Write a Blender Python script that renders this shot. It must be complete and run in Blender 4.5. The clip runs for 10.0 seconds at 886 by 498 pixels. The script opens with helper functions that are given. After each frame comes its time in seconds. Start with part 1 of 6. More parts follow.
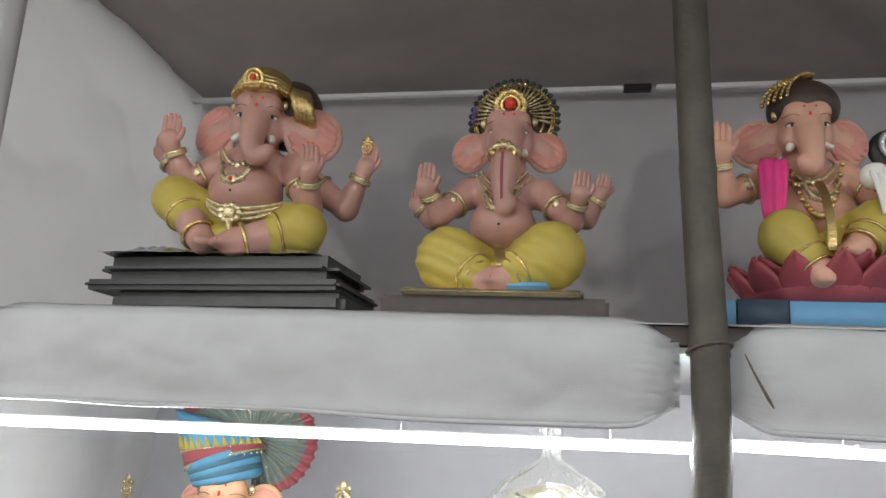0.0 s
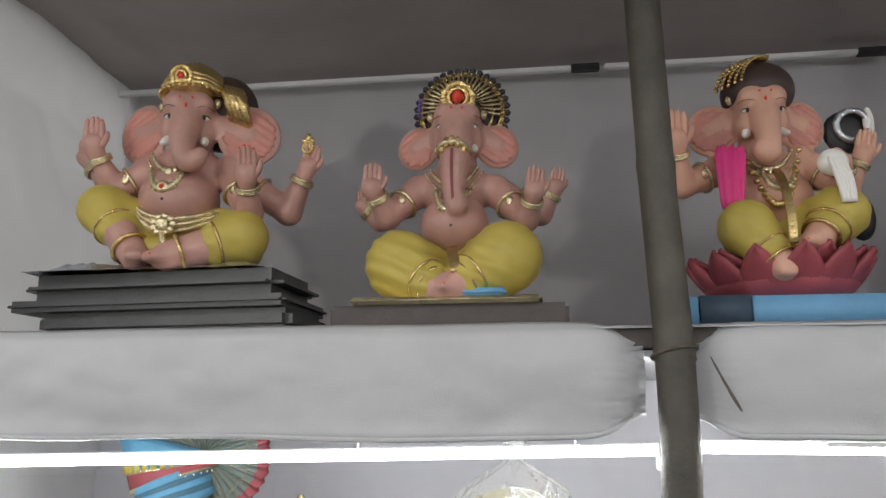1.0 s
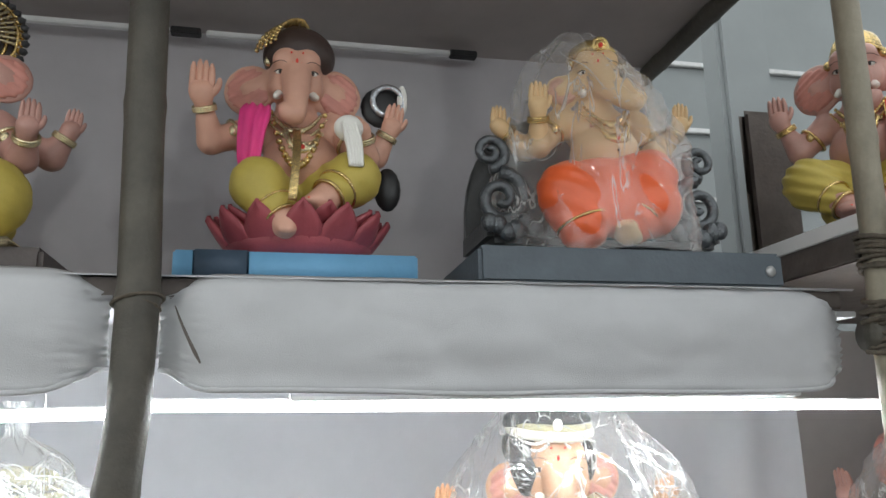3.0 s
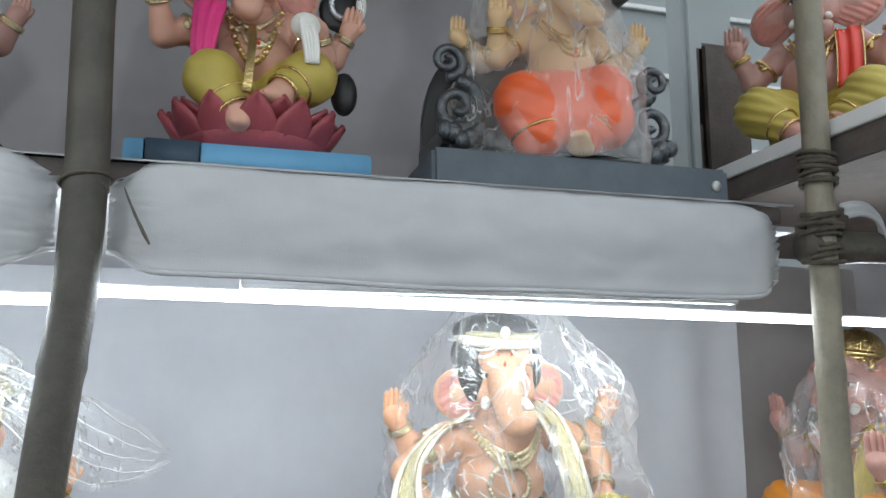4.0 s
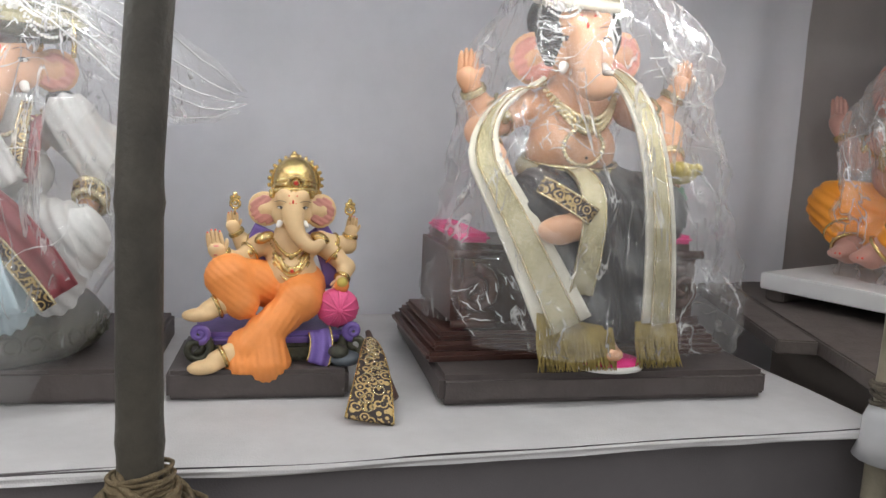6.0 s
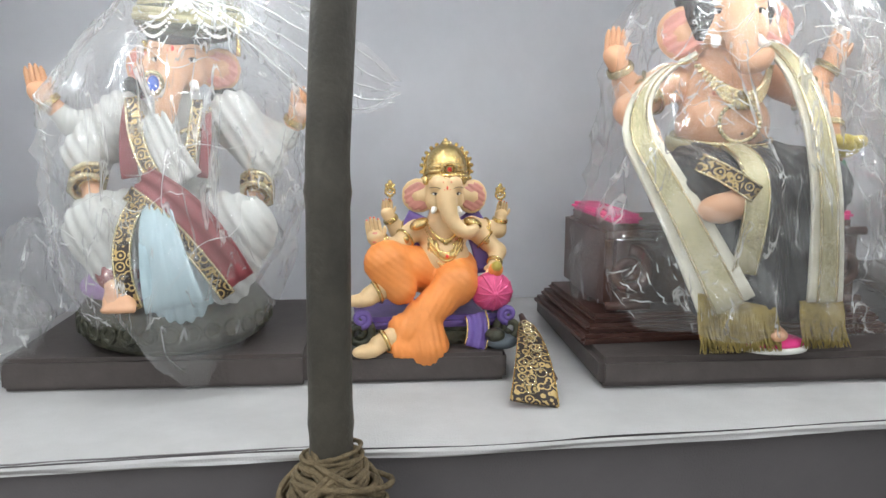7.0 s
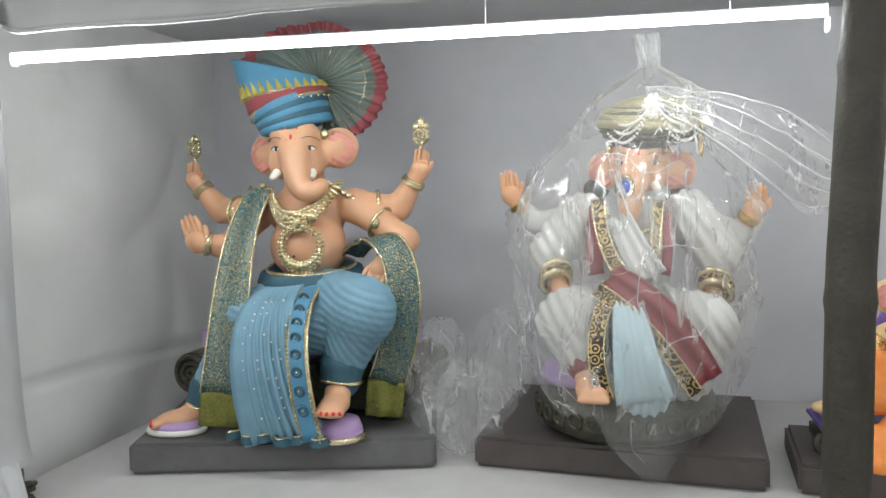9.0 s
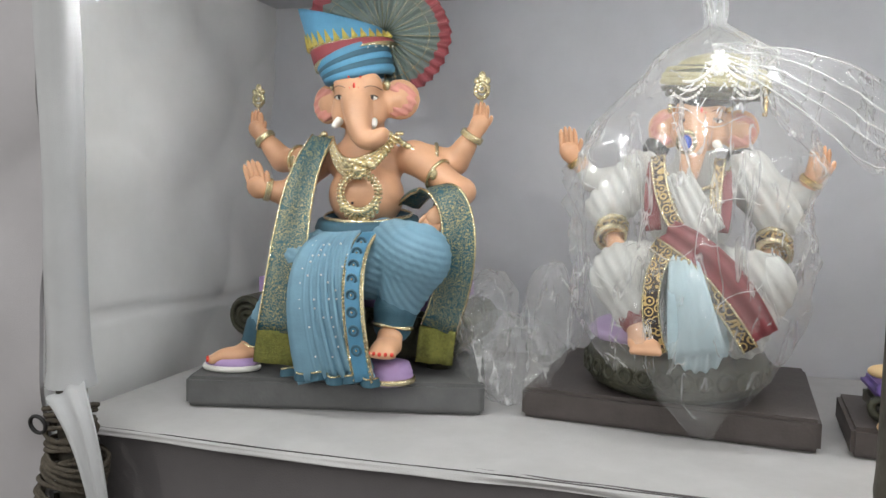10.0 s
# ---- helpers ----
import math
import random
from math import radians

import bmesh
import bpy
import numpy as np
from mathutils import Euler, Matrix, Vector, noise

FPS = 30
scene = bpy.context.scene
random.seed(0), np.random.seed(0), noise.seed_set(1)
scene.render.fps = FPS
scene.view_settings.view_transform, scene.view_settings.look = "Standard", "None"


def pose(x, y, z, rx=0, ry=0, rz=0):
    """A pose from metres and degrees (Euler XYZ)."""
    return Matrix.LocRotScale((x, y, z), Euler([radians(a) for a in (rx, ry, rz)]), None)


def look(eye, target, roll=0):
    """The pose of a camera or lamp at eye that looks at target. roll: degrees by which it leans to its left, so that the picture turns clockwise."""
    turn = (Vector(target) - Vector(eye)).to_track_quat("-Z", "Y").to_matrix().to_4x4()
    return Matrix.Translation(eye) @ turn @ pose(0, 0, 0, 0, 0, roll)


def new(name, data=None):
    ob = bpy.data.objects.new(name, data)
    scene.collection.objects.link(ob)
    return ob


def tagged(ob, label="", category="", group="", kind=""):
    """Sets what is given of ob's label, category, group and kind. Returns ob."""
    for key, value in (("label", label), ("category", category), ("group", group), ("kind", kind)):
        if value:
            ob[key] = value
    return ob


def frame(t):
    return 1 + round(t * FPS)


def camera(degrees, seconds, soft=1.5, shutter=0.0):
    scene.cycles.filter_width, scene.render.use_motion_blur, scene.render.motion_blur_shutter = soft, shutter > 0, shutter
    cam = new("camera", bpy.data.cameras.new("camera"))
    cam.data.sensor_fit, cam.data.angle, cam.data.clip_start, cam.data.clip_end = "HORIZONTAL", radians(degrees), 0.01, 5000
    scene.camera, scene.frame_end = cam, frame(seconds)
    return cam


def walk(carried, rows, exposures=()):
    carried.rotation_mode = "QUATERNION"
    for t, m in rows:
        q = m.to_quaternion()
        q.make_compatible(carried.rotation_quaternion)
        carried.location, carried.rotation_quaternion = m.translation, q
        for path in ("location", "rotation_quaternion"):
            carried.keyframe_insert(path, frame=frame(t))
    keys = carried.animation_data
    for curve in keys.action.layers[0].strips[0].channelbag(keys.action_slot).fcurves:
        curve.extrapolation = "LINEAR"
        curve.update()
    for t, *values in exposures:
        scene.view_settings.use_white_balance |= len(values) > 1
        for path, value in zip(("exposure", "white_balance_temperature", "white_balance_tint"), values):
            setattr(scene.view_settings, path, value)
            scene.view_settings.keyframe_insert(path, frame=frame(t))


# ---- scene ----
cam = camera(58.7, 10.0)
PATH = [
    (0, (0.067, -0.006, 1.582), (-0.312, 1.895, 2.073), 3.3),
    (0.5, (0.095, 0.056, 1.637), (-0.207, 1.962, 2.165), 1.4),
    (1, (0.049, 0.056, 1.674), (-0.203, 1.995, 2.091), -0.1),
    (1.5, (0.148, 0.082, 1.671), (0.032, 2.022, 2.141), -0.7),
    (2, (0.286, 0.104, 1.635), (0.342, 2.041, 2.13), 0.1),
    (2.5, (0.425, 0.122, 1.634), (0.663, 2.053, 2.097), -0.4),
    (2.7, (0.47, 0.134, 1.615), (0.809, 2.051, 2.073), -1.3),
    (4, (0.502, 0.136, 1.465), (1.019, 2.036, 1.797), 0.1),
    (4.5, (0.513, 0.129, 1.414), (1.078, 2.031, 1.639), 0.0),
    (5, (0.501, 0.163, 1.260), (1.057, 2.116, 1.291), 2.0),
    (5.5, (0.479, 0.189, 1.238), (0.996, 2.150, 1.108), 2.1),
    (5.7, (0.443, 0.200, 1.264), (0.972, 2.167, 1.044), 2.4),
    (6.8, (0.247, 0.235, 1.262), (0.617, 2.17, 0.912), 0.9),
    (7, (0.239, 0.235, 1.261), (0.531, 2.184, 0.923), 0.2),
    (7.5, (0.194, 0.241, 1.247), (0.305, 2.221, 0.991), -2.0),
    (8, (0.095, 0.23, 1.275), (-0.017, 2.216, 1.071), -1.2),
    (8.5, (-0.01, 0.201, 1.312), (-0.339, 2.167, 1.147), -1.3),
    (9, (-0.054, 0.188, 1.316), (-0.537, 2.123, 1.169), -1.2),
    (9.5, (-0.078, 0.169, 1.278), (-0.619, 2.093, 1.191), 0.2),
    (10, (-0.083, 0.152, 1.22), (-0.661, 2.06, 1.058), 1.2),
]
walk(cam, [(t, look(eye, target, roll)) for t, eye, target, roll in PATH],
     [(0.0, 0.0, 6550, 7.0), (0.7, -0.05, 6550, 9.0), (1.1, -0.1, 6550, 8.0), (2.0, 0.0, 6550, 4.0), (2.7, -0.05, 6450, 4.0), (4.0, 0.0, 5950, 2.0), (4.6, 0.0, 6250, 1.0), (5.5, -0.36, 6600, 10.0), (7.0, -0.1, 6300, 5.0), (7.5, 0.05, 6300, 4.0), (8.1, -0.08, 6450, 5.0), (8.5, -0.32, 6500, 5.0), (9.0, -0.42, 6500, 4.0), (9.5, -0.1, 6600, 6.0), (10.0, -0.3, 6600, 6.0)])

# ---- light ----
world = bpy.data.worlds.new("evening")
scene.world = world
world.use_nodes = True
bg = world.node_tree.nodes["Background"]
bg.inputs[0].default_value = (0.90, 0.90, 0.91, 1)
bg.inputs[1].default_value = 1.6

TUBE_GLOW = 62.0
# strength of the fill tubes added behind the camera
FILL_GLOW = 32.0
BULB_GLOW = 450.0


# ---- materials ----
def mat(name, col, rough=0.6, metal=0.0, var=0.25, scale=30.0, bump=0.2, bscale=120.0, col2=None, spec=0.5, coat=0.0):
    m = bpy.data.materials.new(name)
    m.use_nodes = True
    nt = m.node_tree
    b = nt.nodes["Principled BSDF"]
    tc = nt.nodes.new("ShaderNodeTexCoord")
    n1 = nt.nodes.new("ShaderNodeTexNoise")
    n1.inputs["Scale"].default_value = scale
    n1.inputs["Detail"].default_value = 6
    n1.inputs["Roughness"].default_value = 0.65
    nt.links.new(tc.outputs["Object"], n1.inputs["Vector"])
    n0 = nt.nodes.new("ShaderNodeTexNoise")
    n0.inputs["Scale"].default_value = scale * 0.17
    n0.inputs["Detail"].default_value = 3
    nt.links.new(tc.outputs["Object"], n0.inputs["Vector"])
    add = nt.nodes.new("ShaderNodeMath")
    add.operation = "ADD"
    nt.links.new(n1.outputs["Fac"], add.inputs[0])
    nt.links.new(n0.outputs["Fac"], add.inputs[1])
    ramp = nt.nodes.new("ShaderNodeValToRGB")
    dark = tuple(c * (1 - var) for c in col)
    lite = col2 if col2 else tuple(min(1, c * (1 + var * 0.6)) for c in col)
    mr = nt.nodes.new("ShaderNodeMapRange")
    mr.inputs["From Min"].default_value = 0.7
    mr.inputs["From Max"].default_value = 1.3
    nt.links.new(add.outputs[0], mr.inputs["Value"])
    ramp.color_ramp.elements[0].position = 0.0
    ramp.color_ramp.elements[1].position = 1.0
    ramp.color_ramp.elements[0].color = (*dark, 1)
    ramp.color_ramp.elements[1].color = (*lite, 1)
    nt.links.new(mr.outputs[0], ramp.inputs["Fac"])
    nt.links.new(ramp.outputs["Color"], b.inputs["Base Color"])
    b.inputs["Roughness"].default_value = rough
    b.inputs["Metallic"].default_value = metal
    b.inputs["Specular IOR Level"].default_value = spec
    b.inputs["Coat Weight"].default_value = coat
    if bump:
        n2 = nt.nodes.new("ShaderNodeTexNoise")
        n2.inputs["Scale"].default_value = bscale
        n2.inputs["Detail"].default_value = 4
        nt.links.new(tc.outputs["Object"], n2.inputs["Vector"])
        bp = nt.nodes.new("ShaderNodeBump")
        bp.inputs["Strength"].default_value = bump
        bp.inputs["Distance"].default_value = 0.004
        nt.links.new(n2.outputs["Fac"], bp.inputs["Height"])
        nt.links.new(bp.outputs["Normal"], b.inputs["Normal"])
    return m


def sheer(name, col, share):
    """Thin cloth that lets part of the light behind it through."""
    m = mat(name, col, 0.9, 0, 0.06, 5, 0.25, 500)
    nt = m.node_tree
    tl = nt.nodes.new("ShaderNodeBsdfTranslucent")
    tl.inputs["Color"].default_value = (*col, 1)
    mx = nt.nodes.new("ShaderNodeMixShader")
    mx.inputs["Fac"].default_value = share
    nt.links.new(nt.nodes["Principled BSDF"].outputs[0], mx.inputs[1])
    nt.links.new(tl.outputs[0], mx.inputs[2])
    nt.links.new(mx.outputs[0], nt.nodes["Material Output"].inputs["Surface"])
    return m


def glow(name, col, strength):
    m = bpy.data.materials.new(name)
    m.use_nodes = True
    b = m.node_tree.nodes["Principled BSDF"]
    b.inputs["Base Color"].default_value = (0.9, 0.9, 0.9, 1)
    b.inputs["Emission Color"].default_value = (*col, 1)
    b.inputs["Emission Strength"].default_value = strength
    return m


def brocade(name, base, thread, scale=70.0, amount=0.5):
    """Woven cloth with metallic thread figures in cells."""
    m = mat(name, base, 0.7, 0.0, 0.3, 60, 0.3, 400)
    nt = m.node_tree
    b = nt.nodes["Principled BSDF"]
    tc = nt.nodes.new("ShaderNodeTexCoord")
    v = nt.nodes.new("ShaderNodeTexVoronoi")
    v.feature = "F1"
    v.inputs["Scale"].default_value = scale
    nt.links.new(tc.outputs["Object"], v.inputs["Vector"])
    w = nt.nodes.new("ShaderNodeMath")
    w.operation = "SINE"
    k = nt.nodes.new("ShaderNodeMath")
    k.operation = "MULTIPLY"
    k.inputs[1].default_value = 16.0
    nt.links.new(v.outputs["Distance"], k.inputs[0])
    nt.links.new(k.outputs[0], w.inputs[0])
    g = nt.nodes.new("ShaderNodeMath")
    g.operation = "GREATER_THAN"
    g.inputs[1].default_value = 1 - 2 * amount
    nt.links.new(w.outputs[0], g.inputs[0])
    old = b.inputs["Base Color"].links[0].from_socket
    mx = nt.nodes.new("ShaderNodeMix")
    mx.data_type = "RGBA"
    nt.links.new(g.outputs[0], mx.inputs["Factor"])
    nt.links.new(old, mx.inputs["A"])
    mx.inputs["B"].default_value = (*thread, 1)
    nt.links.new(mx.outputs["Result"], b.inputs["Base Color"])
    sc = nt.nodes.new("ShaderNodeMath")
    sc.operation = "MULTIPLY"
    sc.inputs[1].default_value = 0.7
    nt.links.new(g.outputs[0], sc.inputs[0])
    nt.links.new(sc.outputs[0], b.inputs["Metallic"])
    b.inputs["Roughness"].default_value = 0.45
    return m


def plastic_film(name, haze=0.06, gloss=0.10):
    """Clear thin polythene: mostly see-through, with glossy creases whose white highlights are painted in."""
    m = bpy.data.materials.new(name)
    m.use_nodes = True
    nt = m.node_tree
    nt.nodes.clear()
    out = nt.nodes.new("ShaderNodeOutputMaterial")
    tr = nt.nodes.new("ShaderNodeBsdfTransparent")
    gl = nt.nodes.new("ShaderNodeBsdfGlossy")
    gl.inputs["Roughness"].default_value = 0.08
    df = nt.nodes.new("ShaderNodeBsdfTranslucent")
    df.inputs["Color"].default_value = (0.9, 0.9, 0.9, 1)
    d2 = nt.nodes.new("ShaderNodeBsdfDiffuse")
    d2.inputs["Color"].default_value = (0.9, 0.9, 0.9, 1)
    tc = nt.nodes.new("ShaderNodeTexCoord")
    mp = nt.nodes.new("ShaderNodeMapping")
    mp.inputs["Scale"].default_value = (2.4, 1.2, 0.5)
    mp.inputs["Rotation"].default_value = (0.2, 0.75, 0.3)
    nt.links.new(tc.outputs["Object"], mp.inputs["Vector"])
    n = nt.nodes.new("ShaderNodeTexNoise")
    n.inputs["Scale"].default_value = 5.5
    n.inputs["Detail"].default_value = 3.5
    n.inputs["Distortion"].default_value = 1.2
    nt.links.new(mp.outputs[0], n.inputs["Vector"])
    v = nt.nodes.new("ShaderNodeTexVoronoi")
    v.feature = "DISTANCE_TO_EDGE"
    v.inputs["Scale"].default_value = 7.0
    ad = nt.nodes.new("ShaderNodeMix")
    ad.data_type = "VECTOR"
    ad.inputs["Factor"].default_value = 0.35
    nt.links.new(mp.outputs[0], ad.inputs["A"])
    nt.links.new(n.outputs["Color"], ad.inputs["B"])
    nt.links.new(ad.outputs["Result"], v.inputs["Vector"])
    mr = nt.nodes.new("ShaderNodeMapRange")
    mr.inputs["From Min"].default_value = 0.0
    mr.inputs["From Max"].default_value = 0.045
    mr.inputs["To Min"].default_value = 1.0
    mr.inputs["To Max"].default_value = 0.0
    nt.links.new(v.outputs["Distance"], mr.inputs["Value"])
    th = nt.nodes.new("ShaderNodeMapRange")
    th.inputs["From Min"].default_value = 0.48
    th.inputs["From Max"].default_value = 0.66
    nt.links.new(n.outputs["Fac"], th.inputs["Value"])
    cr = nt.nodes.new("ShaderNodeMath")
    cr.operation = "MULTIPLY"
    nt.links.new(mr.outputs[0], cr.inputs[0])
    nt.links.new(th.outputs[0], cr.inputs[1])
    bp = nt.nodes.new("ShaderNodeBump")
    bp.inputs["Strength"].default_value = 0.8
    bp.inputs["Distance"].default_value = 0.010
    nt.links.new(n.outputs["Fac"], bp.inputs["Height"])
    nt.links.new(bp.outputs["Normal"], gl.inputs["Normal"])
    f1 = nt.nodes.new("ShaderNodeMath")
    f1.operation = "MULTIPLY_ADD"
    f1.inputs[1].default_value = 0.5
    f1.inputs[2].default_value = gloss
    nt.links.new(cr.outputs[0], f1.inputs[0])
    mx1 = nt.nodes.new("ShaderNodeMixShader")
    nt.links.new(f1.outputs[0], mx1.inputs["Fac"])
    nt.links.new(tr.outputs[0], mx1.inputs[1])
    nt.links.new(gl.outputs[0], mx1.inputs[2])
    hz = nt.nodes.new("ShaderNodeMixShader")
    hz.inputs["Fac"].default_value = 0.5
    nt.links.new(df.outputs[0], hz.inputs[1])
    nt.links.new(d2.outputs[0], hz.inputs[2])
    mx2 = nt.nodes.new("ShaderNodeMixShader")
    # creases also turn white here, which paints in their highlights
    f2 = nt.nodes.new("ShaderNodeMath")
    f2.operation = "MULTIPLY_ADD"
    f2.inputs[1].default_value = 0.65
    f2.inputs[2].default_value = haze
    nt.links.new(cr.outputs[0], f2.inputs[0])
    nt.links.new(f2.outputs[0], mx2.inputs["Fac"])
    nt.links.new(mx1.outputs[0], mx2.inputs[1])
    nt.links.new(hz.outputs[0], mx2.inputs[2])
    nt.links.new(mx2.outputs[0], out.inputs["Surface"])
    return m


M = {
    "cloth": mat("white_cloth", (0.53, 0.535, 0.55), 0.9, 0, 0.10, 6, 0.25, 500),
    "cloth_left": mat("bright_white_sheet", (0.82, 0.82, 0.82), 0.9, 0, 0.08, 5, 0.25, 500),
    "cloth_sheer": sheer("sheer_white_cloth", (0.84, 0.84, 0.84), 0.6),
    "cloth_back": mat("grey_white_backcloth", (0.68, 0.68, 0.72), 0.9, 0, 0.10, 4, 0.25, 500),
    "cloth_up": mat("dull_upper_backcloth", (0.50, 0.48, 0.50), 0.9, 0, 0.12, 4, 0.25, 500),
    "shelf_cloth": mat("shelf_top_cloth", (0.53, 0.52, 0.52), 0.85, 0, 0.12, 9, 0.3, 300),
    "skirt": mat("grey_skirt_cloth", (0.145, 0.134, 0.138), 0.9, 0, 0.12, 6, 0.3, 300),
    "ceiling": mat("taupe_ceiling_cloth", (0.42, 0.385, 0.37), 0.9, 0, 0.12, 5, 0.25, 400),
    "bamboo": mat("dark_bamboo", (0.075, 0.067, 0.053), 0.55, 0, 0.45, 14, 0.5, 90),
    "bamboo_pale": mat("pale_bamboo", (0.27, 0.24, 0.18), 0.55, 0, 0.35, 14, 0.5, 90),
    "rope": mat("coir_rope", (0.11, 0.092, 0.07), 0.9, 0, 0.5, 120, 1.0, 300),
    "straw_rope": mat("fresh_coir_rope", (0.20, 0.15, 0.085), 0.9, 0, 0.5, 120, 1.0, 300),
    "wood": mat("dusty_wood", (0.12, 0.10, 0.09), 0.7, 0, 0.3, 20, 0.4, 80),
    "plinth_brown": mat("dark_brown_plinth", (0.085, 0.07, 0.066), 0.6, 0, 0.25, 18, 0.3, 120),
    "plinth_grey": mat("grey_plinth", (0.13, 0.13, 0.13), 0.7, 0, 0.22, 18, 0.3, 120),
    "plinth_black": mat("black_plinth", (0.055, 0.057, 0.058), 0.4, 0, 0.3, 18, 0.3, 120),
    "slab": mat("slate_slab", (0.10, 0.12, 0.14), 0.6, 0, 0.25, 12, 0.3, 100),
    "blue_box": mat("sky_blue_box", (0.16, 0.38, 0.60), 0.6, 0, 0.12, 12, 0.2, 100),
    "navy": mat("dark_blue_tape", (0.05, 0.08, 0.12), 0.6, 0, 0.2, 12, 0.2, 100),
    "gold": mat("gold_paint", (0.74, 0.55, 0.24), 0.22, 0.95, 0.35, 50, 0.6, 220),
    "gold_pale": mat("pale_gold_paint", (0.76, 0.66, 0.42), 0.24, 0.9, 0.35, 50, 0.6, 220),
    "silver": mat("silver_paint", (0.62, 0.64, 0.68), 0.2, 0.9, 0.4, 40, 0.8, 160),
    "pewter": mat("dull_pewter_paint", (0.13, 0.14, 0.15), 0.32, 0.6, 0.5, 40, 0.8, 160),
    "skin_pink": mat("pink_flesh_paint", (0.54, 0.30, 0.25), 0.42, 0, 0.38, 7, 0.1, 200, coat=0.1),
    "skin_tan": mat("tan_flesh_paint", (0.66, 0.37, 0.27), 0.5, 0, 0.2, 9, 0.1, 200, coat=0.1),
    "skin_peach": mat("peach_flesh_paint", (0.66, 0.37, 0.22), 0.45, 0, 0.22, 6, 0.1, 200, coat=0.1),
    "skin_cream": mat("cream_flesh_paint", (0.74, 0.52, 0.28), 0.5, 0, 0.2, 12, 0.1, 200),
    "palm": mat("rosy_palm_paint", (0.72, 0.24, 0.20), 0.5, 0, 0.2, 20, 0.1, 200),
    "ear_pink": mat("pink_ear_paint", (0.62, 0.27, 0.22), 0.5, 0, 0.25, 20, 0.1, 200),
    "yellow": mat("mustard_cloth_paint", (0.52, 0.41, 0.085), 0.55, 0, 0.22, 10, 0.15, 200),
    "orange": mat("orange_cloth_paint", (0.86, 0.30, 0.075), 0.5, 0, 0.2, 12, 0.15, 200),
    "red_orange": mat("red_orange_cloth_paint", (0.80, 0.13, 0.035), 0.4, 0, 0.15, 10, 0.15, 200, coat=0.3),
    "saffron": mat("saffron_cloth_paint", (0.88, 0.33, 0.03), 0.45, 0, 0.15, 10, 0.15, 200),
    "blue_cloth": mat("powder_blue_cloth_paint", (0.19, 0.35, 0.46), 0.6, 0, 0.2, 14, 0.15, 200),
    "blue_deep": mat("turban_blue_paint", (0.09, 0.27, 0.43), 0.6, 0, 0.25, 14, 0.15, 200),
    "teal": mat("teal_turban_paint", (0.045, 0.12, 0.17), 0.6, 0, 0.3, 14, 0.2, 200),
    "fan": mat("grey_green_fan_paint", (0.13, 0.17, 0.16), 0.6, 0, 0.25, 14, 0.15, 200),
    "maroon": mat("maroon_cloth_paint", (0.27, 0.055, 0.065), 0.6, 0, 0.25, 16, 0.2, 200),
    "pinkred": mat("rose_lotus_paint", (0.33, 0.065, 0.08), 0.5, 0, 0.3, 14, 0.2, 160),
    "hot_pink": mat("hot_pink_paint", (0.85, 0.06, 0.28), 0.55, 0, 0.15, 14, 0.2, 160),
    "magenta": mat("magenta_cushion_paint", (0.72, 0.10, 0.25), 0.45, 0, 0.25, 20, 0.2, 160),
    "purple": mat("purple_paint", (0.16, 0.10, 0.34), 0.5, 0, 0.3, 20, 0.2, 160),
    "lilac": mat("lilac_cushion_paint", (0.46, 0.32, 0.58), 0.7, 0, 0.15, 20, 0.2, 160),
    "white_dress": mat("white_dress_paint", (0.56, 0.56, 0.54), 0.7, 0, 0.15, 16, 0.3, 160),
    "sky_dress": mat("pale_blue_dress_paint", (0.52, 0.66, 0.72), 0.65, 0, 0.15, 16, 0.3, 160),
    "white": mat("ivory_paint", (0.85, 0.83, 0.78), 0.4, 0, 0.06, 20, 0),
    "black": mat("black_paint", (0.018, 0.017, 0.018), 0.45, 0, 0.3, 20, 0.1, 160),
    "charcoal": mat("charcoal_cloth_paint", (0.035, 0.035, 0.04), 0.5, 0, 0.4, 16, 0.3, 160),
    "brown": mat("brown_hair_paint", (0.05, 0.03, 0.025), 0.5, 0, 0.3, 20, 0.2, 160),
    "red": mat("vermilion_paint", (0.72, 0.05, 0.03), 0.4, 0, 0.1, 20, 0),
    "gem_blue": mat("blue_gem", (0.05, 0.12, 0.55), 0.1, 0, 0.1, 20, 0),
    "green": mat("green_paint", (0.03, 0.22, 0.10), 0.4, 0, 0.3, 20, 0.2, 160),
    "bronze_green": mat("antique_green_carving", (0.045, 0.05, 0.037), 0.4, 0.2, 0.5, 40, 0.9, 120, col2=(0.11, 0.105, 0.07)),
    "choc": mat("chocolate_carving", (0.075, 0.032, 0.024), 0.35, 0, 0.35, 30, 0.7, 120),
    "fringe": mat("gold_fringe", (0.42, 0.32, 0.10), 0.55, 0.3, 0.5, 140, 1.0, 400),
    "olive": mat("olive_fringe", (0.22, 0.22, 0.045), 0.6, 0.1, 0.5, 140, 1.0, 400),
    "teal_brocade": brocade("teal_gold_brocade", (0.025, 0.095, 0.12), (0.50, 0.42, 0.20), 130, 0.13),
    "cream": mat("cream_cloth_paint", (0.72, 0.69, 0.58), 0.7, 0, 0.15, 20, 0.3, 300),
    "olive_brocade": brocade("olive_gold_brocade", (0.42, 0.38, 0.22), (0.62, 0.56, 0.36), 130, 0.30),
    "cream_brocade": brocade("cream_gold_brocade", (0.70, 0.66, 0.50), (0.48, 0.42, 0.24), 80, 0.22),
    "gold_brocade": brocade("gold_black_brocade", (0.03, 0.018, 0.015), (0.55, 0.40, 0.18), 60, 0.36),
    "metal": mat("galvanised_fitting", (0.5, 0.5, 0.5), 0.35, 0.6, 0.2, 30, 0.1, 100),
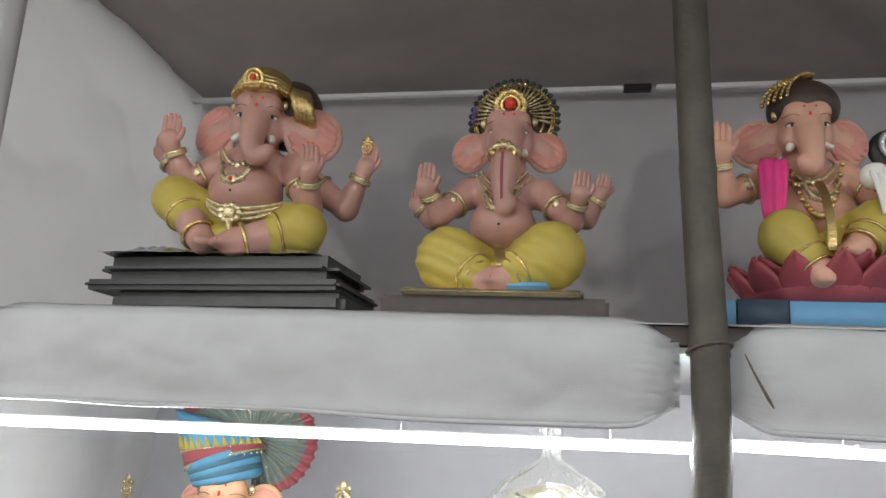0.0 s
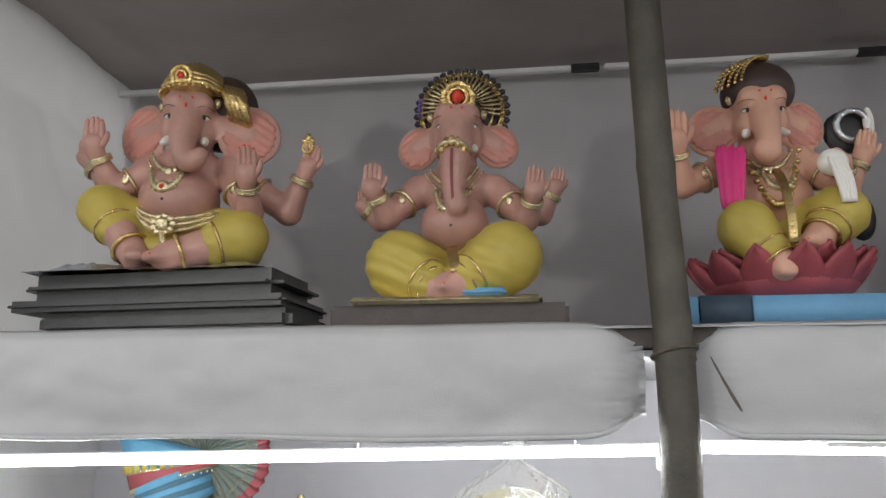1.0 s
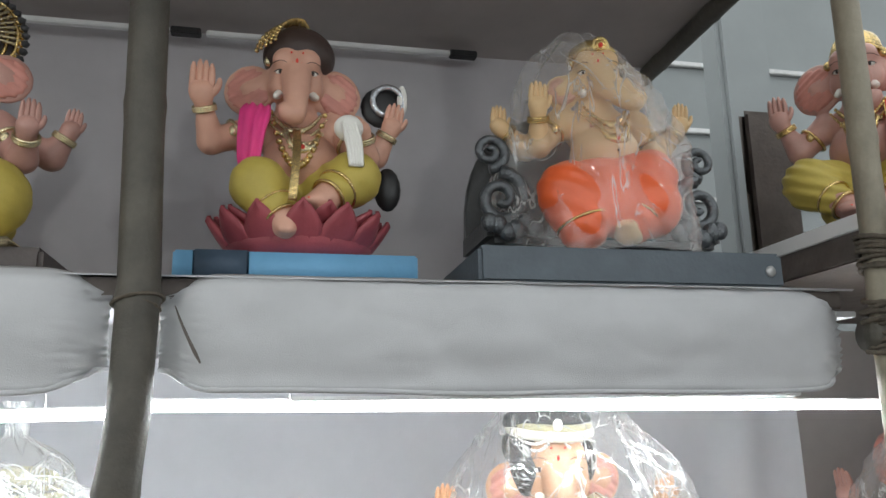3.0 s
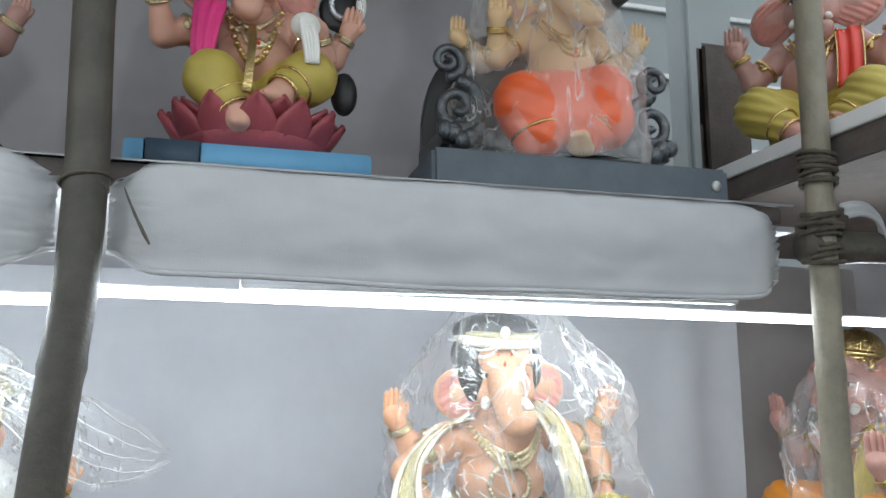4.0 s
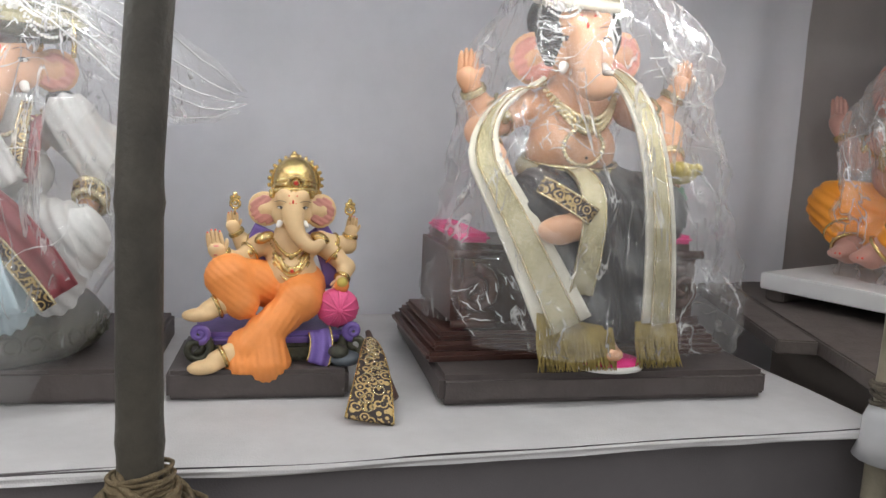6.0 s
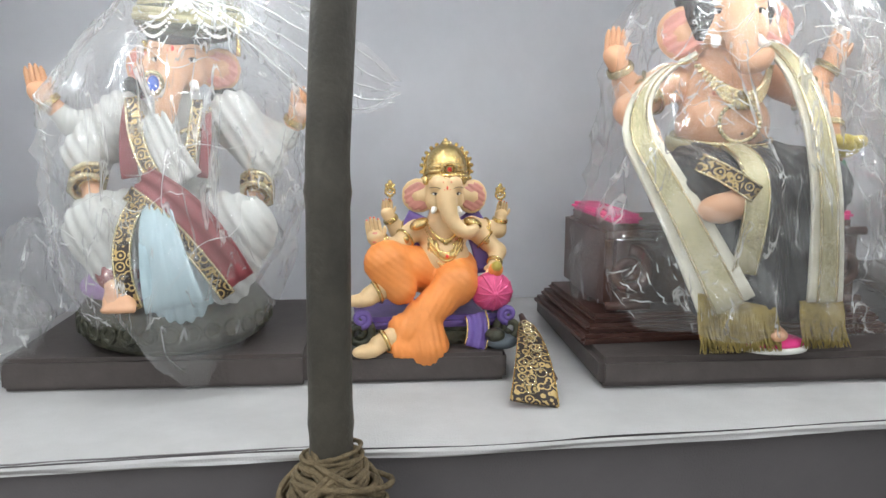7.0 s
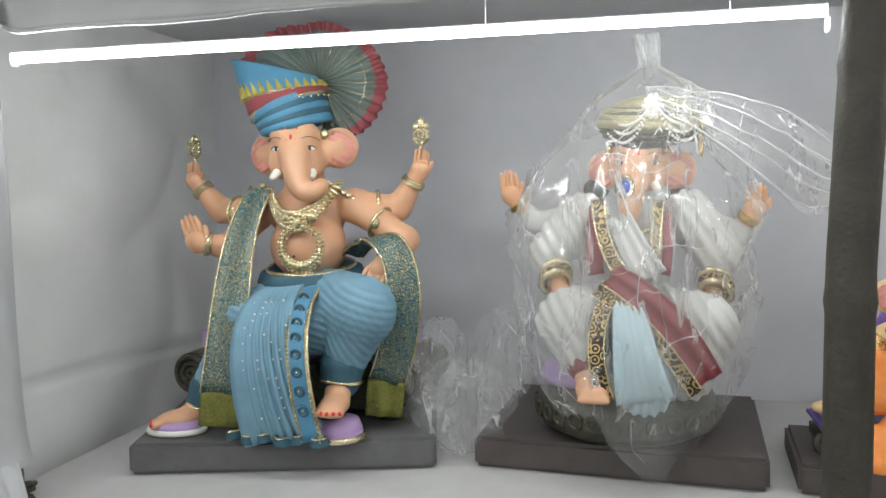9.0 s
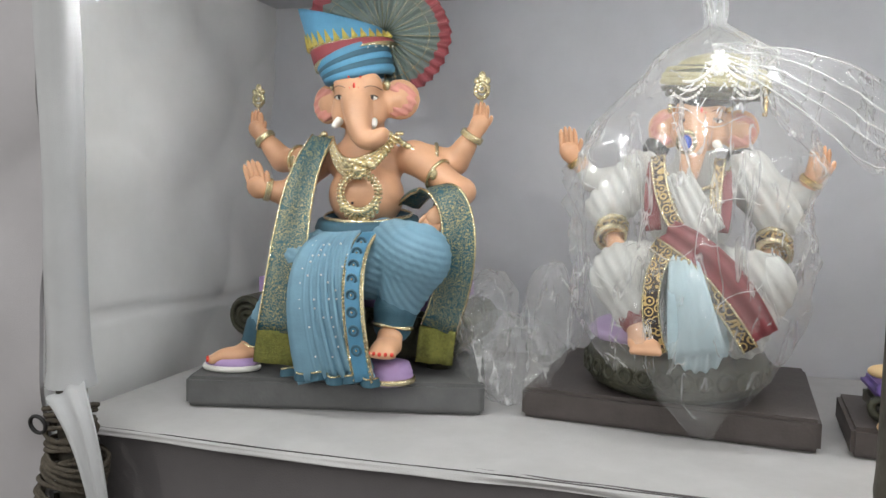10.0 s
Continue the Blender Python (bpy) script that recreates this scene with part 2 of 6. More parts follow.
    "white_plastic": mat("white_batten_plastic", (0.80, 0.80, 0.80), 0.4, 0, 0.04, 20, 0),
    "ground": mat("dusty_ground", (0.16, 0.14, 0.12), 0.95, 0, 0.3, 3, 0.6, 30),
    "far": mat("far_grey_panel", (0.27, 0.29, 0.295), 0.8, 0, 0.1, 3, 0.1, 60),
    "tarp": mat("grey_tarpaulin", (0.30, 0.30, 0.31), 0.8, 0, 0.15, 2, 0.3, 40),
    "film": plastic_film("clear_polythene", 0.18, 0.07),
    "film_clear": plastic_film("glossy_polythene", 0.10, 0.07),
    "film_thick": plastic_film("bunched_polythene", 0.13, 0.07),
    # half white: paints the shine on folds and glints
    "crease": plastic_film("polythene_glint", 0.50, 0.40),
    "tube": glow("lit_tube", (0.97, 0.985, 1.0), TUBE_GLOW),
    "bulb": glow("lit_bulb", (1.0, 0.97, 0.92), BULB_GLOW),
    "fill_tube": glow("unseen_fill_tube", (0.97, 0.98, 1.0), FILL_GLOW),
}


# ---- mesh helpers ----
class Build:
    """Collects vertices and faces with a material for each, for one mesh."""

    def __init__(self):
        self.v, self.f, self.m, self.n, self.mats = [], [], [], 0, []
        self.move = (0, 0, 0)

    def slot(self, name):
        if name not in self.mats:
            self.mats.append(name)
        return self.mats.index(name)

    def add(self, verts, faces, material):
        s = self.slot(material)
        verts = np.asarray(verts, float) + np.array(self.move)
        self.v.append(verts)
        for f in faces:
            self.f.append([int(i) + self.n for i in f])
        self.m.extend([s] * len(faces))
        self.n += len(verts)

    def grid(self, pts, material, closed_u=False, cap=False):
        """pts: array (rows, cols, 3)."""
        pts = np.asarray(pts, float)
        r, c = pts.shape[:2]
        faces = []
        for i in range(r - 1):
            for j in range(c if closed_u else c - 1):
                k = (j + 1) % c
                faces.append((i * c + j, i * c + k, (i + 1) * c + k, (i + 1) * c + j))
        if cap:
            faces.append(tuple(range(c - 1, -1, -1)))
            faces.append(tuple((r - 1) * c + j for j in range(c)))
        self.add(pts.reshape(-1, 3), faces, material)

    def ball(self, material, c, r, nu=14, nv=9, rot=None):
        r = (r, r, r) if np.isscalar(r) else r
        rows = []
        for i in range(nv + 1):
            a = math.pi * i / nv
            rows.append([(math.sin(a) * math.cos(2 * math.pi * j / nu) * r[0], math.sin(a) * math.sin(2 * math.pi * j / nu) * r[1], -math.cos(a) * r[2]) for j in range(nu)])
        p = np.array(rows)
        if rot is not None:
            p = p @ np.array(Euler([radians(q) for q in rot]).to_matrix()).T
        self.grid(p + np.array(c), material, True)

    def tube_path(self, material, pts, r, n=10, cap=True, squash=1.0):
        """A round bar along a line of points; r a number or one for each point."""
        pts = [Vector(p) for p in pts]
        rs = [r] * len(pts) if np.isscalar(r) else list(r)
        rows, side = [], None
        for i, p in enumerate(pts):
            d = (pts[min(i + 1, len(pts) - 1)] - pts[max(i - 1, 0)]).normalized()
            if side is None:
                side = d.cross(Vector((0, 1, 0)) if abs(d.y) < 0.9 else Vector((1, 0, 0))).normalized()
            side = (side - d * side.dot(d)).normalized()
            up = d.cross(side)
            rows.append([p + side * (math.cos(2 * math.pi * j / n) * rs[i]) + up * (math.sin(2 * math.pi * j / n) * rs[i] * squash) for j in range(n)])
        self.grid(np.array([[tuple(q) for q in row] for row in rows]), material, True, cap)

    def ring(self, material, c, R, r, axis=(0, 0, 1), n=26, k=8, flat=1.0, bumps=0, amp=0.0):
        q = Vector((0, 0, 1)).rotation_difference(Vector(axis).normalized())
        rows = []
        for i in range(n + 1):
            a = 2 * math.pi * i / n
            rr = r * (1 + amp * math.sin(bumps * a))
            row = []
            for j in range(k):
                b = 2 * math.pi * j / k
                p = q @ Vector(((R + rr * math.cos(b)) * math.cos(a), (R + rr * math.cos(b)) * math.sin(a) * flat, rr * math.sin(b)))
                row.append((p.x + c[0], p.y + c[1], p.z + c[2]))
            rows.append(row)
        self.grid(np.array(rows), material, True)

    def box(self, material, lo, hi, bevel=0.004, rot=0.0, at=(0, 0, 0)):
        bm = bmesh.new()
        bmesh.ops.create_cube(bm, size=1.0)
        for v in bm.verts:
            v.co = Vector((lo[i] + (hi[i] - lo[i]) * (v.co[i] + 0.5) for i in range(3)))
        if bevel:
            bmesh.ops.bevel(bm, geom=list(bm.edges), offset=bevel, segments=2, affect="EDGES")
        bm.verts.index_update()
        m = Matrix.Translation(at) @ Matrix.Rotation(radians(rot), 4, "Z")
        self.add([tuple(m @ v.co) for v in bm.verts], [[v.index for v in f.verts] for f in bm.faces], material)
        bm.free()

    def strip(self, material, pts, width, thick=0.006, across=(1, 0, 0), wave=0.0, waves=3, border=None):
        """A band of cloth swept along points, with slight waves across it."""
        pts = [Vector(p) for p in pts]
        ws = [width] * len(pts) if np.isscalar(width) else list(width)
        a = Vector(across).normalized()
        n = 13
        top, bot, edge = [], [], ([], [])
        for i, p in enumerate(pts):
            d = (pts[min(i + 1, len(pts) - 1)] - pts[max(i - 1, 0)]).normalized()
            s = (a - d * a.dot(d)).normalized()
            nn = d.cross(s)
            if nn.y > 0:
                nn = -nn
            rt, rb = [], []
            for j in range(n):
                u = j / (n - 1) - 0.5
                o = p + s * (u * ws[i]) + nn * (wave * math.sin(u * 2 * math.pi * waves))
                rt.append(tuple(o + nn * thick * 0.5))
                rb.append(tuple(o - nn * thick * 0.5))
            top.append(rt)
            bot.append(rb)
            edge[0].append(rt[0])
            edge[1].append(rt[-1])
        loop = np.array([t + b[::-1] for t, b in zip(top, bot)])
        self.grid(loop, material, True, True)
        if border:
            for e in edge:
                self.tube_path(border, e, thick * 0.28, 6)

    def object(self, name, parent=None, smooth=True, label="", auto=False):
        me = bpy.data.meshes.new(name)
        me.from_pydata(np.concatenate(self.v).tolist(), [], self.f)
        for k in self.mats:
            me.materials.append(M[k])
        me.polygons.foreach_set("material_index", np.array(self.m, np.int32))
        if auto:
            me.shade_smooth()
            me.set_sharp_from_angle(angle=radians(40))
        elif smooth:
            me.shade_smooth()
        me.update()
        ob = new(name, me)
        if parent:
            ob.parent = parent
        if label:
            ob["label"] = label
        return ob


def root(name, at=(0, 0, 0), rz=0.0):
    e = new(name)
    e.matrix_basis = pose(*at, 0, 0, rz)
    return e


def bezier(a, b, c, d=None, n=12):
    a, b, c = Vector(a), Vector(b), Vector(c)
    out = []
    for i in range(n + 1):
        t = i / n
        if d is None:
            out.append(a * (1 - t) ** 2 + b * 2 * t * (1 - t) + c * t * t)
        else:
            out.append(a * (1 - t) ** 3 + b * 3 * t * (1 - t) ** 2 + c * 3 * t * t * (1 - t) + Vector(d) * t ** 3)
    return [tuple(p) for p in out]


def cloth_sheet(name, corner, u, v, nu, nv, amp, size, material, seed=0, thick=0.012, folds=None, parent=None):
    """A hanging sheet with slack and creases; u and v are its two edges."""
    corner, u, v = Vector(corner), Vector(u), Vector(v)
    nrm = u.cross(v).normalized()
    b = Build()
    front, back = [], []
    for i in range(nv + 1):
        fr, bk = [], []
        for j in range(nu + 1):
            s, t = j / nu, i / nv
            p = corner + u * s + v * t
            q = p * size + Vector((seed * 7.1, seed * 3.3, seed))
            h = noise.noise(q) * amp + noise.noise(q * 2.7) * amp * 0.4
            h += (0.5 - abs(noise.noise(q * 1.3 + Vector((9, 2, 4))))) ** 3 * amp * 2.5
            if folds:
                h += folds(s, t)
            fr.append(tuple(p + nrm * h))
            bk.append(tuple(p + nrm * (h - thick)))
        front.append(fr)
        back.append(bk)
    b.grid(np.array(front), material)
    b.grid(np.array(back)[:, ::-1], material)
    b.grid(np.array([front[0][::-1], back[0][::-1]]), material)
    b.grid(np.array([front[-1], back[-1]]), material)
    b.grid(np.array([[r[0] for r in front], [r[0] for r in back]]), material)
    b.grid(np.array([[r[-1] for r in front][::-1], [r[-1] for r in back][::-1]]), material)
    return b.object(name, parent)


# ---- clay: smooth blended forms ----
def rot_matrix(rot):
    return np.array(Euler([radians(q) for q in rot]).to_matrix())


class Clay:
    """Round forms of one paint that flow into one another, meshed as one skin."""

    def __init__(self, step=0.0045, blend=0.012):
        self.h, self.k, self.groups, self.move = step, blend, {}, (0, 0, 0)

    def put(self, material, lo, hi, f):
        self.groups.setdefault(material, []).append((np.array(lo), np.array(hi), f))

    def ell(self, material, c, r, rot=None, ridge=None):
        c, r = np.array(c, float) + np.array(self.move), np.array(r, float)
        R = rot_matrix(rot) if rot else np.eye(3)
        big = r.max()

        def f(p):
            q = (p - c) @ R
            k0 = np.linalg.norm(q / r, axis=-1)
            k1 = np.linalg.norm(q / (r * r), axis=-1) + 1e-9
            d = k0 * (k0 - 1) / k1
            if ridge:
                d = d + ridge[2] * np.sin(((p - c) @ np.array(ridge[0], float)) * 2 * math.pi / ridge[1])
            return d
        self.put(material, c - big, c + big, f)

    def cap(self, material, a, b, r1, r2, ridge=None):
        a, b = np.array(a, float) + np.array(self.move), np.array(b, float) + np.array(self.move)
        rm = max(r1, r2)

        def f(p):
            ab = b - a
            t = np.clip(((p - a) @ ab) / (ab @ ab + 1e-12), 0, 1)
            d = np.linalg.norm(p - a - t[..., None] * ab, axis=-1) - (r1 + (r2 - r1) * t)
            if ridge:
                d = d + ridge[2] * np.sin(((p - a) @ np.array(ridge[0], float)) * 2 * math.pi / ridge[1])
            return d
        self.put(material, np.minimum(a, b) - rm, np.maximum(a, b) + rm, f)

    def chain(self, material, pts, r1, r2, ridge=None):
        n = len(pts) - 1
        for i in range(n):
            self.cap(material, pts[i], pts[i + 1], r1 + (r2 - r1) * i / n, r1 + (r2 - r1) * (i + 1) / n, ridge)

    def mesh_into(self, build):
        for material, prims in self.groups.items():
            h, k = self.h, self.k
            pad = k + 3 * h
            lo = np.min([p[0] for p in prims], axis=0) - pad
            hi = np.max([p[1] for p in prims], axis=0) + pad
            n = np.ceil((hi - lo) / h).astype(int) + 1
            d = np.full(n, 0.05)
            for plo, phi, f in prims:
                i0 = np.maximum(((plo - pad - lo) / h).astype(int), 0)
                i1 = np.minimum(((phi + pad - lo) / h).astype(int) + 2, n)
                ax = [lo[q] + h * np.arange(i0[q], i1[q]) for q in range(3)]
                p = np.stack(np.meshgrid(*ax, indexing="ij"), -1)
                s = (slice(i0[0], i1[0]), slice(i0[1], i1[1]), slice(i0[2], i1[2]))
                e, o = f(p), d[s]
                w = np.clip(0.5 + 0.5 * (o - e) / k, 0, 1)
                d[s] = o * (1 - w) + e * w - k * w * (1 - w)
            self.net(build, d, lo, h, material)

    @staticmethod
    def net(build, d, lo, h, material):
        ins = d < 0
        c = ins[:-1, :-1, :-1].astype(np.int8)
        tot = np.zeros_like(c)
        for a in (0, 1):
            for b in (0, 1):
                for e in (0, 1):
                    tot += ins[a:d.shape[0] - 1 + a, b:d.shape[1] - 1 + b, e:d.shape[2] - 1 + e]
        act = (tot > 0) & (tot < 8)
        idx = np.argwhere(act)
        if not len(idx):
            return
        ids = np.full(act.shape, -1, np.int64)
        ids[act] = np.arange(len(idx))
        pos, cnt = np.zeros((len(idx), 3)), np.zeros(len(idx))
        corners = np.array([(a, b, e) for a in (0, 1) for b in (0, 1) for e in (0, 1)])
        val = np.stack([d[tuple((idx + q).T)] for q in corners], 1)
        for i in range(8):
            for j in range(i + 1, 8):
                if np.abs(corners[i] - corners[j]).sum() == 1:
                    m = (val[:, i] < 0) != (val[:, j] < 0)
                    t = val[m, i] / (val[m, i] - val[m, j])
                    pos[m] += corners[i] + (corners[j] - corners[i]) * t[:, None]
                    cnt[m] += 1
        verts = lo + h * (idx + pos / cnt[:, None])
        faces = []
        for ax in range(3):
            o1, o2 = [(1, 2), (2, 0), (0, 1)][ax]
            s0 = [slice(None)] * 3
            s1 = [slice(None)] * 3
            s0[ax], s1[ax] = slice(0, -1), slice(1, None)
            a, b = ins[tuple(s0)], ins[tuple(s1)]
            e = np.argwhere(a != b)
            e = e[(e[:, o1] > 0) & (e[:, o2] > 0)]
            q = []
            for da, db in ((0, 0), (1, 0), (1, 1), (0, 1)):
                g = e.copy()
                g[:, o1] -= da
                g[:, o2] -= db
                q.append(ids[tuple(g.T)])
            q = np.stack(q, 1)
            flip = ~a[tuple(e.T)]
            q[flip] = q[flip][:, ::-1]
            faces.append(q)
        build.add(verts, np.concatenate(faces).tolist(), material)


# ---- the stall: structure ----
def structure(ob, label=""):
    return tagged(ob, label, kind="structure")


SHELF_LOW, SHELF_UP = 0.712, 1.84
FRONT, BACK = 1.48, 2.52
LEFT, RIGHT = -1.36, 2.20

b = Build()
b.grid(np.array([[(x, y, 0.0) for x in (-40, 40)] for y in (-40, 40)]), "ground")
structure(b.object("ground"), "dusty trodden ground of the market lane")

def drape(s, t):
    """Slack diagonal folds and one sewn seam across the side cloth."""
    return 0.010 * math.sin(9 * s + 14 * t) * math.sin(5 * t + 1) + 0.012 * math.exp(-((t - 0.405 - 0.02 * s) / 0.006) ** 2) + 0.016 * abs(math.sin(6 * s - 11 * t)) ** 3


def soft_folds(s, t):
    """Upright folds where the back cloth gathers at its end."""
    return 0.016 * math.sin(s * 95) * max(0, (s - 0.86) / 0.14) + 0.005 * math.sin(s * 31 + 2 * t)


structure(cloth_sheet("wall_back_lower", (LEFT - 0.07, BACK, 0.2), (RIGHT - LEFT + 0.07, 0, 0), (0, 0, 1.62), 240, 40, 0.012, 1.8, "cloth_back", 1, 0.012, soft_folds), "greyish white backcloth")
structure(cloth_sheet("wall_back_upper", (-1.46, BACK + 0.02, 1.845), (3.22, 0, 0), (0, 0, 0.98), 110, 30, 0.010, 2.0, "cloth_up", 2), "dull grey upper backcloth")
structure(cloth_sheet("wall_left", (-1.40, BACK, 0.2), (0, -1.06, 0), (0, 0, 1.64), 70, 100, 0.034, 1.9, "cloth_left", 3, 0.012, drape), "creased white side cloth")


structure(cloth_sheet("wall_left_upper", (-1.395, BACK, 1.84), (0, -1.18, 0), (0, 0, 1.00), 60, 60, 0.026, 2.6, "cloth_sheer", 8, 0.004), "sheer white upper side cloth")
structure(cloth_sheet("ceiling", (-1.48, BACK + 0.04, 2.815), (3.24, 0, 0), (0, -1.9, 0.03), 90, 60, 0.012, 1.6, "ceiling", 4, 0.02), "taupe cloth ceiling")
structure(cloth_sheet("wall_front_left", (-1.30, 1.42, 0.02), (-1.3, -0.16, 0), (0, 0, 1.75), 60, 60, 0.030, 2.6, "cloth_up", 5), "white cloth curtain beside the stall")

b = Build()
for i in range(5):
    b.box("wood", (LEFT + 0.02, 1.535 + i * 0.198, SHELF_LOW - 0.035), (1.68, 1.535 + i * 0.198 + 0.190, SHELF_LOW - 0.008), 0.003)
structure(b.object("lower_shelf", smooth=False), "plank shelf under the white cloth")
b = Build()
for i in range(5):
    b.box("wood", (-1.36, 1.52 + i * 0.202, SHELF_UP - 0.045), (1.62, 1.52 + i * 0.202 + 0.196, SHELF_UP - 0.010), 0.003)
structure(b.object("upper_shelf", smooth=False), "plank upper shelf")


def shelf_sheet(name, z, x0, x1, y0, y1, material, label, drop=0.0, edge=None, seed=0, dropmat=None):
    """A cloth over a shelf: flat with small wrinkles, turned down over the front edge."""
    nu, nv = 150, 34
    rows = []
    for i in range(nv + 1):
        t = i / nv
        row = []
        for j in range(nu + 1):
            x = x0 + (x1 - x0) * j / nu
            q = Vector((x * 3.1 + seed, t * 4.0, seed))
            w = noise.noise(q) + 0.5 * noise.noise(q * 2.3)
            e = edge(x) if edge else 0.0
            y = y1 + (y0 + e - y1) * t
            row.append((x, y, z + 0.0022 * w + 0.0012 * noise.noise(q * 6) - (0.006 if i == nv else 0)))
        rows.append(row)
    b = Build()
    b.grid(np.array(rows), material)
    if drop:
        down = []
        for i in range(16):
            t = i / 15
            row = []
            for j in range(nu + 1):
                x = x0 + (x1 - x0) * j / nu
                q = Vector((x * 4.0 + seed, 3.0 + t, 1.0))
                e = edge(x) if edge else 0.0
                row.append((x, y0 + e - 0.006 - 0.010 * math.sin(min(1, t * 6) * math.pi / 2) + 0.012 * t * noise.noise(q * 1.4), z - 0.006 - drop * t))
            down.append(row)
        b.grid(np.array(down), dropmat or material)
    return tagged(b.object(name), label, "cloth")


shelf_sheet("shelf_cloth", SHELF_LOW, LEFT + 0.03, 1.66, FRONT, BACK - 0.01, "shelf_cloth", "white cloth spread over the lower shelf", 0.012, lambda x: 0.026 * math.exp(-((x + 0.1) / 0.4) ** 2) + 0.008 * noise.noise(Vector((x * 3, 0, 0))), 2)
shelf_sheet("shelf_cloth", SHELF_UP, -1.38, 1.64, 1.52, BACK, "cloth", "white cloth spread over the upper shelf", 0.004, None, 5)
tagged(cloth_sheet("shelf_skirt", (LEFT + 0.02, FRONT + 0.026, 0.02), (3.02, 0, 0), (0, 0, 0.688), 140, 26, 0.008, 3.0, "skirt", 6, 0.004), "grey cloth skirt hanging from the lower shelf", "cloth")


# The bays of white cloth wrapped over the front of the upper shelf
def valance(x0, x1, seed, top, bottom, slope=0.0):
    nu, nv = 90, 26
    rows = []
    for i in range(nv + 1):
        t = i / nv
        row = []
        for j in range(nu + 1):
            s = j / nu
            e = min(s, 1 - s)
            pull = 0.055 * math.exp(-((e) / 0.035) ** 2) * abs(2 * t - 0.9)
            z = top + slope * s - (top - bottom) * t
            q = Vector((s * (x1 - x0) * 4 + seed * 5, t * 1.2, seed))
            z += (0.010 * noise.noise(q * 0.8) if i == nv else 0.004 * noise.noise(q)) + (0.5 - t) * -pull * 1.3
            y = 1.490 - 0.012 * math.sin(math.pi * min(1, t * 1.15)) + 0.012 * noise.noise(q) + 0.006 * noise.noise(q * 3.1) + 0.005 * (0.5 - abs(noise.noise(Vector((q.x * 2.6 + t * 2.5, t * 1.5, seed))))) + 0.02 * (0.5 - abs(noise.noise(q * 1.7 + Vector((3, 8, 1))))) ** 3
            y += 0.04 * math.exp(-(e / 0.03) ** 2) + 0.007 * math.sin(70 * t + 9 * math.sin(40 * e)) * math.exp(-(e / 0.05) ** 2)
            if i < 3:
                y += (3 - i) * 0.012
            row.append((x0 + (x1 - x0) * s, y, z))
        rows.append(row)
    b = Build()
    b.grid(np.array(rows), "cloth")
    low = [np.array(p) + np.array((0, -0.002, -0.002)) for p in rows[-1]]
    b.tube_path("cloth", [tuple(p) for p in low], 0.005, 6)
    ob = b.object("valance_cloth")
    so = ob.modifiers.new("thickness", "SOLIDIFY")
    so.thickness = 0.004
    return tagged(ob, "white cloth wrapped over the front edge of the upper shelf", "cloth", "front cloths")


valance(-1.30, 0.222, 1, 1.843, 1.640, 0.0)
valance(0.303, 1.606, 2, 1.838, 1.640, -0.006)

# dark strap where the front cloths meet the pole
b = Build()
b.tube_path("wood", bezier((.330, 1.470, 1.775), (.345, 1.462, 1.735), (.374, 1.466, 1.682), None, 8), [.001, .0015, .002, .002, .0025, .0025, .003, .003, .0015], 6)
tagged(b.object("strap"), "dark cord tying the front cloth to the shelf", "strap")
# thin pale board edges below the front cloth
b = Build()
b.box("white_plastic", (0.52, 1.515, 1.622), (1.50, 1.545, 1.630), 0.002)
structure(b.object("trim", smooth=False), "pale lath edge under the shelf")
b = Build()
b.box("cloth", (-1.38, 1.53, 1.780), (1.66, 2.50, 1.792), 0.002)
structure(b.object("upper_shelf_underside", smooth=False), "grey lining under the upper shelf")


# ---- bamboo ----
def bamboo(name, a, z0, z1, r, material, label, lean=(0, 0), seed=0, nodes=0.34, axis="z", bend=None):
    pts, rs = [], []
    n = int((z1 - z0) / 0.02)
    rnd = random.Random(seed)
    joints = [z0 + 0.12 + k * nodes + rnd.uniform(-0.04, 0.04) for k in range(int((z1 - z0) / nodes) + 1)]
    for i in range(n + 1):
        z = z0 + (z1 - z0) * i / n
        bulge = sum(0.09 * math.exp(-((z - j) / 0.012) ** 2) for j in joints)
        w = 0.004 * noise.noise(Vector((z * 1.3, seed, 0)))
        if bend:
            zz = [q[0] for q in bend]
            pts.append((float(np.interp(z, zz, [q[1] for q in bend])) + w * 0.5, float(np.interp(z, zz, [q[2] for q in bend])), z))
        elif axis == "z":
            pts.append((a[0] + lean[0] * (z - 1.0) + w, a[1] + lean[1] * (z - 1.0), z))
        elif axis == "x":
            pts.append((z, a[0] + lean[0] * z + w, a[1] + lean[1] * z))
        else:
            pts.append((a[0] + w, z, a[1] + lean[1] * z))
        rs.append(r * (1 + bulge + 0.03 * noise.noise(Vector((z * 3, seed, 5)))))
    b = Build()
    b.tube_path(material, pts, rs, 18)
    e = root(name)
    b.object("culm", e)
    return tagged(e, label, "bamboo pole", "bamboo poles")


def lashing(parent, c, r, h, turns, axis=(0, 0, 1), seed=0, material="rope", name="rope_lashing"):
    """Turns of coir rope wound round a pole."""
    rnd = random.Random(seed)
    b = Build()
    q = Vector((0, 0, 1)).rotation_difference(Vector(axis).normalized())
    for k in range(turns):
        t = (k + 0.5) / turns - 0.5
        o = q @ Vector((0, 0, t * h))
        tilt = q @ Vector((rnd.uniform(-0.22, 0.22), rnd.uniform(-0.22, 0.22), 1))
        b.ring(material, (c[0] + o.x, c[1] + o.y, c[2] + o.z), r + rnd.uniform(-0.002, 0.006), min(0.005, h / turns * 0.55), tilt, 30, 7, 1.0, 40, 0.16)
    return b.object(name, parent)


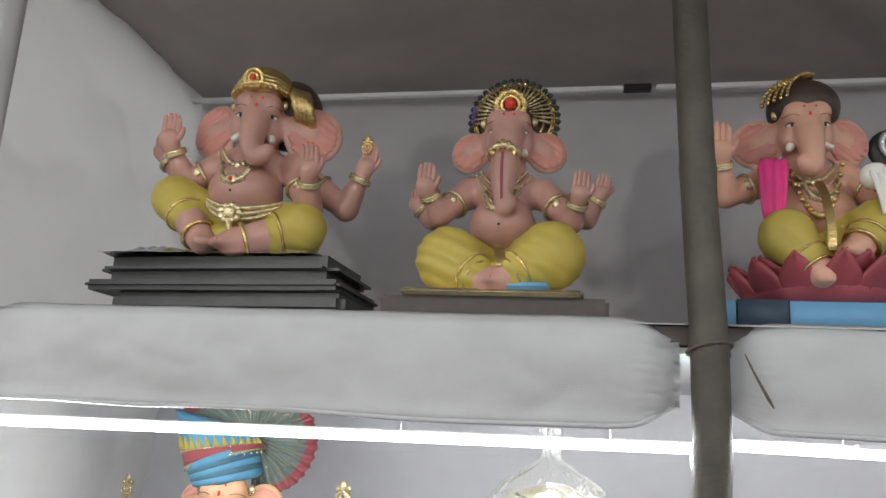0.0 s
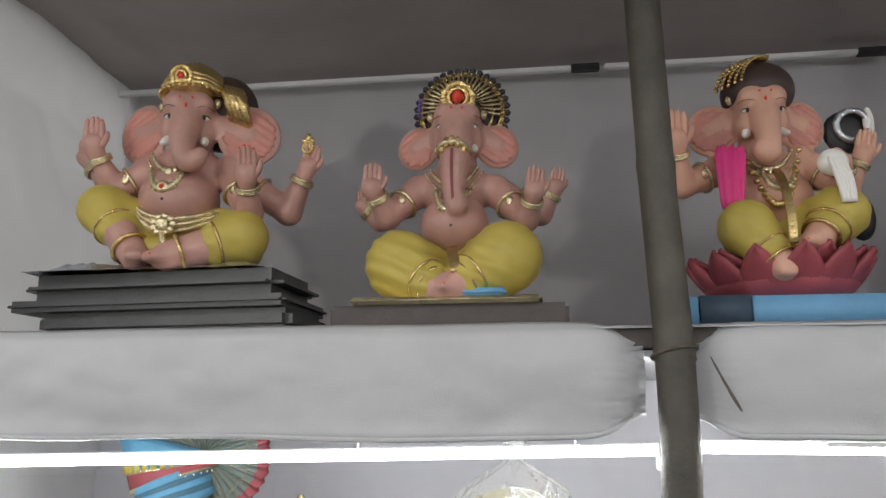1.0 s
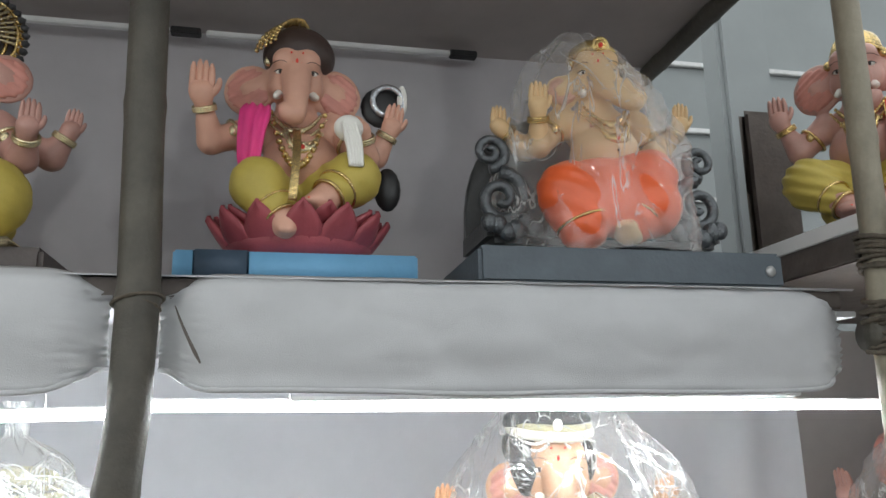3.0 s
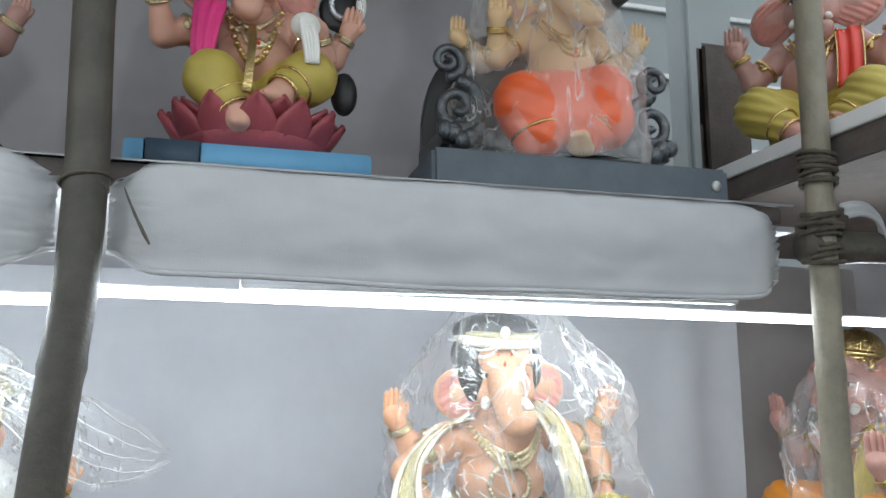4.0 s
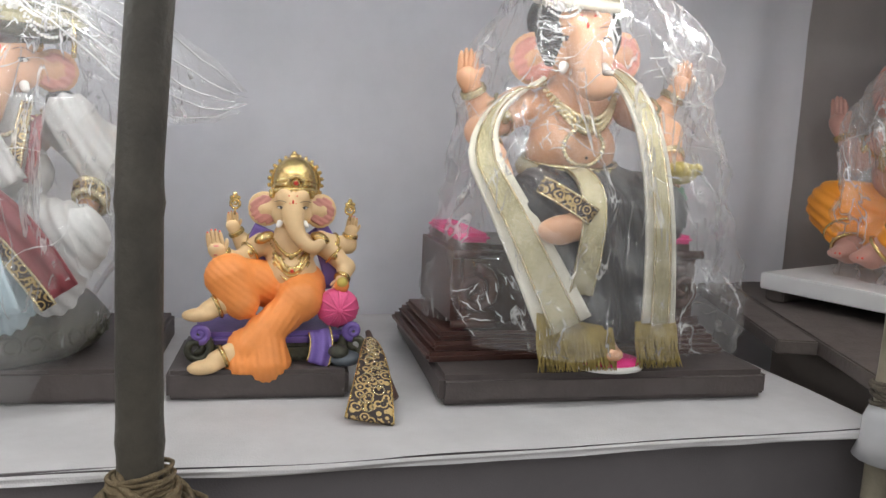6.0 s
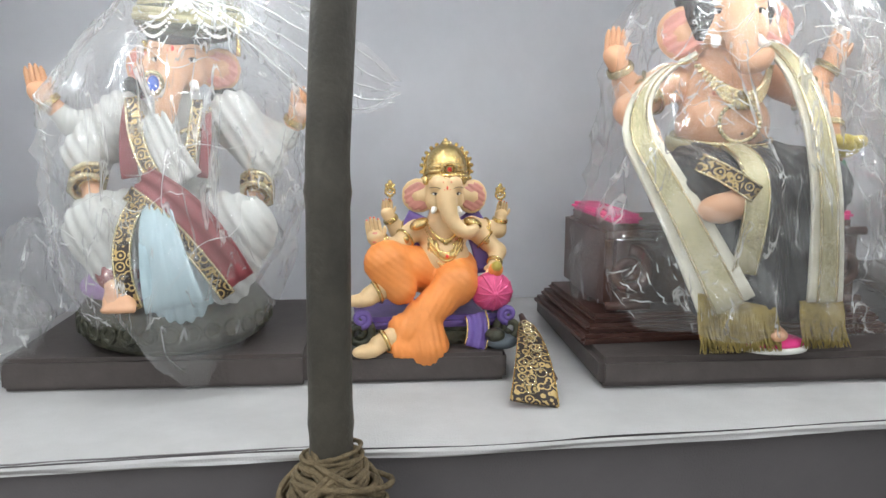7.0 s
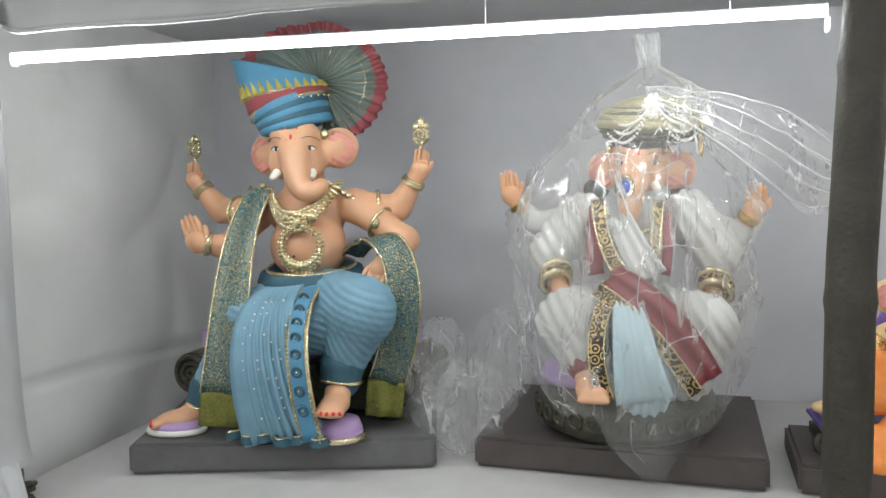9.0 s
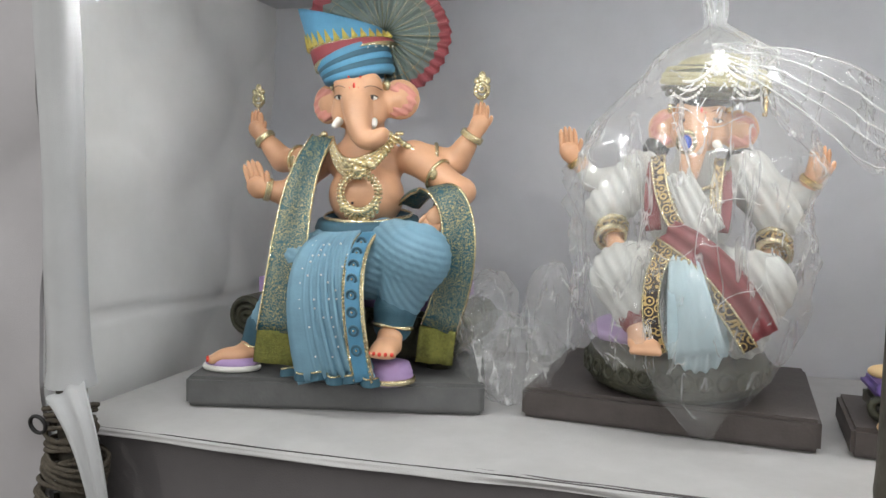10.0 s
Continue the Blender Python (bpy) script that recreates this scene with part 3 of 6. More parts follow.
BEND = ((0.0, 0.238, 1.415), (0.9, 0.240, 1.420), (1.2, 0.244, 1.430), (1.4, 0.256, 1.445), (1.6, 0.270, 1.464), (1.8, 0.271, 1.478), (2.05, 0.262, 1.486), (2.8, 0.244, 1.490))
mid = bamboo("bamboo_pole", (0, 0), 0.0, 2.79, 0.034, "bamboo", "dark weathered bamboo pole lashed to the shelves", seed=3, bend=BEND)
lashing(mid, (0.271, 1.478, 1.78), 0.036, 0.012, 2, seed=2)
lashing(mid, (0.240, 1.42, 0.712), 0.044, 0.055, 8, seed=3, material="straw_rope")
for k, (tx, rr, zz) in enumerate(((0.5, 0.062, 0.672), (-0.6, 0.066, 0.664), (0.25, 0.074, 0.650), (-0.3, 0.080, 0.640), (0.7, 0.072, 0.632))):
    lashing(mid, (0.240 + 0.008 * (-1) ** k, 1.416, zz), rr, 0.085, 9, (tx, 0.1, 1), 4 + k, "straw_rope", "rope_lashing")

right = bamboo("bamboo_pole", (1.625, 1.43), 0.0, 2.79, 0.027, "bamboo_pale", "paler bamboo corner pole with rope ties", (0.018, 0), 7)
lashing(right, (1.64, 1.43, 1.89), 0.031, 0.07, 7, seed=6)
lashing(right, (1.638, 1.43, 1.75), 0.034, 0.11, 9, seed=7)
lashing(right, (1.62, 1.43, 0.80), 0.032, 0.05, 5, seed=8)
b = Build()
b.tube_path("cloth", [(1.62, 1.43, 0.66), (1.622, 1.428, 0.70), (1.618, 1.43, 0.745), (1.622, 1.43, 0.765)], [0.055, 0.046, 0.040, 0.034], 16)
b.object("cloth_wrap", right, label="white rag tied round the foot")

left = bamboo("bamboo_pole", (-1.262, 1.44), 0.0, 2.79, 0.030, "bamboo", "corner pole wrapped in white cloth", (-0.03, 0), 11)
rows = []
for i in range(70):
    z = 0.80 + (2.78 - 0.80) * i / 69
    row = []
    for j in range(24):
        a = 2 * math.pi * j / 24
        flare = 0.02 * math.exp(-(z - 0.80) / 0.035)
        rr = 0.040 + flare * 0.5 + 0.006 * noise.noise(Vector((math.cos(a) * 1.3, math.sin(a) * 1.3, z * 2.5))) + 0.003 * math.sin(5 * a + z * 3)
        row.append((-1.262 - 0.03 * (z - 1) + rr * math.cos(a), 1.44 + rr * math.sin(a), z))
    rows.append(row)
b = Build()
b.grid(np.array(rows), "cloth", True)
b.object("cloth_wrap", left, label="white cloth wound round the pole")
lashing(left, (-1.258, 1.44, 0.70), 0.044, 0.12, 10, seed=12)
lashing(left, (-1.250, 1.43, 0.60), 0.058, 0.13, 12, (0.3, 0, 1), seed=13)
lashing(left, (-1.245, 1.43, 0.50), 0.062, 0.14, 12, (-0.3, 0, 1), seed=14)
b = Build()
b.ring("black", (-1.275, 1.37, 0.735), 0.018, 0.004, (0, 1, 0.2))
b.object("wire_loop", left, label="black wire loop")
# the loose tail of cloth that falls over the shelf edge at the left pole
b = Build()
b.strip("cloth", bezier((-1.235, 1.40, 0.80), (-1.18, 1.365, 0.77), (-1.135, 1.365, 0.68), (-1.125, 1.375, 0.50), 14), [0.075 - 0.045 * i / 14 for i in range(15)], 0.006, (1, 0.2, 0), 0.006, 2)
tagged(b.object("cloth_tail"), "loose white cloth tail hanging at the corner pole", "cloth")

edge_beam = bamboo("bamboo_beam", (1.775, 2.80), 0.6, 2.58, 0.03, "bamboo", "dark bamboo at the ceiling's edge", (0, 0.0), 17, 0.34, "y")
stub = bamboo("bamboo_beam", (1.52, 1.70), 1.60, 1.84, 0.032, "bamboo", "sawn bamboo stub tied at the corner", (-0.05, 0.02), 18, 0.2, "x")
b = Build()
b.strip("cloth", bezier((1.67, 1.40, 1.80), (1.73, 1.39, 1.82), (1.77, 1.41, 1.79), (1.78, 1.42, 1.75), 10), 0.035, 0.004, (0, 0.3, 1), 0.005, 2)
tagged(b.object("cloth_scrap"), "torn white cloth scrap at the corner lashing", "cloth")


# ---- lamps ----
def tube_lamp(name, x0, x1, y, z, glowmat, label, r=0.0072, slope=0.0, y1=None):
    dy = (y if y1 is None else y1) - y
    e = root(name, (x0, y, z), math.degrees(math.atan2(dy, x1 - x0)))
    L = math.hypot(x1 - x0, dy)
    b = Build()
    b.tube_path(glowmat, [(0.004, 0, 0), (L - 0.004, 0, slope)], r, 14)
    b.object("diffuser", e, label="lit white tube")
    b = Build()
    b.tube_path("white_plastic", [(0.0, 0.008, 0.012), (L, 0.008, 0.012 + slope)], 0.005, 8)
    b.object("batten", e, smooth=False)
    for x in (0.0, L - 0.004):
        b = Build()
        b.box("white_plastic", (x, -0.012, -0.012), (x + 0.004, 0.012, 0.013), 0.003)
        b.object("end_cap", e, smooth=False)
    return tagged(e, label, "tube lamp", "tube lamps")


for x0, x1, ya, yb, za, zb in ((-1.225, 0.262, 1.487, 1.680, 1.585, 1.607), (0.268, 2.10, 1.592, 1.665, 1.616, 1.601)):
    tube_lamp("tube_lamp", x0, x1, ya, za, "tube", "lit white tube lamp under the upper shelf", 0.0072, zb - za, yb)
for x, y in ((-0.32, 1.604), (0.10, 1.659), (0.52, 1.602), (1.05, 1.623)):
    b = Build()
    b.tube_path("metal", [(x, y, 1.785), (x, y, 1.610)], 0.0007, 6)
    tagged(b.object("wire_tie"), "thin steel wire holding a tube lamp", "wire tie", "wire ties")

# unlit battens at the top of the back cloth
for x0, x1 in ((-1.44, 0.155), (0.26, 1.03)):
    e = root("unlit_batten", (x0, 2.46, 2.775))
    b = Build()
    b.box("white_plastic", (0, -0.012, -0.008), (x1 - x0, 0.012, 0.008), 0.003)
    b.object("batten", e, smooth=False)
    b = Build()
    b.box("black", (x1 - x0, -0.016, -0.011), (x1 - x0 + 0.09, 0.016, 0.011), 0.003)
    b.object("connector", e, smooth=False, label="black connector block")
    tagged(e, "unlit white batten along the top of the back cloth", "tube lamp")

# ---- beyond the stall ----
b = Build()
b.box("far", (1.2, 3.9, 0.0), (5.2, 4.0, 4.2), 0.0)
structure(b.object("wall_far", smooth=False), "pale grey panelled wall beyond the stall")
for z in (2.35, 2.75, 3.15, 3.55):
    b = Build()
    b.box("metal", (1.25, 3.87, z), (5.1, 3.90, z + 0.03), 0.004)
    structure(b.object("trim", smooth=False), "horizontal batten on the far wall")
b = Build()
b.box("far", (2.13, 2.62, 0.0), (2.35, 2.76, 3.6), 0.02)
structure(b.object("post", smooth=False), "pale painted post behind the corner")
# behind the camera: an unseen wall and fill tubes added to light the stall
b = Build()
b.box("tarp", (-6, -2.7, 0.0), (6, -2.6, 2.75), 0.0)
structure(b.object("wall_opposite", smooth=False), "grey tarpaulin wall of the opposite stall")
for x in (0.0, 1.5, 3.0):
    tube_lamp("tube_lamp", x, x + 1.2, -2.565, 2.5, "fill_tube", "lit white tube lamp of the opposite stall", 0.03)

e = root("bulb_stand", (-1.7, -1.0, 0.0))
b = Build()
b.tube_path("bamboo", [(0, 0, 0), (0, 0, 1.93)], 0.022, 14)
b.object("stand", e)
b = Build()
b.tube_path("white_plastic", [(0, 0, 1.93), (0, 0, 1.96)], [0.02, 0.03], 14)
b.object("holder", e)
b = Build()
b.ball("bulb", (0, 0, 2.01), (0.055, 0.055, 0.06), 20, 12)
b.object("bulb", e, label="lit white bulb")
tagged(e, "bare lit bulb on a bamboo stand in the lane", "lamp")

# ---- rack at right angles on the right ----
b = Build()
b.box("wood", (0.0, -1.2, -0.04), (1.0, 1.10, 0.0), 0.004, -18, (1.70, 1.60, 0.80))
b.box("wood", (-0.105, 0.20, -0.038), (-0.003, 1.00, -0.002), 0.004, -18, (1.70, 1.60, 0.80))
structure(b.object("side_shelf_lower", smooth=False), "dusty dark plank side shelf")
b = Build()
b.box("wood", (1.685, 0.9, 1.90), (2.7, 2.5, 1.975), 0.004)
structure(b.object("side_shelf_upper", smooth=False), "dark plank upper side shelf")
b = Build()
b.box("white_plastic", (1.672, 0.9, 1.962), (1.684, 2.2, 1.996), 0.002)
structure(b.object("side_shelf_edge", smooth=False), "white edge strip of the upper side shelf")
b = Build()
b.box("ceiling", (2.19, 2.54, 0.1), (2.76, 2.57, 1.88), 0.003)
structure(b.object("side_backboard", smooth=False), "taupe board behind the side rack")
structure(cloth_sheet("wall_right", (2.75, 0.8, 0.1), (0, 1.9, 0), (0, 0, 2.7), 40, 40, 0.02, 2.2, "cloth_up", 9), "grey side cloth behind the side rack")


# ---- statues ----
def hand(c, b, skin, at, up, s, palm=None, face=(0, -1, 0)):
    """An open hand: a palm, four fingers and a thumb. up: where the fingers point."""
    at, up, face = Vector(at), Vector(up).normalized(), Vector(face).normalized()
    side = up.cross(face).normalized()
    c.ell(skin, at, (s * 0.66, s * 0.40, s * 0.72))
    c.cap(skin, at - side * s * 0.28 + up * s * 0.2, at + side * s * 0.28 + up * s * 0.2, s * 0.34, s * 0.34)
    for k in range(4):
        o = (k - 1.5) * 0.33
        n = 1.80 - 0.17 * abs(k - 1.4)
        p = [at + side * (o * s) + up * (s * 0.30), at + side * (o * 1.02 * s) + up * (s * 0.9) + face * s * 0.04, at + side * (o * 1.0 * s) + up * (s * (n - 0.3)) + face * s * 0.14, at + side * (o * 0.96 * s) + up * (s * n) + face * s * 0.26]
        b.tube_path(skin, bezier(*[tuple(q) for q in p], 7), [s * 0.20, s * 0.20, s * 0.195, s * 0.19, s * 0.185, s * 0.17, s * 0.15, s * 0.09], 9)
        b.ball("red" if palm else skin, tuple(p[3] - face * s * 0.02), (s * 0.10, s * 0.10, s * 0.10), 8, 6)
    p = [at + side * s * 0.4 - up * s * 0.1, at + side * s * 0.95 + up * s * 0.25, at + side * s * 0.92 + up * s * 0.85 + face * s * 0.15]
    b.tube_path(skin, bezier(*[tuple(q) for q in p], None, 6), [s * 0.24, s * 0.24, s * 0.22, s * 0.20, s * 0.18, s * 0.16, s * 0.09], 9)
    if palm:
        c.ell(palm, at + face * s * 0.33 + up * s * 0.05, (s * 0.46, s * 0.13, s * 0.52))


def bangle(b, at, d, r, thick=0.006, m="gold"):
    b.ring(m, at, r, thick, d, 22, 7, 1.0, 11, 0.25)


def beads(b, m, p0, p1, sag, n, r, out=0.0):
    p0, p1 = Vector(p0), Vector(p1)
    for i in range(n + 1):
        t = i / n
        p = p0.lerp(p1, t)
        k = 4 * t * (1 - t)
        b.ball(m, (p.x, p.y - out * k, p.z - sag * k), r * (0.8 + 0.35 * k), 8, 6)


def figure(J, s, skin, ear, dhoti, opt):
    """The clay and the ornament of a seated elephant-headed figure. J: joints (x, z) in metres; s: half the head's width."""
    c, b = Clay(opt.get("step", 0.0045), s * 0.18), Build()

    def P(n, y):
        return (J[n][0], y * s, J[n][1])

    hx, hz = J["head"]
    tx, tz = J["tip"]
    bx, bz = J["belly"]
    chest = J.get("chest", ((hx + bx) / 2, (hz * 0.4 + bz * 0.6)))
    top = opt.get("top", skin)
    # head, bowed a little
    th, tn = radians(opt.get("bow", 14)), radians(opt.get("turn", 0))

    def hd(x, y, z):
        x, y, z = x * s, (y + 0.25) * s, z * s
        y, z = y * math.cos(th) - z * math.sin(th), y * math.sin(th) + z * math.cos(th)
        return (hx + x * math.cos(tn) - y * math.sin(tn), -0.25 * s + x * math.sin(tn) + y * math.cos(tn), hz + z)

    tilt = -math.degrees(th)
    c.ell(skin, hd(0, -0.25, 0.08), (0.95 * s, 0.92 * s, 1.08 * s), (-tilt, 0, 0))
    for q in (-1, 1):
        c.ell(skin, hd(q * 0.36, -0.72, 0.66), (0.48 * s, 0.42 * s, 0.44 * s))
        c.ell(skin, hd(q * 0.50, -0.62, -0.30), (0.46 * s, 0.46 * s, 0.50 * s))
    tr = opt.get("tr", 0.46)
    mid = opt.get("bend", ((hx * 0.7 + tx * 0.3), (hz + tz) / 2 - 0.15 * s))
    p0 = hd(0, -0.85, 0.30)
    pts = bezier(p0, (mid[0] * 0.5 + p0[0] * 0.5 + 0.3 * s * math.sin(tn), p0[1] - 0.32 * s, mid[1] + 0.3 * s), (mid[0], -1.30 * s, mid[1] - 0.3 * s), (tx, -1.42 * s, tz), 14)
    c.chain(skin, pts, tr * s, 0.25 * s)
    curl = opt.get("curl", 0)
    if curl:
        c.chain(skin, bezier((tx, -1.42 * s, tz), (tx + curl * 0.35 * s, -1.50 * s, tz - 0.14 * s), (tx + curl * 0.66 * s, -1.52 * s, tz + 0.20 * s), None, 6), 0.25 * s, 0.20 * s)
    for i in range(5, 14):
        p = pts[i]
        b.ring(skin, p, (tr + (0.25 - tr) * i / 14) * s * 0.975, 0.016 * s, tuple(Vector(pts[min(i + 1, 14)]) - Vector(pts[i - 1])), 20, 6)
    # tusks, eyes, brow marks
    for q in (-1, 1):
        base = hd(q * 0.56, -0.92, -0.50)
        ln = 0.62 if q == 1 else 0.42
        b.tube_path("white", bezier(base, (base[0] + q * 0.12 * s, base[1] - 0.25 * s, base[2] - 0.3 * s), (base[0] + q * 0.2 * s, base[1] - ln * s * 0.7, base[2] - 0.22 * s), None, 6), [0.16 * s, 0.155 * s, 0.145 * s, 0.13 * s, 0.11 * s, 0.08 * s, 0.03 * s], 10)
        b.ball("white", hd(q * 0.58, -0.985, 0.22), (0.165 * s, 0.075 * s, 0.075 * s), 14, 9, (-tilt, 0, q * 30 + math.degrees(tn)))
        b.ball("brown", hd(q * 0.565, -1.035, 0.225), (0.075 * s, 0.045 * s, 0.072 * s), 12, 8, (-tilt, 0, q * 30 + math.degrees(tn)))
        b.ball("black", hd(q * 0.56, -1.065, 0.23), (0.038 * s, 0.028 * s, 0.038 * s), 8, 6)
        b.tube_path("black", bezier(hd(q * 0.38, -1.10, 0.17), hd(q * 0.56, -1.12, 0.42), hd(q * 0.78, -0.90, 0.20), None, 10), [0.008 * s] + [0.020 * s] * 9 + [0.008 * s], 6)
        b.tube_path("brown", bezier(hd(q * 0.28, -1.16, 0.50), hd(q * 0.56, -1.20, 0.74), hd(q * 0.88, -0.84, 0.46), None, 8), 0.013 * s, 6)
        b.tube_path("red", bezier(hd(0, -1.27, 0.42), hd(q * 0.14, -1.28, 0.36), hd(q * 0.15, -1.24, 0.56), None, 6), 0.022 * s, 6)
        b.ball("red", hd(q * 0.20, -1.16, 0.90), 0.04 * s, 7, 5)
    b.ball("red", hd(0, -1.24, 0.60), (0.05 * s, 0.04 * s, 0.12 * s), 8, 6)
    for k in range(4):
        b.ball("red", (pts[2 + k][0], pts[2 + k][1] - (tr - 0.02 * k) * s * 0.98, pts[2 + k][2]), 0.026 * s, 6, 5)
    # ears
    ew = opt.get("ear", 0.95)
    for n, q in (("earL", -1), ("earR", 1)):
        ex, ez = J[n]
        c.ell(skin, (ex, -0.02 * s, ez), (0.98 * s * ew, 0.20 * s, 1.0 * s * ew), (0, q * 16, q * 16))
        c.ell(ear, (ex + q * 0.03 * s, -0.13 * s, ez - 0.02 * s), (0.82 * s * ew, 0.14 * s, 0.84 * s * ew), (0, q * 16, q * 16), ((0.55, 0, q * 0.85), 0.26 * s, 0.03 * s))
        c.cap(skin, (ex, 0, ez), (hx + q * 0.6 * s, 0, hz), 0.34 * s, 0.5 * s)
    # trunk of the body
    c.ell(top, (chest[0], 0.15 * s, chest[1]), (1.45 * s, 0.95 * s, 0.95 * s))
    c.ell(top, (bx, -0.22 * s, bz), (opt.get("bw", 1.35) * s, 1.25 * s, opt.get("bh", 1.15) * s))
    c.cap(top, (hx, 0.1 * s, hz - 0.6 * s), (chest[0], 0.15 * s, chest[1]), 0.65 * s, 0.9 * s)
    if top == skin:
        b.ball("brown", (bx, -1.46 * s, bz - 0.25 * s), 0.05 * s, 8, 6)
        for q in (-1, 1):
            b.ball(ear, (chest[0] + q * 0.62 * s, -0.80 * s, chest[1] - 0.18 * s), 0.09 * s, 8, 6)
    # arms
    sleeve = opt.get("sleeve", skin)
    for n in opt["arms"]:
        sh, el, ha, y1, y2, up, sz = n
        a, e, h = P(sh, 0.1), P(el, y1), P(ha, y2)
        c.cap(sleeve, a, e, 0.56 * s, 0.42 * s)
        front = Vector(e).lerp(Vector(h), 0.35)
        c.cap(sleeve if sleeve != skin else skin, e, tuple(front), 0.42 * s, 0.36 * s)
        c.cap(skin, e, h, 0.38 * s, 0.27 * s)
        hand(c, b, skin, h, up, 0.46 * s * sz, opt.get("palm") if y2 > -2.4 and up[2] > 0.5 else None)
        w = Vector(e).lerp(Vector(h), 0.72)
        d = Vector(h) - Vector(e)
        bangle(b, tuple(w), d, 0.36 * s, 0.065 * s, opt.get("metal", "gold"))
        bangle(b, tuple(w - d.normalized() * 0.13 * s), d, 0.38 * s, 0.045 * s, opt.get("metal", "gold"))
        b.ring(opt.get("metal", "gold"), tuple(w - d.normalized() * 0.065 * s), 0.40 * s, 0.03 * s, d, 30, 6, 1.0, 15, 0.6)
        if opt.get("armlet", True):
            m = Vector(a).lerp(Vector(e), 0.5)
            d = Vector(e) - Vector(a)
            bangle(b, tuple(m), d, 0.54 * s, 0.07 * s, opt.get("metal", "gold"))
            o = m + Vector((0, -0.5 * s, 0.0))
            b.ball(opt.get("metal", "gold"), tuple(o), (0.16 * s, 0.08 * s, 0.2 * s), 10, 7)
    # necklaces
    g = opt.get("metal", "gold")
    if opt.get("neck", True):
        yb = -0.95 * s
        beads(b, g, (chest[0] - 0.85 * s, yb + 0.2 * s, chest[1] + 0.55 * s), (chest[0] + 0.85 * s, yb + 0.2 * s, chest[1] + 0.55 * s), 0.75 * s, 22, 0.085 * s, 0.35 * s)
        zz = (chest[1] + bz) / 2 + 0.15 * s
        b.tube_path(g, bezier((bx - 0.55 * s, -1.15 * s, zz + 0.25 * s), (bx - 0.5 * s, -1.5 * s, zz - 0.85 * s), (bx + 0.5 * s, -1.5 * s, zz - 0.85 * s), (bx + 0.55 * s, -1.15 * s, zz + 0.25 * s), 16), [0.07 * s + 0.07 * s * math.sin(math.pi * i / 16) for i in range(17)], 8)
        b.ball(g, (bx, -1.46 * s, zz - 0.50 * s), (0.24 * s, 0.10 * s, 0.22 * s), 12, 8)
        b.ball(opt.get("gem", "red"), (bx, -1.55 * s, zz - 0.50 * s), (0.09 * s, 0.05 * s, 0.09 * s), 8, 6)
        for k in range(-5, 6):
            b.ring(g, (bx + 0.13 * s * k, -1.40 * s + 0.012 * s * k * k, zz - 0.36 * s + 0.020 * s * k * k), 0.055 * s, 0.025 * s, (0, 1, 0), 10, 5)
        beads(b, g, (chest[0] - 1.05 * s, yb + 0.3 * s, chest[1] + 0.45 * s), (chest[0] + 1.05 * s, yb + 0.3 * s, chest[1] + 0.45 * s), 1.0 * s, 30, 0.06 * s, 0.5 * s)
        for q in (-1, 1):
            b.ball(g, (chest[0] + q * 0.18 * s, -1.12 * s, chest[1] - 0.18 * s), (0.15 * s, 0.07 * s, 0.12 * s), 9, 6)
        b.ball(g, (chest[0], -1.18 * s, chest[1] - 0.26 * s), (0.14 * s, 0.08 * s, 0.18 * s), 10, 7)
        for k in range(-4, 5):
            b.ball(g, (bx + 0.11 * s * k, -1.42 * s, zz - 0.66 * s + 0.010 * s * k * k), 0.06 * s, 7, 5)
    # ear drops
    for n, q in (("earL", -1), ("earR", 1)):
        if opt.get("drops", True):
            b.ball(g, (hx + q * 0.98 * s, -0.4 * s, hz + 0.62 * s), (0.16 * s, 0.12 * s, 0.2 * s), 10, 7)
    return c, b


def leg(c, b, dhoti, skin, hip, knee, foot, r1, r2, r3, s, ridge=None, footdir=(0, -1, -0.1), m="gold", bare=0.45):
    c.cap(dhoti, hip, knee, r1, r2, ridge)
    mid = Vector(knee).lerp(Vector(foot), 1 - bare)
    c.cap(dhoti, knee, tuple(mid), r2, r3 * 1.05, ridge)
    c.cap(skin, knee, foot, r3, r3 * 0.72)
    f = Vector(foot)
    d = Vector(footdir).normalized()
    c.ell(skin, tuple(f + d * 0.35 * s), (0.34 * s, 0.34 * s, 0.24 * s))
    side = d.cross(Vector((0, 0, 1))).normalized()
    for k in range(5):
        p = f + d * (0.72 - 0.04 * abs(k - 1)) * s + side * (k - 2) * 0.13 * s
        c.cap(skin, tuple(f + d * 0.4 * s + side * (k - 2) * 0.11 * s), tuple(p), 0.11 * s, 0.085 * s)
        b.ball("red", tuple(p + Vector((0, 0, 0.05 * s)) + d * 0.06 * s), 0.05 * s, 6, 5)
    w = Vector(knee).lerp(f, 0.84)
    bangle(b, tuple(w), tuple(f - Vector(knee)), r3 * 0.88, 0.07 * s, m)
    w = Vector(knee).lerp(f, 1 - bare)
    bangle(b, tuple(w), tuple(f - Vector(knee)), r3 * 1.06, 0.06 * s, m)


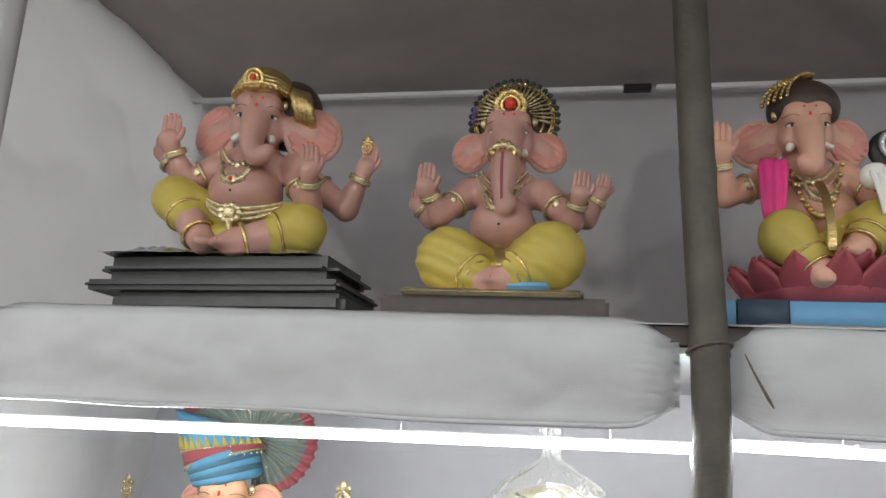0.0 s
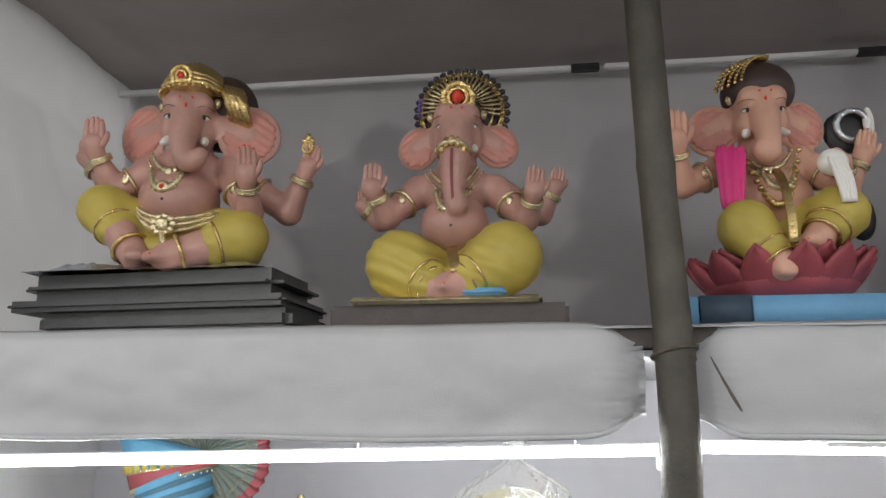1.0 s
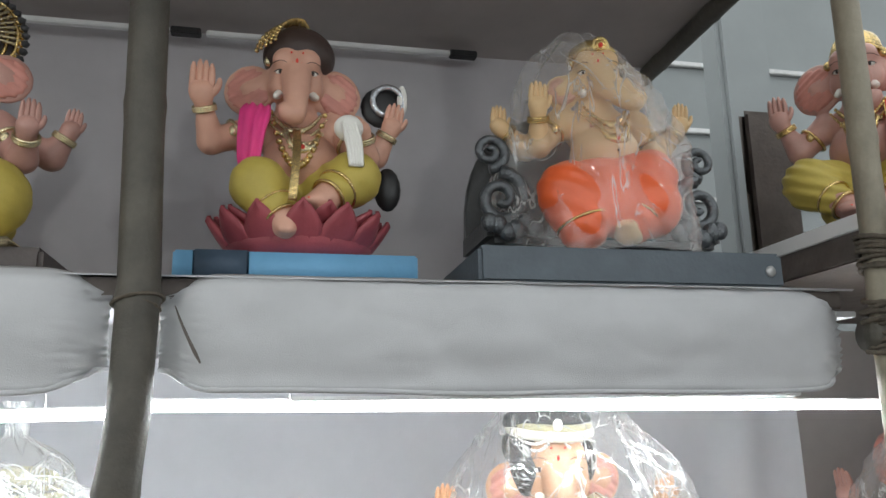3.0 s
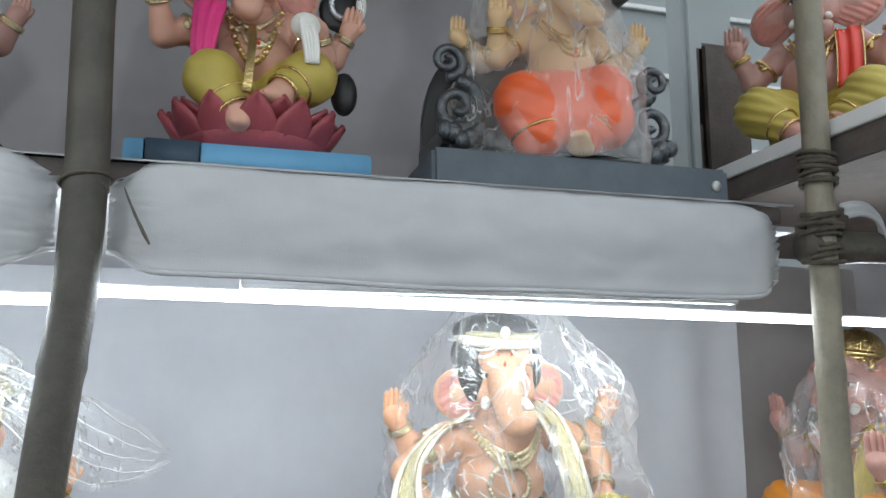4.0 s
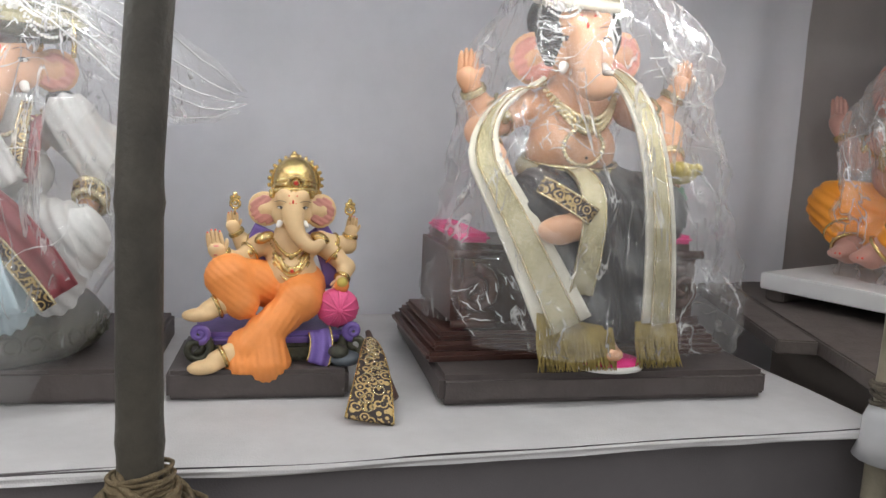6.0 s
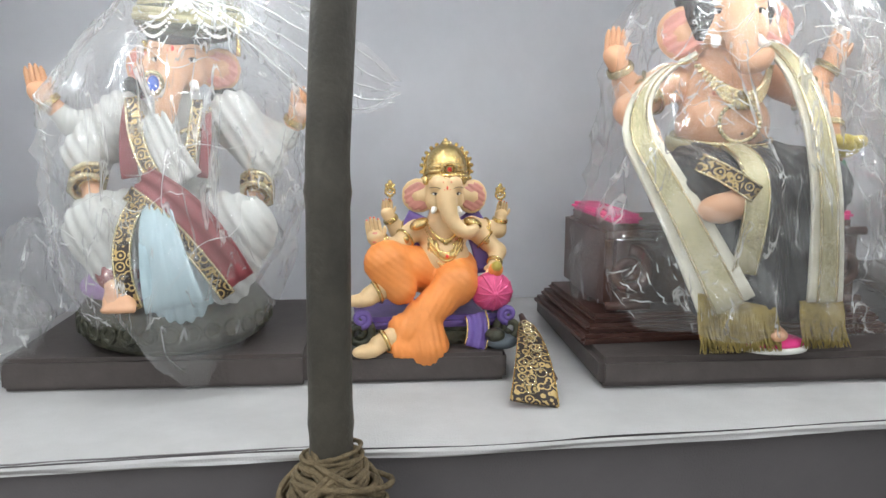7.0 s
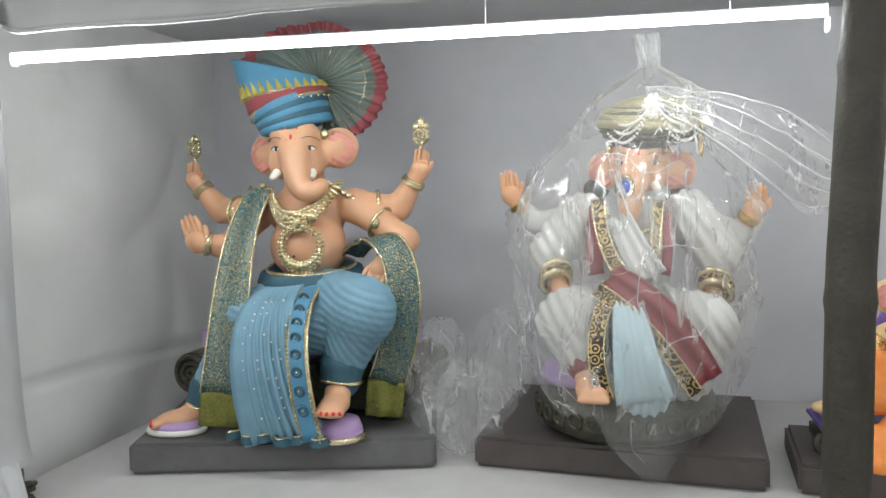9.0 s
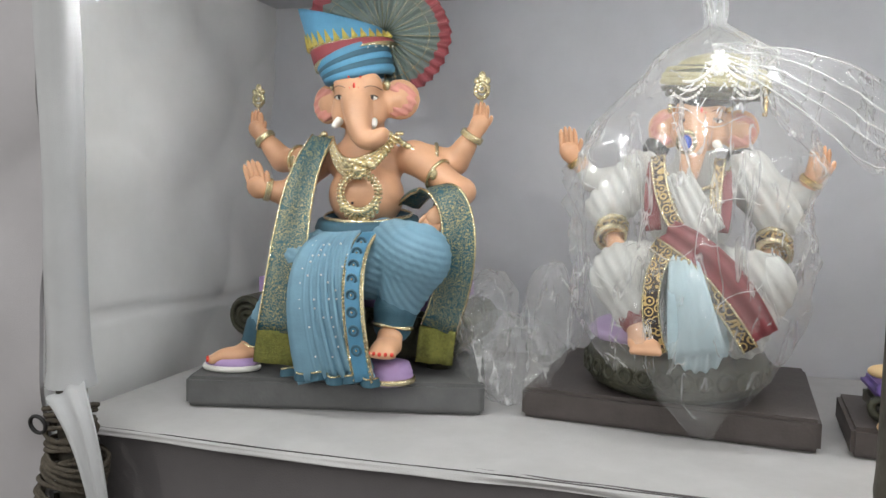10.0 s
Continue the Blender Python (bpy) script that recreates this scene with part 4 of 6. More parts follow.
def crown_dome(b, c, at, r, h, tilt=0.0, m="gold", back=True, fan=0):
    """A tiered metal crown: band, stacked rings, boss and finial."""
    x, y, z = at
    tiers = 7
    for i in range(tiers):
        t = i / tiers
        rr = r * math.cos(t * 1.35) ** 0.8
        b.ring(m, (x + tilt * t * h, y + 0.25 * r * t, z + h * t), max(rr - 0.10 * r, 0.01), 0.13 * r, (tilt * 0.4, 0.2, 1), 30, 8, 1.0, 20, 0.16)
    c.ell(m, (x + tilt * h * 0.4, y + 0.1 * r, z + h * 0.35), (r * 0.95, r * 0.95, h * 0.70))
    b.ball(m, (x + tilt * h, y + 0.25 * r, z + h * 1.02), (0.24 * r, 0.24 * r, 0.2 * r), 12, 8)
    b.ball(m, (x + tilt * h, y + 0.25 * r, z + h * 1.15), 0.11 * r, 8, 6)
    b.ring(m, (x, y - 0.92 * r, z + 0.30 * h), 0.30 * r, 0.09 * r, (0, 1, 0.25), 24, 7, 1.0, 12, 0.3)
    b.ring(m, (x, y - 0.96 * r, z + 0.30 * h), 0.15 * r, 0.06 * r, (0, 1, 0.25), 18, 6)
    b.ball("red", (x, y - 0.98 * r, z + 0.30 * h), 0.10 * r, 8, 6)
    for k in range(17):
        a = math.pi * (k / 16)
        b.ball(m, (x - 1.02 * r * math.cos(a), y - 1.02 * r * math.sin(a) * 0.95, z + 0.02 * h), 0.075 * r, 7, 5)


def halo(b, at, R, m="gold", rim="gold", n=22, spike=0.0, inner=None, stud=None):
    """A disc of rays standing behind the head."""
    x, y, z = at
    b.ball(inner or m, (x, y + 0.03 * R, z), (R * 0.93, R * 0.10, R * 0.93), 30, 10)
    for k in range(4):
        b.ring(m, (x, y - 0.05 * R, z), R * (0.35 + 0.19 * k), 0.045 * R, (0, 1, 0), 40, 6, 1.0, 30, 0.25)
    for k in range(n):
        a = math.pi * (-0.12 + 1.24 * k / (n - 1))
        p = (x + R * math.cos(a), y, z + R * math.sin(a))
        b.ball(rim, p, (0.085 * R, 0.06 * R, 0.085 * R), 8, 6)
        if spike:
            q = (x + R * (1 + spike) * math.cos(a), y, z + R * (1 + spike) * math.sin(a))
            b.tube_path(stud or rim, [p, tuple(Vector(p).lerp(Vector(q), 0.6)), q], [0.075 * R, 0.085 * R, 0.012 * R], 8)


def flame_emblem(b, at, s, m="gold"):
    """A palm-sized scrolled emblem held between the fingers."""
    x, y, z = at
    b.ring(m, (x, y, z), 0.28 * s, 0.09 * s, (0.2, 1, 0), 20, 7, 1.0, 8, 0.3)
    b.ring(m, (x, y, z + 0.06 * s), 0.12 * s, 0.07 * s, (0, 1, 0), 16, 6)
    b.ball(m, (x, y, z + 0.50 * s), (0.16 * s, 0.10 * s, 0.24 * s), 10, 7)
    b.ball(m, (x + 0.2 * s, y, z + 0.36 * s), (0.14 * s, 0.08 * s, 0.14 * s), 9, 6)
    b.ball(m, (x - 0.2 * s, y, z + 0.36 * s), (0.14 * s, 0.08 * s, 0.14 * s), 9, 6)
    b.tube_path(m, [(x, y, z - 0.7 * s), (x, y, z - 0.25 * s)], 0.07 * s, 7)


def finish(c, b, at, label, rz=0.0):
    c.mesh_into(b)
    ob = b.object("elephant_headed_statue")
    ob.matrix_basis = pose(*at, 0, 0, rz)
    return tagged(ob, label, "statue", "elephant-headed statues")


def plinth(lo, hi, material, label, rz=0.0, at=(0, 0, 0), lip=0.0, seed=1, bevel=0.008):
    """A cast slab with softened, slightly uneven edges."""
    b = Build()
    b.box(material, (0, 0, 0), tuple(h - l for l, h in zip(lo, hi)), bevel)
    if lip:
        b.box(material, (-lip, -lip, (hi[2] - lo[2]) * 0.45), (hi[0] - lo[0] + lip, hi[1] - lo[1] + lip, (hi[2] - lo[2]) * 0.62), bevel * 0.8)
    for arr in b.v:
        for p in arr:
            p += np.array(noise.noise_vector(Vector(p) * 9 + Vector((seed, 0, 0)))) * 0.0018
    ob = b.object("plinth", smooth=True, auto=True)
    ob.matrix_basis = pose(*lo, 0, 0, rz)
    return tagged(ob, label, "plinth")


def scroll(b, m, c, r, w, axis=(0, 1, 0), turns=1.6, flip=1, start=0.0):
    """A carved volute."""
    pts, rs = [], []
    for i in range(30):
        t = i / 29
        a = start + flip * turns * 2 * math.pi * t
        rr = r * (1 - 0.85 * t)
        pts.append((c[0] + rr * math.cos(a), c[1] - 0.3 * w * t, c[2] + rr * math.sin(a)))
        rs.append(w * (1 - 0.4 * t))
    b.tube_path(m, pts, rs, 9)


Z1, Z2 = SHELF_UP + 0.003, SHELF_LOW + 0.003
# -- upper shelf: pink-skinned figure in mustard cloth --
S = 0.068
J = dict(head=(-.013, .504), earL=(-.132, .489), earR=(.127, .472), tip=(.022, .385), chest=(-.026, .386), belly=(-.028, .318), shL=(-.12, .391), shR=(.085, .385), haL=(-.215, .440), elL=(-.185, .345),
         haR=(.168, .345), elR=(.150, .275), bhL=(-.300, .450), belL=(-.21, .35), bhR=(.268, .395), belR=(.216, .296))
c, b = figure(J, S, "skin_pink", "ear_pink", "yellow", dict(metal="gold_pale", turn=16, bow=20, ear=1.10, curl=0.8, palm="palm", arms=[("shL", "elL", "haL", -0.3, -1.2, (0.05, 0.1, 1), 1.2), ("shR", "elR", "haR", -0.6, -1.6, (0.05, -0.2, 1), 1.1), ("shL", "belL", "bhL", 0.6, 0.4, (0, 0, 1), 0.8), ("shR", "belR", "bhR", 0.5, 0.1, (0.3, 0, 1), 1.0)]))
ridge = ((0.5, 0, 0.85), 0.034, 0.0012)
c.move = b.move = (.035, 0, 0)
leg(c, b, "yellow", "skin_pink", (-.09, -.0, .23), (-.218, -.06, .290), (-.105, -.115, .170), .060, .056, .044, S, ridge, (0.5, -0.8, -0.15), bare=0.62)
leg(c, b, "yellow", "skin_pink", (.04, -.02, .23), (.112, -.07, .215), (-.020, -.14, .162), .064, .056, .044, S, ridge, (-0.5, -0.8, -0.15), bare=0.66)
c.ell("yellow", (-.03, -.02, .188), (.17, .10, .055))
for k in range(3):
    beads(b, "gold_pale", (-.125, -.085, .285 - .008 * k), (.060, -.085, .270 - .008 * k), .030 + .006 * k, 34, .0055, .045)
for k in range(9):
    b.ball("gold_pale", (-.035 + .022 * math.cos(k * 0.7), -.140, .232 + .018 * math.sin(k * 0.7)), (.009, .006, .009), 8, 6)
b.ball("gold_pale", (-.035, -.145, .232), (.014, .008, .016), 10, 7)
beads(b, "gold_pale", (-.035, -.145, .215), (-.02, -.155, .175), .0, 7, .006)
c.move = b.move = (0, 0, 0)
crown_dome(b, c, (-.008, -.018, .570), .076, .078, -0.02)
c.ell("brown", (.045, .035, .545), (.085, .055, .095))
for k in range(4):
    b.ring("gold", (.075 + .012 * k, .0, .545 - .004 * k), .045, .012, (1, 0.3, 0.3), 22, 7, 1, 10, 0.2)
flame_emblem(b, (.268, .0, .440), .046)
finish(c, b, (-.75, 1.73, Z1), "pink-skinned elephant-headed statue in mustard dhoti with gold crown")
e = root("silver_cushion", (-.78, 1.73, Z1))
b = Build()
rows = []
for i in range(41):
    v = i / 40
    row = []
    for j in range(91):
        u = j / 90
        q = Vector((u * 7, v * 3.5, 2.0))
        edge = min(1, 9 * min(u, 1 - u)) * min(1, 5 * min(v, 1 - v))
        h = abs(noise.noise(q)) * .028 + abs(noise.noise(q * 2.6)) * .012
        row.append((-.27 + .53 * u + .008 * noise.noise(q * 1.3), -.165 + .25 * v + .010 * noise.noise(q * 1.7), .1325 + edge * (.010 + .8 * h)))
    rows.append(row)
b.grid(np.array(rows), "silver")
b.object("cushion", e)
tagged(e, "crumpled silver cushion on the black plinth", "cushion")
e = root("plinth", (-.735, 1.75, Z1), -4)
for nm, lo, hi, bv in (("foot", (-.285, -.165, 0), (.292, .06, .052), .016), ("lip", (-.345, -.188, .050), (.288, .075, .074), .010), ("block", (-.325, -.180, .070), (.272, .08, .132), .028)):
    b = Build()
    b.box("plinth_black", lo, hi, bv)
    b.object(nm, e, auto=True)
tagged(e, "stepped glossy black plinth under the pink statue", "plinth")

# -- upper shelf: figure with a rayed halo --
S = 0.060
J = dict(head=(.011, .451), earL=(-.079, .422), earR=(.099, .420), tip=(.012, .262), chest=(.006, .325), belly=(.004, .238), shL=(-.078, .325), shR=(.092, .320), haL=(-.162, .305), elL=(-.138, .255),
         haR=(.180, .285), elR=(.160, .240), bhR=(.225, .325), belR=(.190, .27), bhL=(-.208, .300), belL=(-.17, .27))
c, b = figure(J, S, "skin_pink", "ear_pink", "yellow", dict(metal="gold_pale", turn=5, bow=18, tr=0.60, ear=0.86, bend=(.006, .34), curl=0.4, gem="gem_blue", bw=1.25, arms=[("shL", "elL", "haL", -0.8, -1.7, (0.05, 0.1, 1), 1.15), ("shR", "elR", "haR", -0.8, -1.7, (0.1, -0.1, 1), 1.05), ("shL", "belL", "bhL", 0.5, 0.3, (0, 0, 1), 0.8), ("shR", "belR", "bhR", 0.4, 0.2, (0.2, 0, 1), 0.9)]))
ridge = ((0.35, 0, 0.92), 0.030, 0.0022)
leg(c, b, "yellow", "skin_pink", (-.045, .0, .125), (-.100, -.085, .140), (-.015, -.14, .080), .072, .072, .044, S, ridge, (0.9, -0.4, -0.1), bare=0.3)
leg(c, b, "yellow", "skin_pink", (.055, .0, .130), (.118, -.085, .152), (.02, -.14, .085), .072, .072, .046, S, ridge, (-0.6, -0.7, -0.1), bare=0.3)
c.ell("yellow", (.0, -.02, .11), (.15, .11, .05))
b.strip("gold", bezier((.01, -.115, .17), (.015, -.155, .14), (.025, -.165, .11)), 0.022, 0.006)
b.strip("maroon", bezier((.009, -.104, .385), (.006, -.108, .34), (.011, -.102, .27)), 0.006, 0.004)
b.ring("gold_pale", (.009, -.078, .385), .033, .006, (0, 0.5, 1), 22, 7, 1, 12, 0.3)
for k in range(5):
    b.ball("gold", (.009 + (k - 2) * .012, -.106 + .003 * (k - 2) ** 2, .402 - .003 * (k - 2) ** 2), (.008, .006, .013), 8, 6)
halo(b, (.018, .02, .512), .098, "gold", "gold", 24, 0.15, "brown", "charcoal")
for k in range(26):
    a = math.pi * (-0.05 + 1.10 * k / 25)
    b.tube_path("gold_pale", [(.018 + .040 * math.cos(a), -.010, .512 + .040 * math.sin(a)), (.018 + .092 * math.cos(a), .004, .512 + .092 * math.sin(a))], [.0022, .0042], 6)
for k in range(4):
    b.ball("purple", (.018 - .097 * math.cos(.12 * k - .1), .012, .518 + .097 * math.sin(.12 * k - .1)), .006, 7, 5)
b.ring("gold", (.018, -.062, .515), .032, .009, (0, 1, 0.2), 26, 7, 1, 16, 0.3)
b.ball("red", (.018, -.070, .515), .013, 10, 7)
b.ring("gold", (.018, -.066, .515), .020, .006, (0, 1, 0.2), 22, 7, 1, 12, 0.3)
c.ell("brown", (.014, .0, .485), (.060, .05, .05))
b.box("gold_pale", (-.19, -.17, .048), (.19, .13, .062), .006)
b.box("blue_box", (.02, -.165, .062), (.12, -.09, .078), .005)
finish(c, b, (-.145, 1.73, Z1), "elephant-headed statue in mustard dhoti with a gem-rayed gold halo")
plinth((-.375, 1.57, Z1), (.095, 1.90, Z1 + .048), "plinth_brown", "thin dark brown plinth under the haloed statue", seed=3)

# -- upper shelf: figure on a rose lotus with pink stole --
S = 0.060
J = dict(head=(.020, .468), earL=(-.076, .444), earR=(.108, .445), tip=(.020, .360), chest=(.022, .345), belly=(.035, .278), shL=(-.060, .357), shR=(.105, .364), haL=(-.168, .400), elL=(-.150, .316), haR=(.229, .375), elR=(.196, .315),
         ihR=(.155, .335), ielR=(.17, .29), bhL=(-.205, .41))
c, b = figure(J, S, "skin_tan", "ear_pink", "yellow", dict(metal="gold_pale", bow=20, ear=0.98, curl=-0.6, arms=[("shL", "elL", "haL", -0.4, -1.3, (0.02, 0, 1), 1.35), ("shR", "elR", "haR", 0.2, -0.2, (0.2, 0, 1), 1.1), ("shR", "ielR", "ihR", -0.8, -1.5, (-0.8, 0, 0.2), 0.9)]))
ridge = ((0.45, 0, 0.85), 0.034, 0.0013)
leg(c, b, "yellow", "skin_tan", (-.01, -.01, .19), (-.048, -.115, .198), (.005, -.150, .112), .058, .054, .040, .044, ridge, (0, -0.8, -0.5))
leg(c, b, "yellow", "skin_tan", (.06, -.01, .20), (.138, -.09, .228), (.075, -.14, .165), .056, .054, .040, S, ridge, (-0.8, -0.5, -0.2))
b.strip("hot_pink", bezier((-.055, -.06, .385), (-.068, -.11, .34), (-.070, -.11, .24)), [.05, .055, .06, .062, .06, .058, .056, .054, .052, .05, .048, .046, .04], 0.010, (1, 0, 0), 0.004, 3)
b.strip("gold", bezier((.022, -.10, .32), (.025, -.17, .26), (.015, -.19, .15)), 0.016, 0.008)
beads(b, "gold", (-.03, -.07, .37), (.08, -.07, .37), .12, 18, .007, .02)
c.ell("white", (.125, -.12, .325), (.030, .022, .028))
for k in range(5):
    b.tube_path("white", bezier((.112 + .006 * k, -.135, .33), (.12 + .007 * k, -.155, .29), (.128 + .005 * k, -.15, .235)), .005, 6)
c.ell("brown", (.026, .0, .528), (.078, .072, .066))
c.cap("brown", (.020, -.004, .560), (.012, .0, .600), .050, .012)
for k in range(5):
    for i in range(13):
        a = math.pi * (0.42 + 0.52 * i / 12)
        b.ball("gold", (.020 + (.086 - .010 * k) * math.cos(a), -.018 - .016 * k, .516 + (.082 - .005 * k) * math.sin(a)), .0058 - .0005 * k, 7, 5)
b.ring("silver", (.225, .02, .450), .034, .008, (0, 1, 0), 26, 8)
b.ball("black", (.215, .035, .44), (.05, .012, .05), 18, 8)
b.ball("white", (.258, .02, .455), (.012, .008, .036), 10, 8)
b.ball("black", (.225, .03, .245), (.03, .02, .05), 12, 8)
b.tube_path("silver", [(.225, 0, .36), (.225, .01, .415)], .007, 7)
finish(c, b, (.5, 1.76, Z1), "elephant-headed statue in yellow dhoti with hot pink stole")
e = root("lotus_seat", (.535, 1.75, Z1 + .058))
for ringn, (nn, rr, zz, lean_) in enumerate(((13, .150, .030, 62), (10, .105, .055, 38))):
    for k in range(nn):
        a = 2 * math.pi * (k + 0.5 * ringn) / nn
        b = Build()
        rows = []
        for i in range(9):
            t = i / 8
            w = .042 * math.sin(math.pi * min(1, 0.18 + t * 0.82)) ** 0.7
            rows.append([(w * (j / 6 - 0.5) * 2, -(t * .10) + .018 * (1 - abs(j / 6 - 0.5) * 2) * (1 - t), .010 * t + .05 * t * t - .012 * (1 - (abs(j / 6 - .5) * 2) ** 2)) for j in range(7)])
        b.grid(np.array(rows), "pinkred")
        ob = b.object("petal", e)
        ob.modifiers.new("thickness", "SOLIDIFY").thickness = 0.008
        ob.matrix_basis = Matrix.Rotation(a, 4, "Z") @ Matrix.Translation((0, -rr * 0.72, zz - 0.02)) @ Matrix.Rotation(radians(20 - lean_ * 0.6), 4, "X")
b = Build()
b.tube_path("pinkred", [(0, 0, 0), (0, 0, .03), (0, 0, .09)], [.12, .15, .12], 24)
b.object("heart", e)
tagged(e, "rose-red lotus seat on the sky-blue box", "lotus seat")
e = root("blue_box", (.305, 1.60, Z1))
b = Build()
b.box("blue_box", (0, 0, 0), (.452, .32, .056), .004)
b.object("box", e)
b = Build()
b.box("navy", (.035, -.003, .001), (.135, .32, .0575), .003)
b.object("band", e, label="dark blue band")
tagged(e, "sky-blue painted box with a dark band", "box")

# -- upper shelf: wrapped figure in red-orange cloth --
S = 0.060
J = dict(head=(.079, .530), earL=(.000, .499), earR=(.178, .507), tip=(.130, .45), chest=(.085, .412), belly=(.091, .345), shL=(-.005, .425), shR=(.185, .430), haL=(-.088, .428), elL=(-.075, .350), bhL=(-.158, .405), belL=(-.09, .36), bhR=(.293, .430), belR=(.24, .36))
c, b = figure(J, S, "skin_cream", "skin_tan", "red_orange", dict(turn=-16, bow=18, ear=0.72, curl=0.6, arms=[("shL", "elL", "haL", -0.5, -1.2, (0, 0, 1), 1.15), ("shL", "belL", "bhL", 0.4, 0.1, (0, 0, 1), 1.0), ("shR", "belR", "bhR", 0.2, -0.2, (0, 0, 1), 1.1)]))
ridge = ((0.4, 0, 0.9), 0.035, 0.0015)
c.move = b.move = (-.052, 0, 0)
leg(c, b, "red_orange", "skin_cream", (.05, -.02, .23), (.005, -.12, .215), (.03, -.14, .13), .066, .064, .054, S, ridge, (0.3, -1, 0), bare=0.12)
leg(c, b, "red_orange", "skin_cream", (.13, -.02, .25), (.195, -.11, .255), (.13, -.14, .135), .066, .064, .052, S, ridge, (-0.6, -0.7, 0), bare=0.2)
c.ell("red_orange", (.10, -.10, .215), (.135, .085, .085))
c.cap("red_orange", (.02, -.12, .19), (.19, -.12, .19), .070, .070)
c.move = b.move = (0, 0, 0)
crown_dome(b, c, (.075, -.010, .582), .058, .042, 0.05)
c.ell("brown", (.10, .03, .56), (.07, .05, .05))
finish(c, b, (1.14, 1.77, Z1), "cream elephant-headed statue in red-orange dhoti, wrapped in polythene")
e = root("throne", (1.20, 1.82, Z1 + .115))
b = Build()
b.box("plinth_black", (-.27, -.12, .0), (.28, .13, .07), .015)
b.object("seat", e, auto=True)
b = Build()
rows = np.array([[(-.27 * math.cos(math.pi * i / 24), .08, .02 + .36 * math.sin(math.pi * i / 24) ** 0.6 * f) for i in range(25)] for f in (0.02, .35, .7, 1.0)])
b.grid(rows, "plinth_black")
ob = b.object("backrest", e)
ob.modifiers.new("thickness", "SOLIDIFY").thickness = 0.03
for q in (-1, 1):
    b = Build()
    scroll(b, "pewter", (q * .235, -.10, .10), .062, .016, flip=q, start=math.pi / 2)
    arm = b.object("scroll_arm", e, label="dull silver scrolled arm")
    b = Build()
    scroll(b, "pewter", (q * .255, -.09, .21), .04, .012, flip=-q, start=-math.pi / 2)
    b.object("volute", arm)
    for k in range(6):
        b = Build()
        b.ball("pewter", (q * (.17 + .02 * k), -.125, .03 + .012 * math.sin(k * 1.7)), (.02, .015, .022), 9, 6)
        b.object("knob", arm)
tagged(e, "black throne with silver scrolls behind the wrapped statue", "throne")
plinth((.87, 1.565, Z1), (1.53, 1.98, Z1 + .075), "slab", "slate-grey slab under the wrapped throne", seed=5)
b = Build()
b.ball("metal", (1.495, 1.562, Z1 + .035), (.012, .006, .012), 10, 7)
tagged(b.object("clip"), "small metal clip fixed to the slate slab", "clip")

# -- lower shelf: figure with a fanned blue turban --
S = 0.070
J = dict(head=(-.010, .696), earL=(-.104, .698), earR=(.084, .708), tip=(.036, .606), chest=(-.006, .556), belly=(.006, .476), shL=(-.138, .555), shR=(.118, .570), bhL=(-.326, .640), belL=(-.258, .562), haL=(-.258, .490), elL=(-.196, .474), bhR=(.272, .652), belR=(.212, .562), elR=(.250, .490), haR=(.212, .432))
c, b = figure(J, S, "skin_peach", "ear_pink", "blue_cloth", dict(turn=9, bow=6, ear=0.70, bend=(.014, .640), curl=1.0, metal="gold_pale", bw=1.32, bh=1.18, neck=False, arms=[("shL", "belL", "bhL", 0.7, 0.5, (0.1, 0, 1), 0.85), ("shL", "elL", "haL", -0.5, -1.1, (-0.30, 0.1, 1), 1.20), ("shR", "belR", "bhR", 0.7, 0.6, (0.15, 0, 1), 0.9), ("shR", "elR", "haR", -0.3, -1.4, (-0.2, -0.5, -0.8), 1.0)]))
# collar of three rows, pendant, and the ring at the belly
for k in range(4):
    beads(b, "gold_pale", (-.074 - .004 * k, -.040, .614), (.092 + .004 * k, -.040, .624), .062 + .012 * k, 34, .0062, .066)
for k in range(10):
    a = 2 * math.pi * k / 10
    b.ball("gold_pale", (.022 + .017 * math.cos(a), -.108, .536 + .018 * math.sin(a)), .0075, 8, 6)
b.ball("gold_pale", (.022, -.114, .536), (.012, .008, .012), 10, 7)
for q in (-1, 1):
    b.ball("gold_pale", (.022 + q * .030, -.104, .548), (.016, .007, .011), 10, 6, (0, q * 30, 0))
for rr, w, n in ((.047, .0075, 30), (.039, .0045, 26), (.055, .0045, 34)):
    for k in range(n):
        a = 2 * math.pi * k / n
        low = max(0.0, -math.sin(a))
        b.ball("gold_pale", (.028 + rr * math.cos(a), -.112 - .006 * low, .482 + rr * .95 * math.sin(a)), w * (0.75 + 0.5 * low), 7, 5)
for k in range(-4, 5):
    b.ball("gold_pale", (.028 + .011 * k, -.112, .420 + .0016 * k * k), (.006, .005, .011), 7, 5)
for q in (-1, 1):
    for k in range(6):
        b.ball("gold_pale", (-.010 + q * (.085 + .010 * k), -.045 + .004 * k, .622 - .007 * k), (.010, .006, .008), 8, 5)
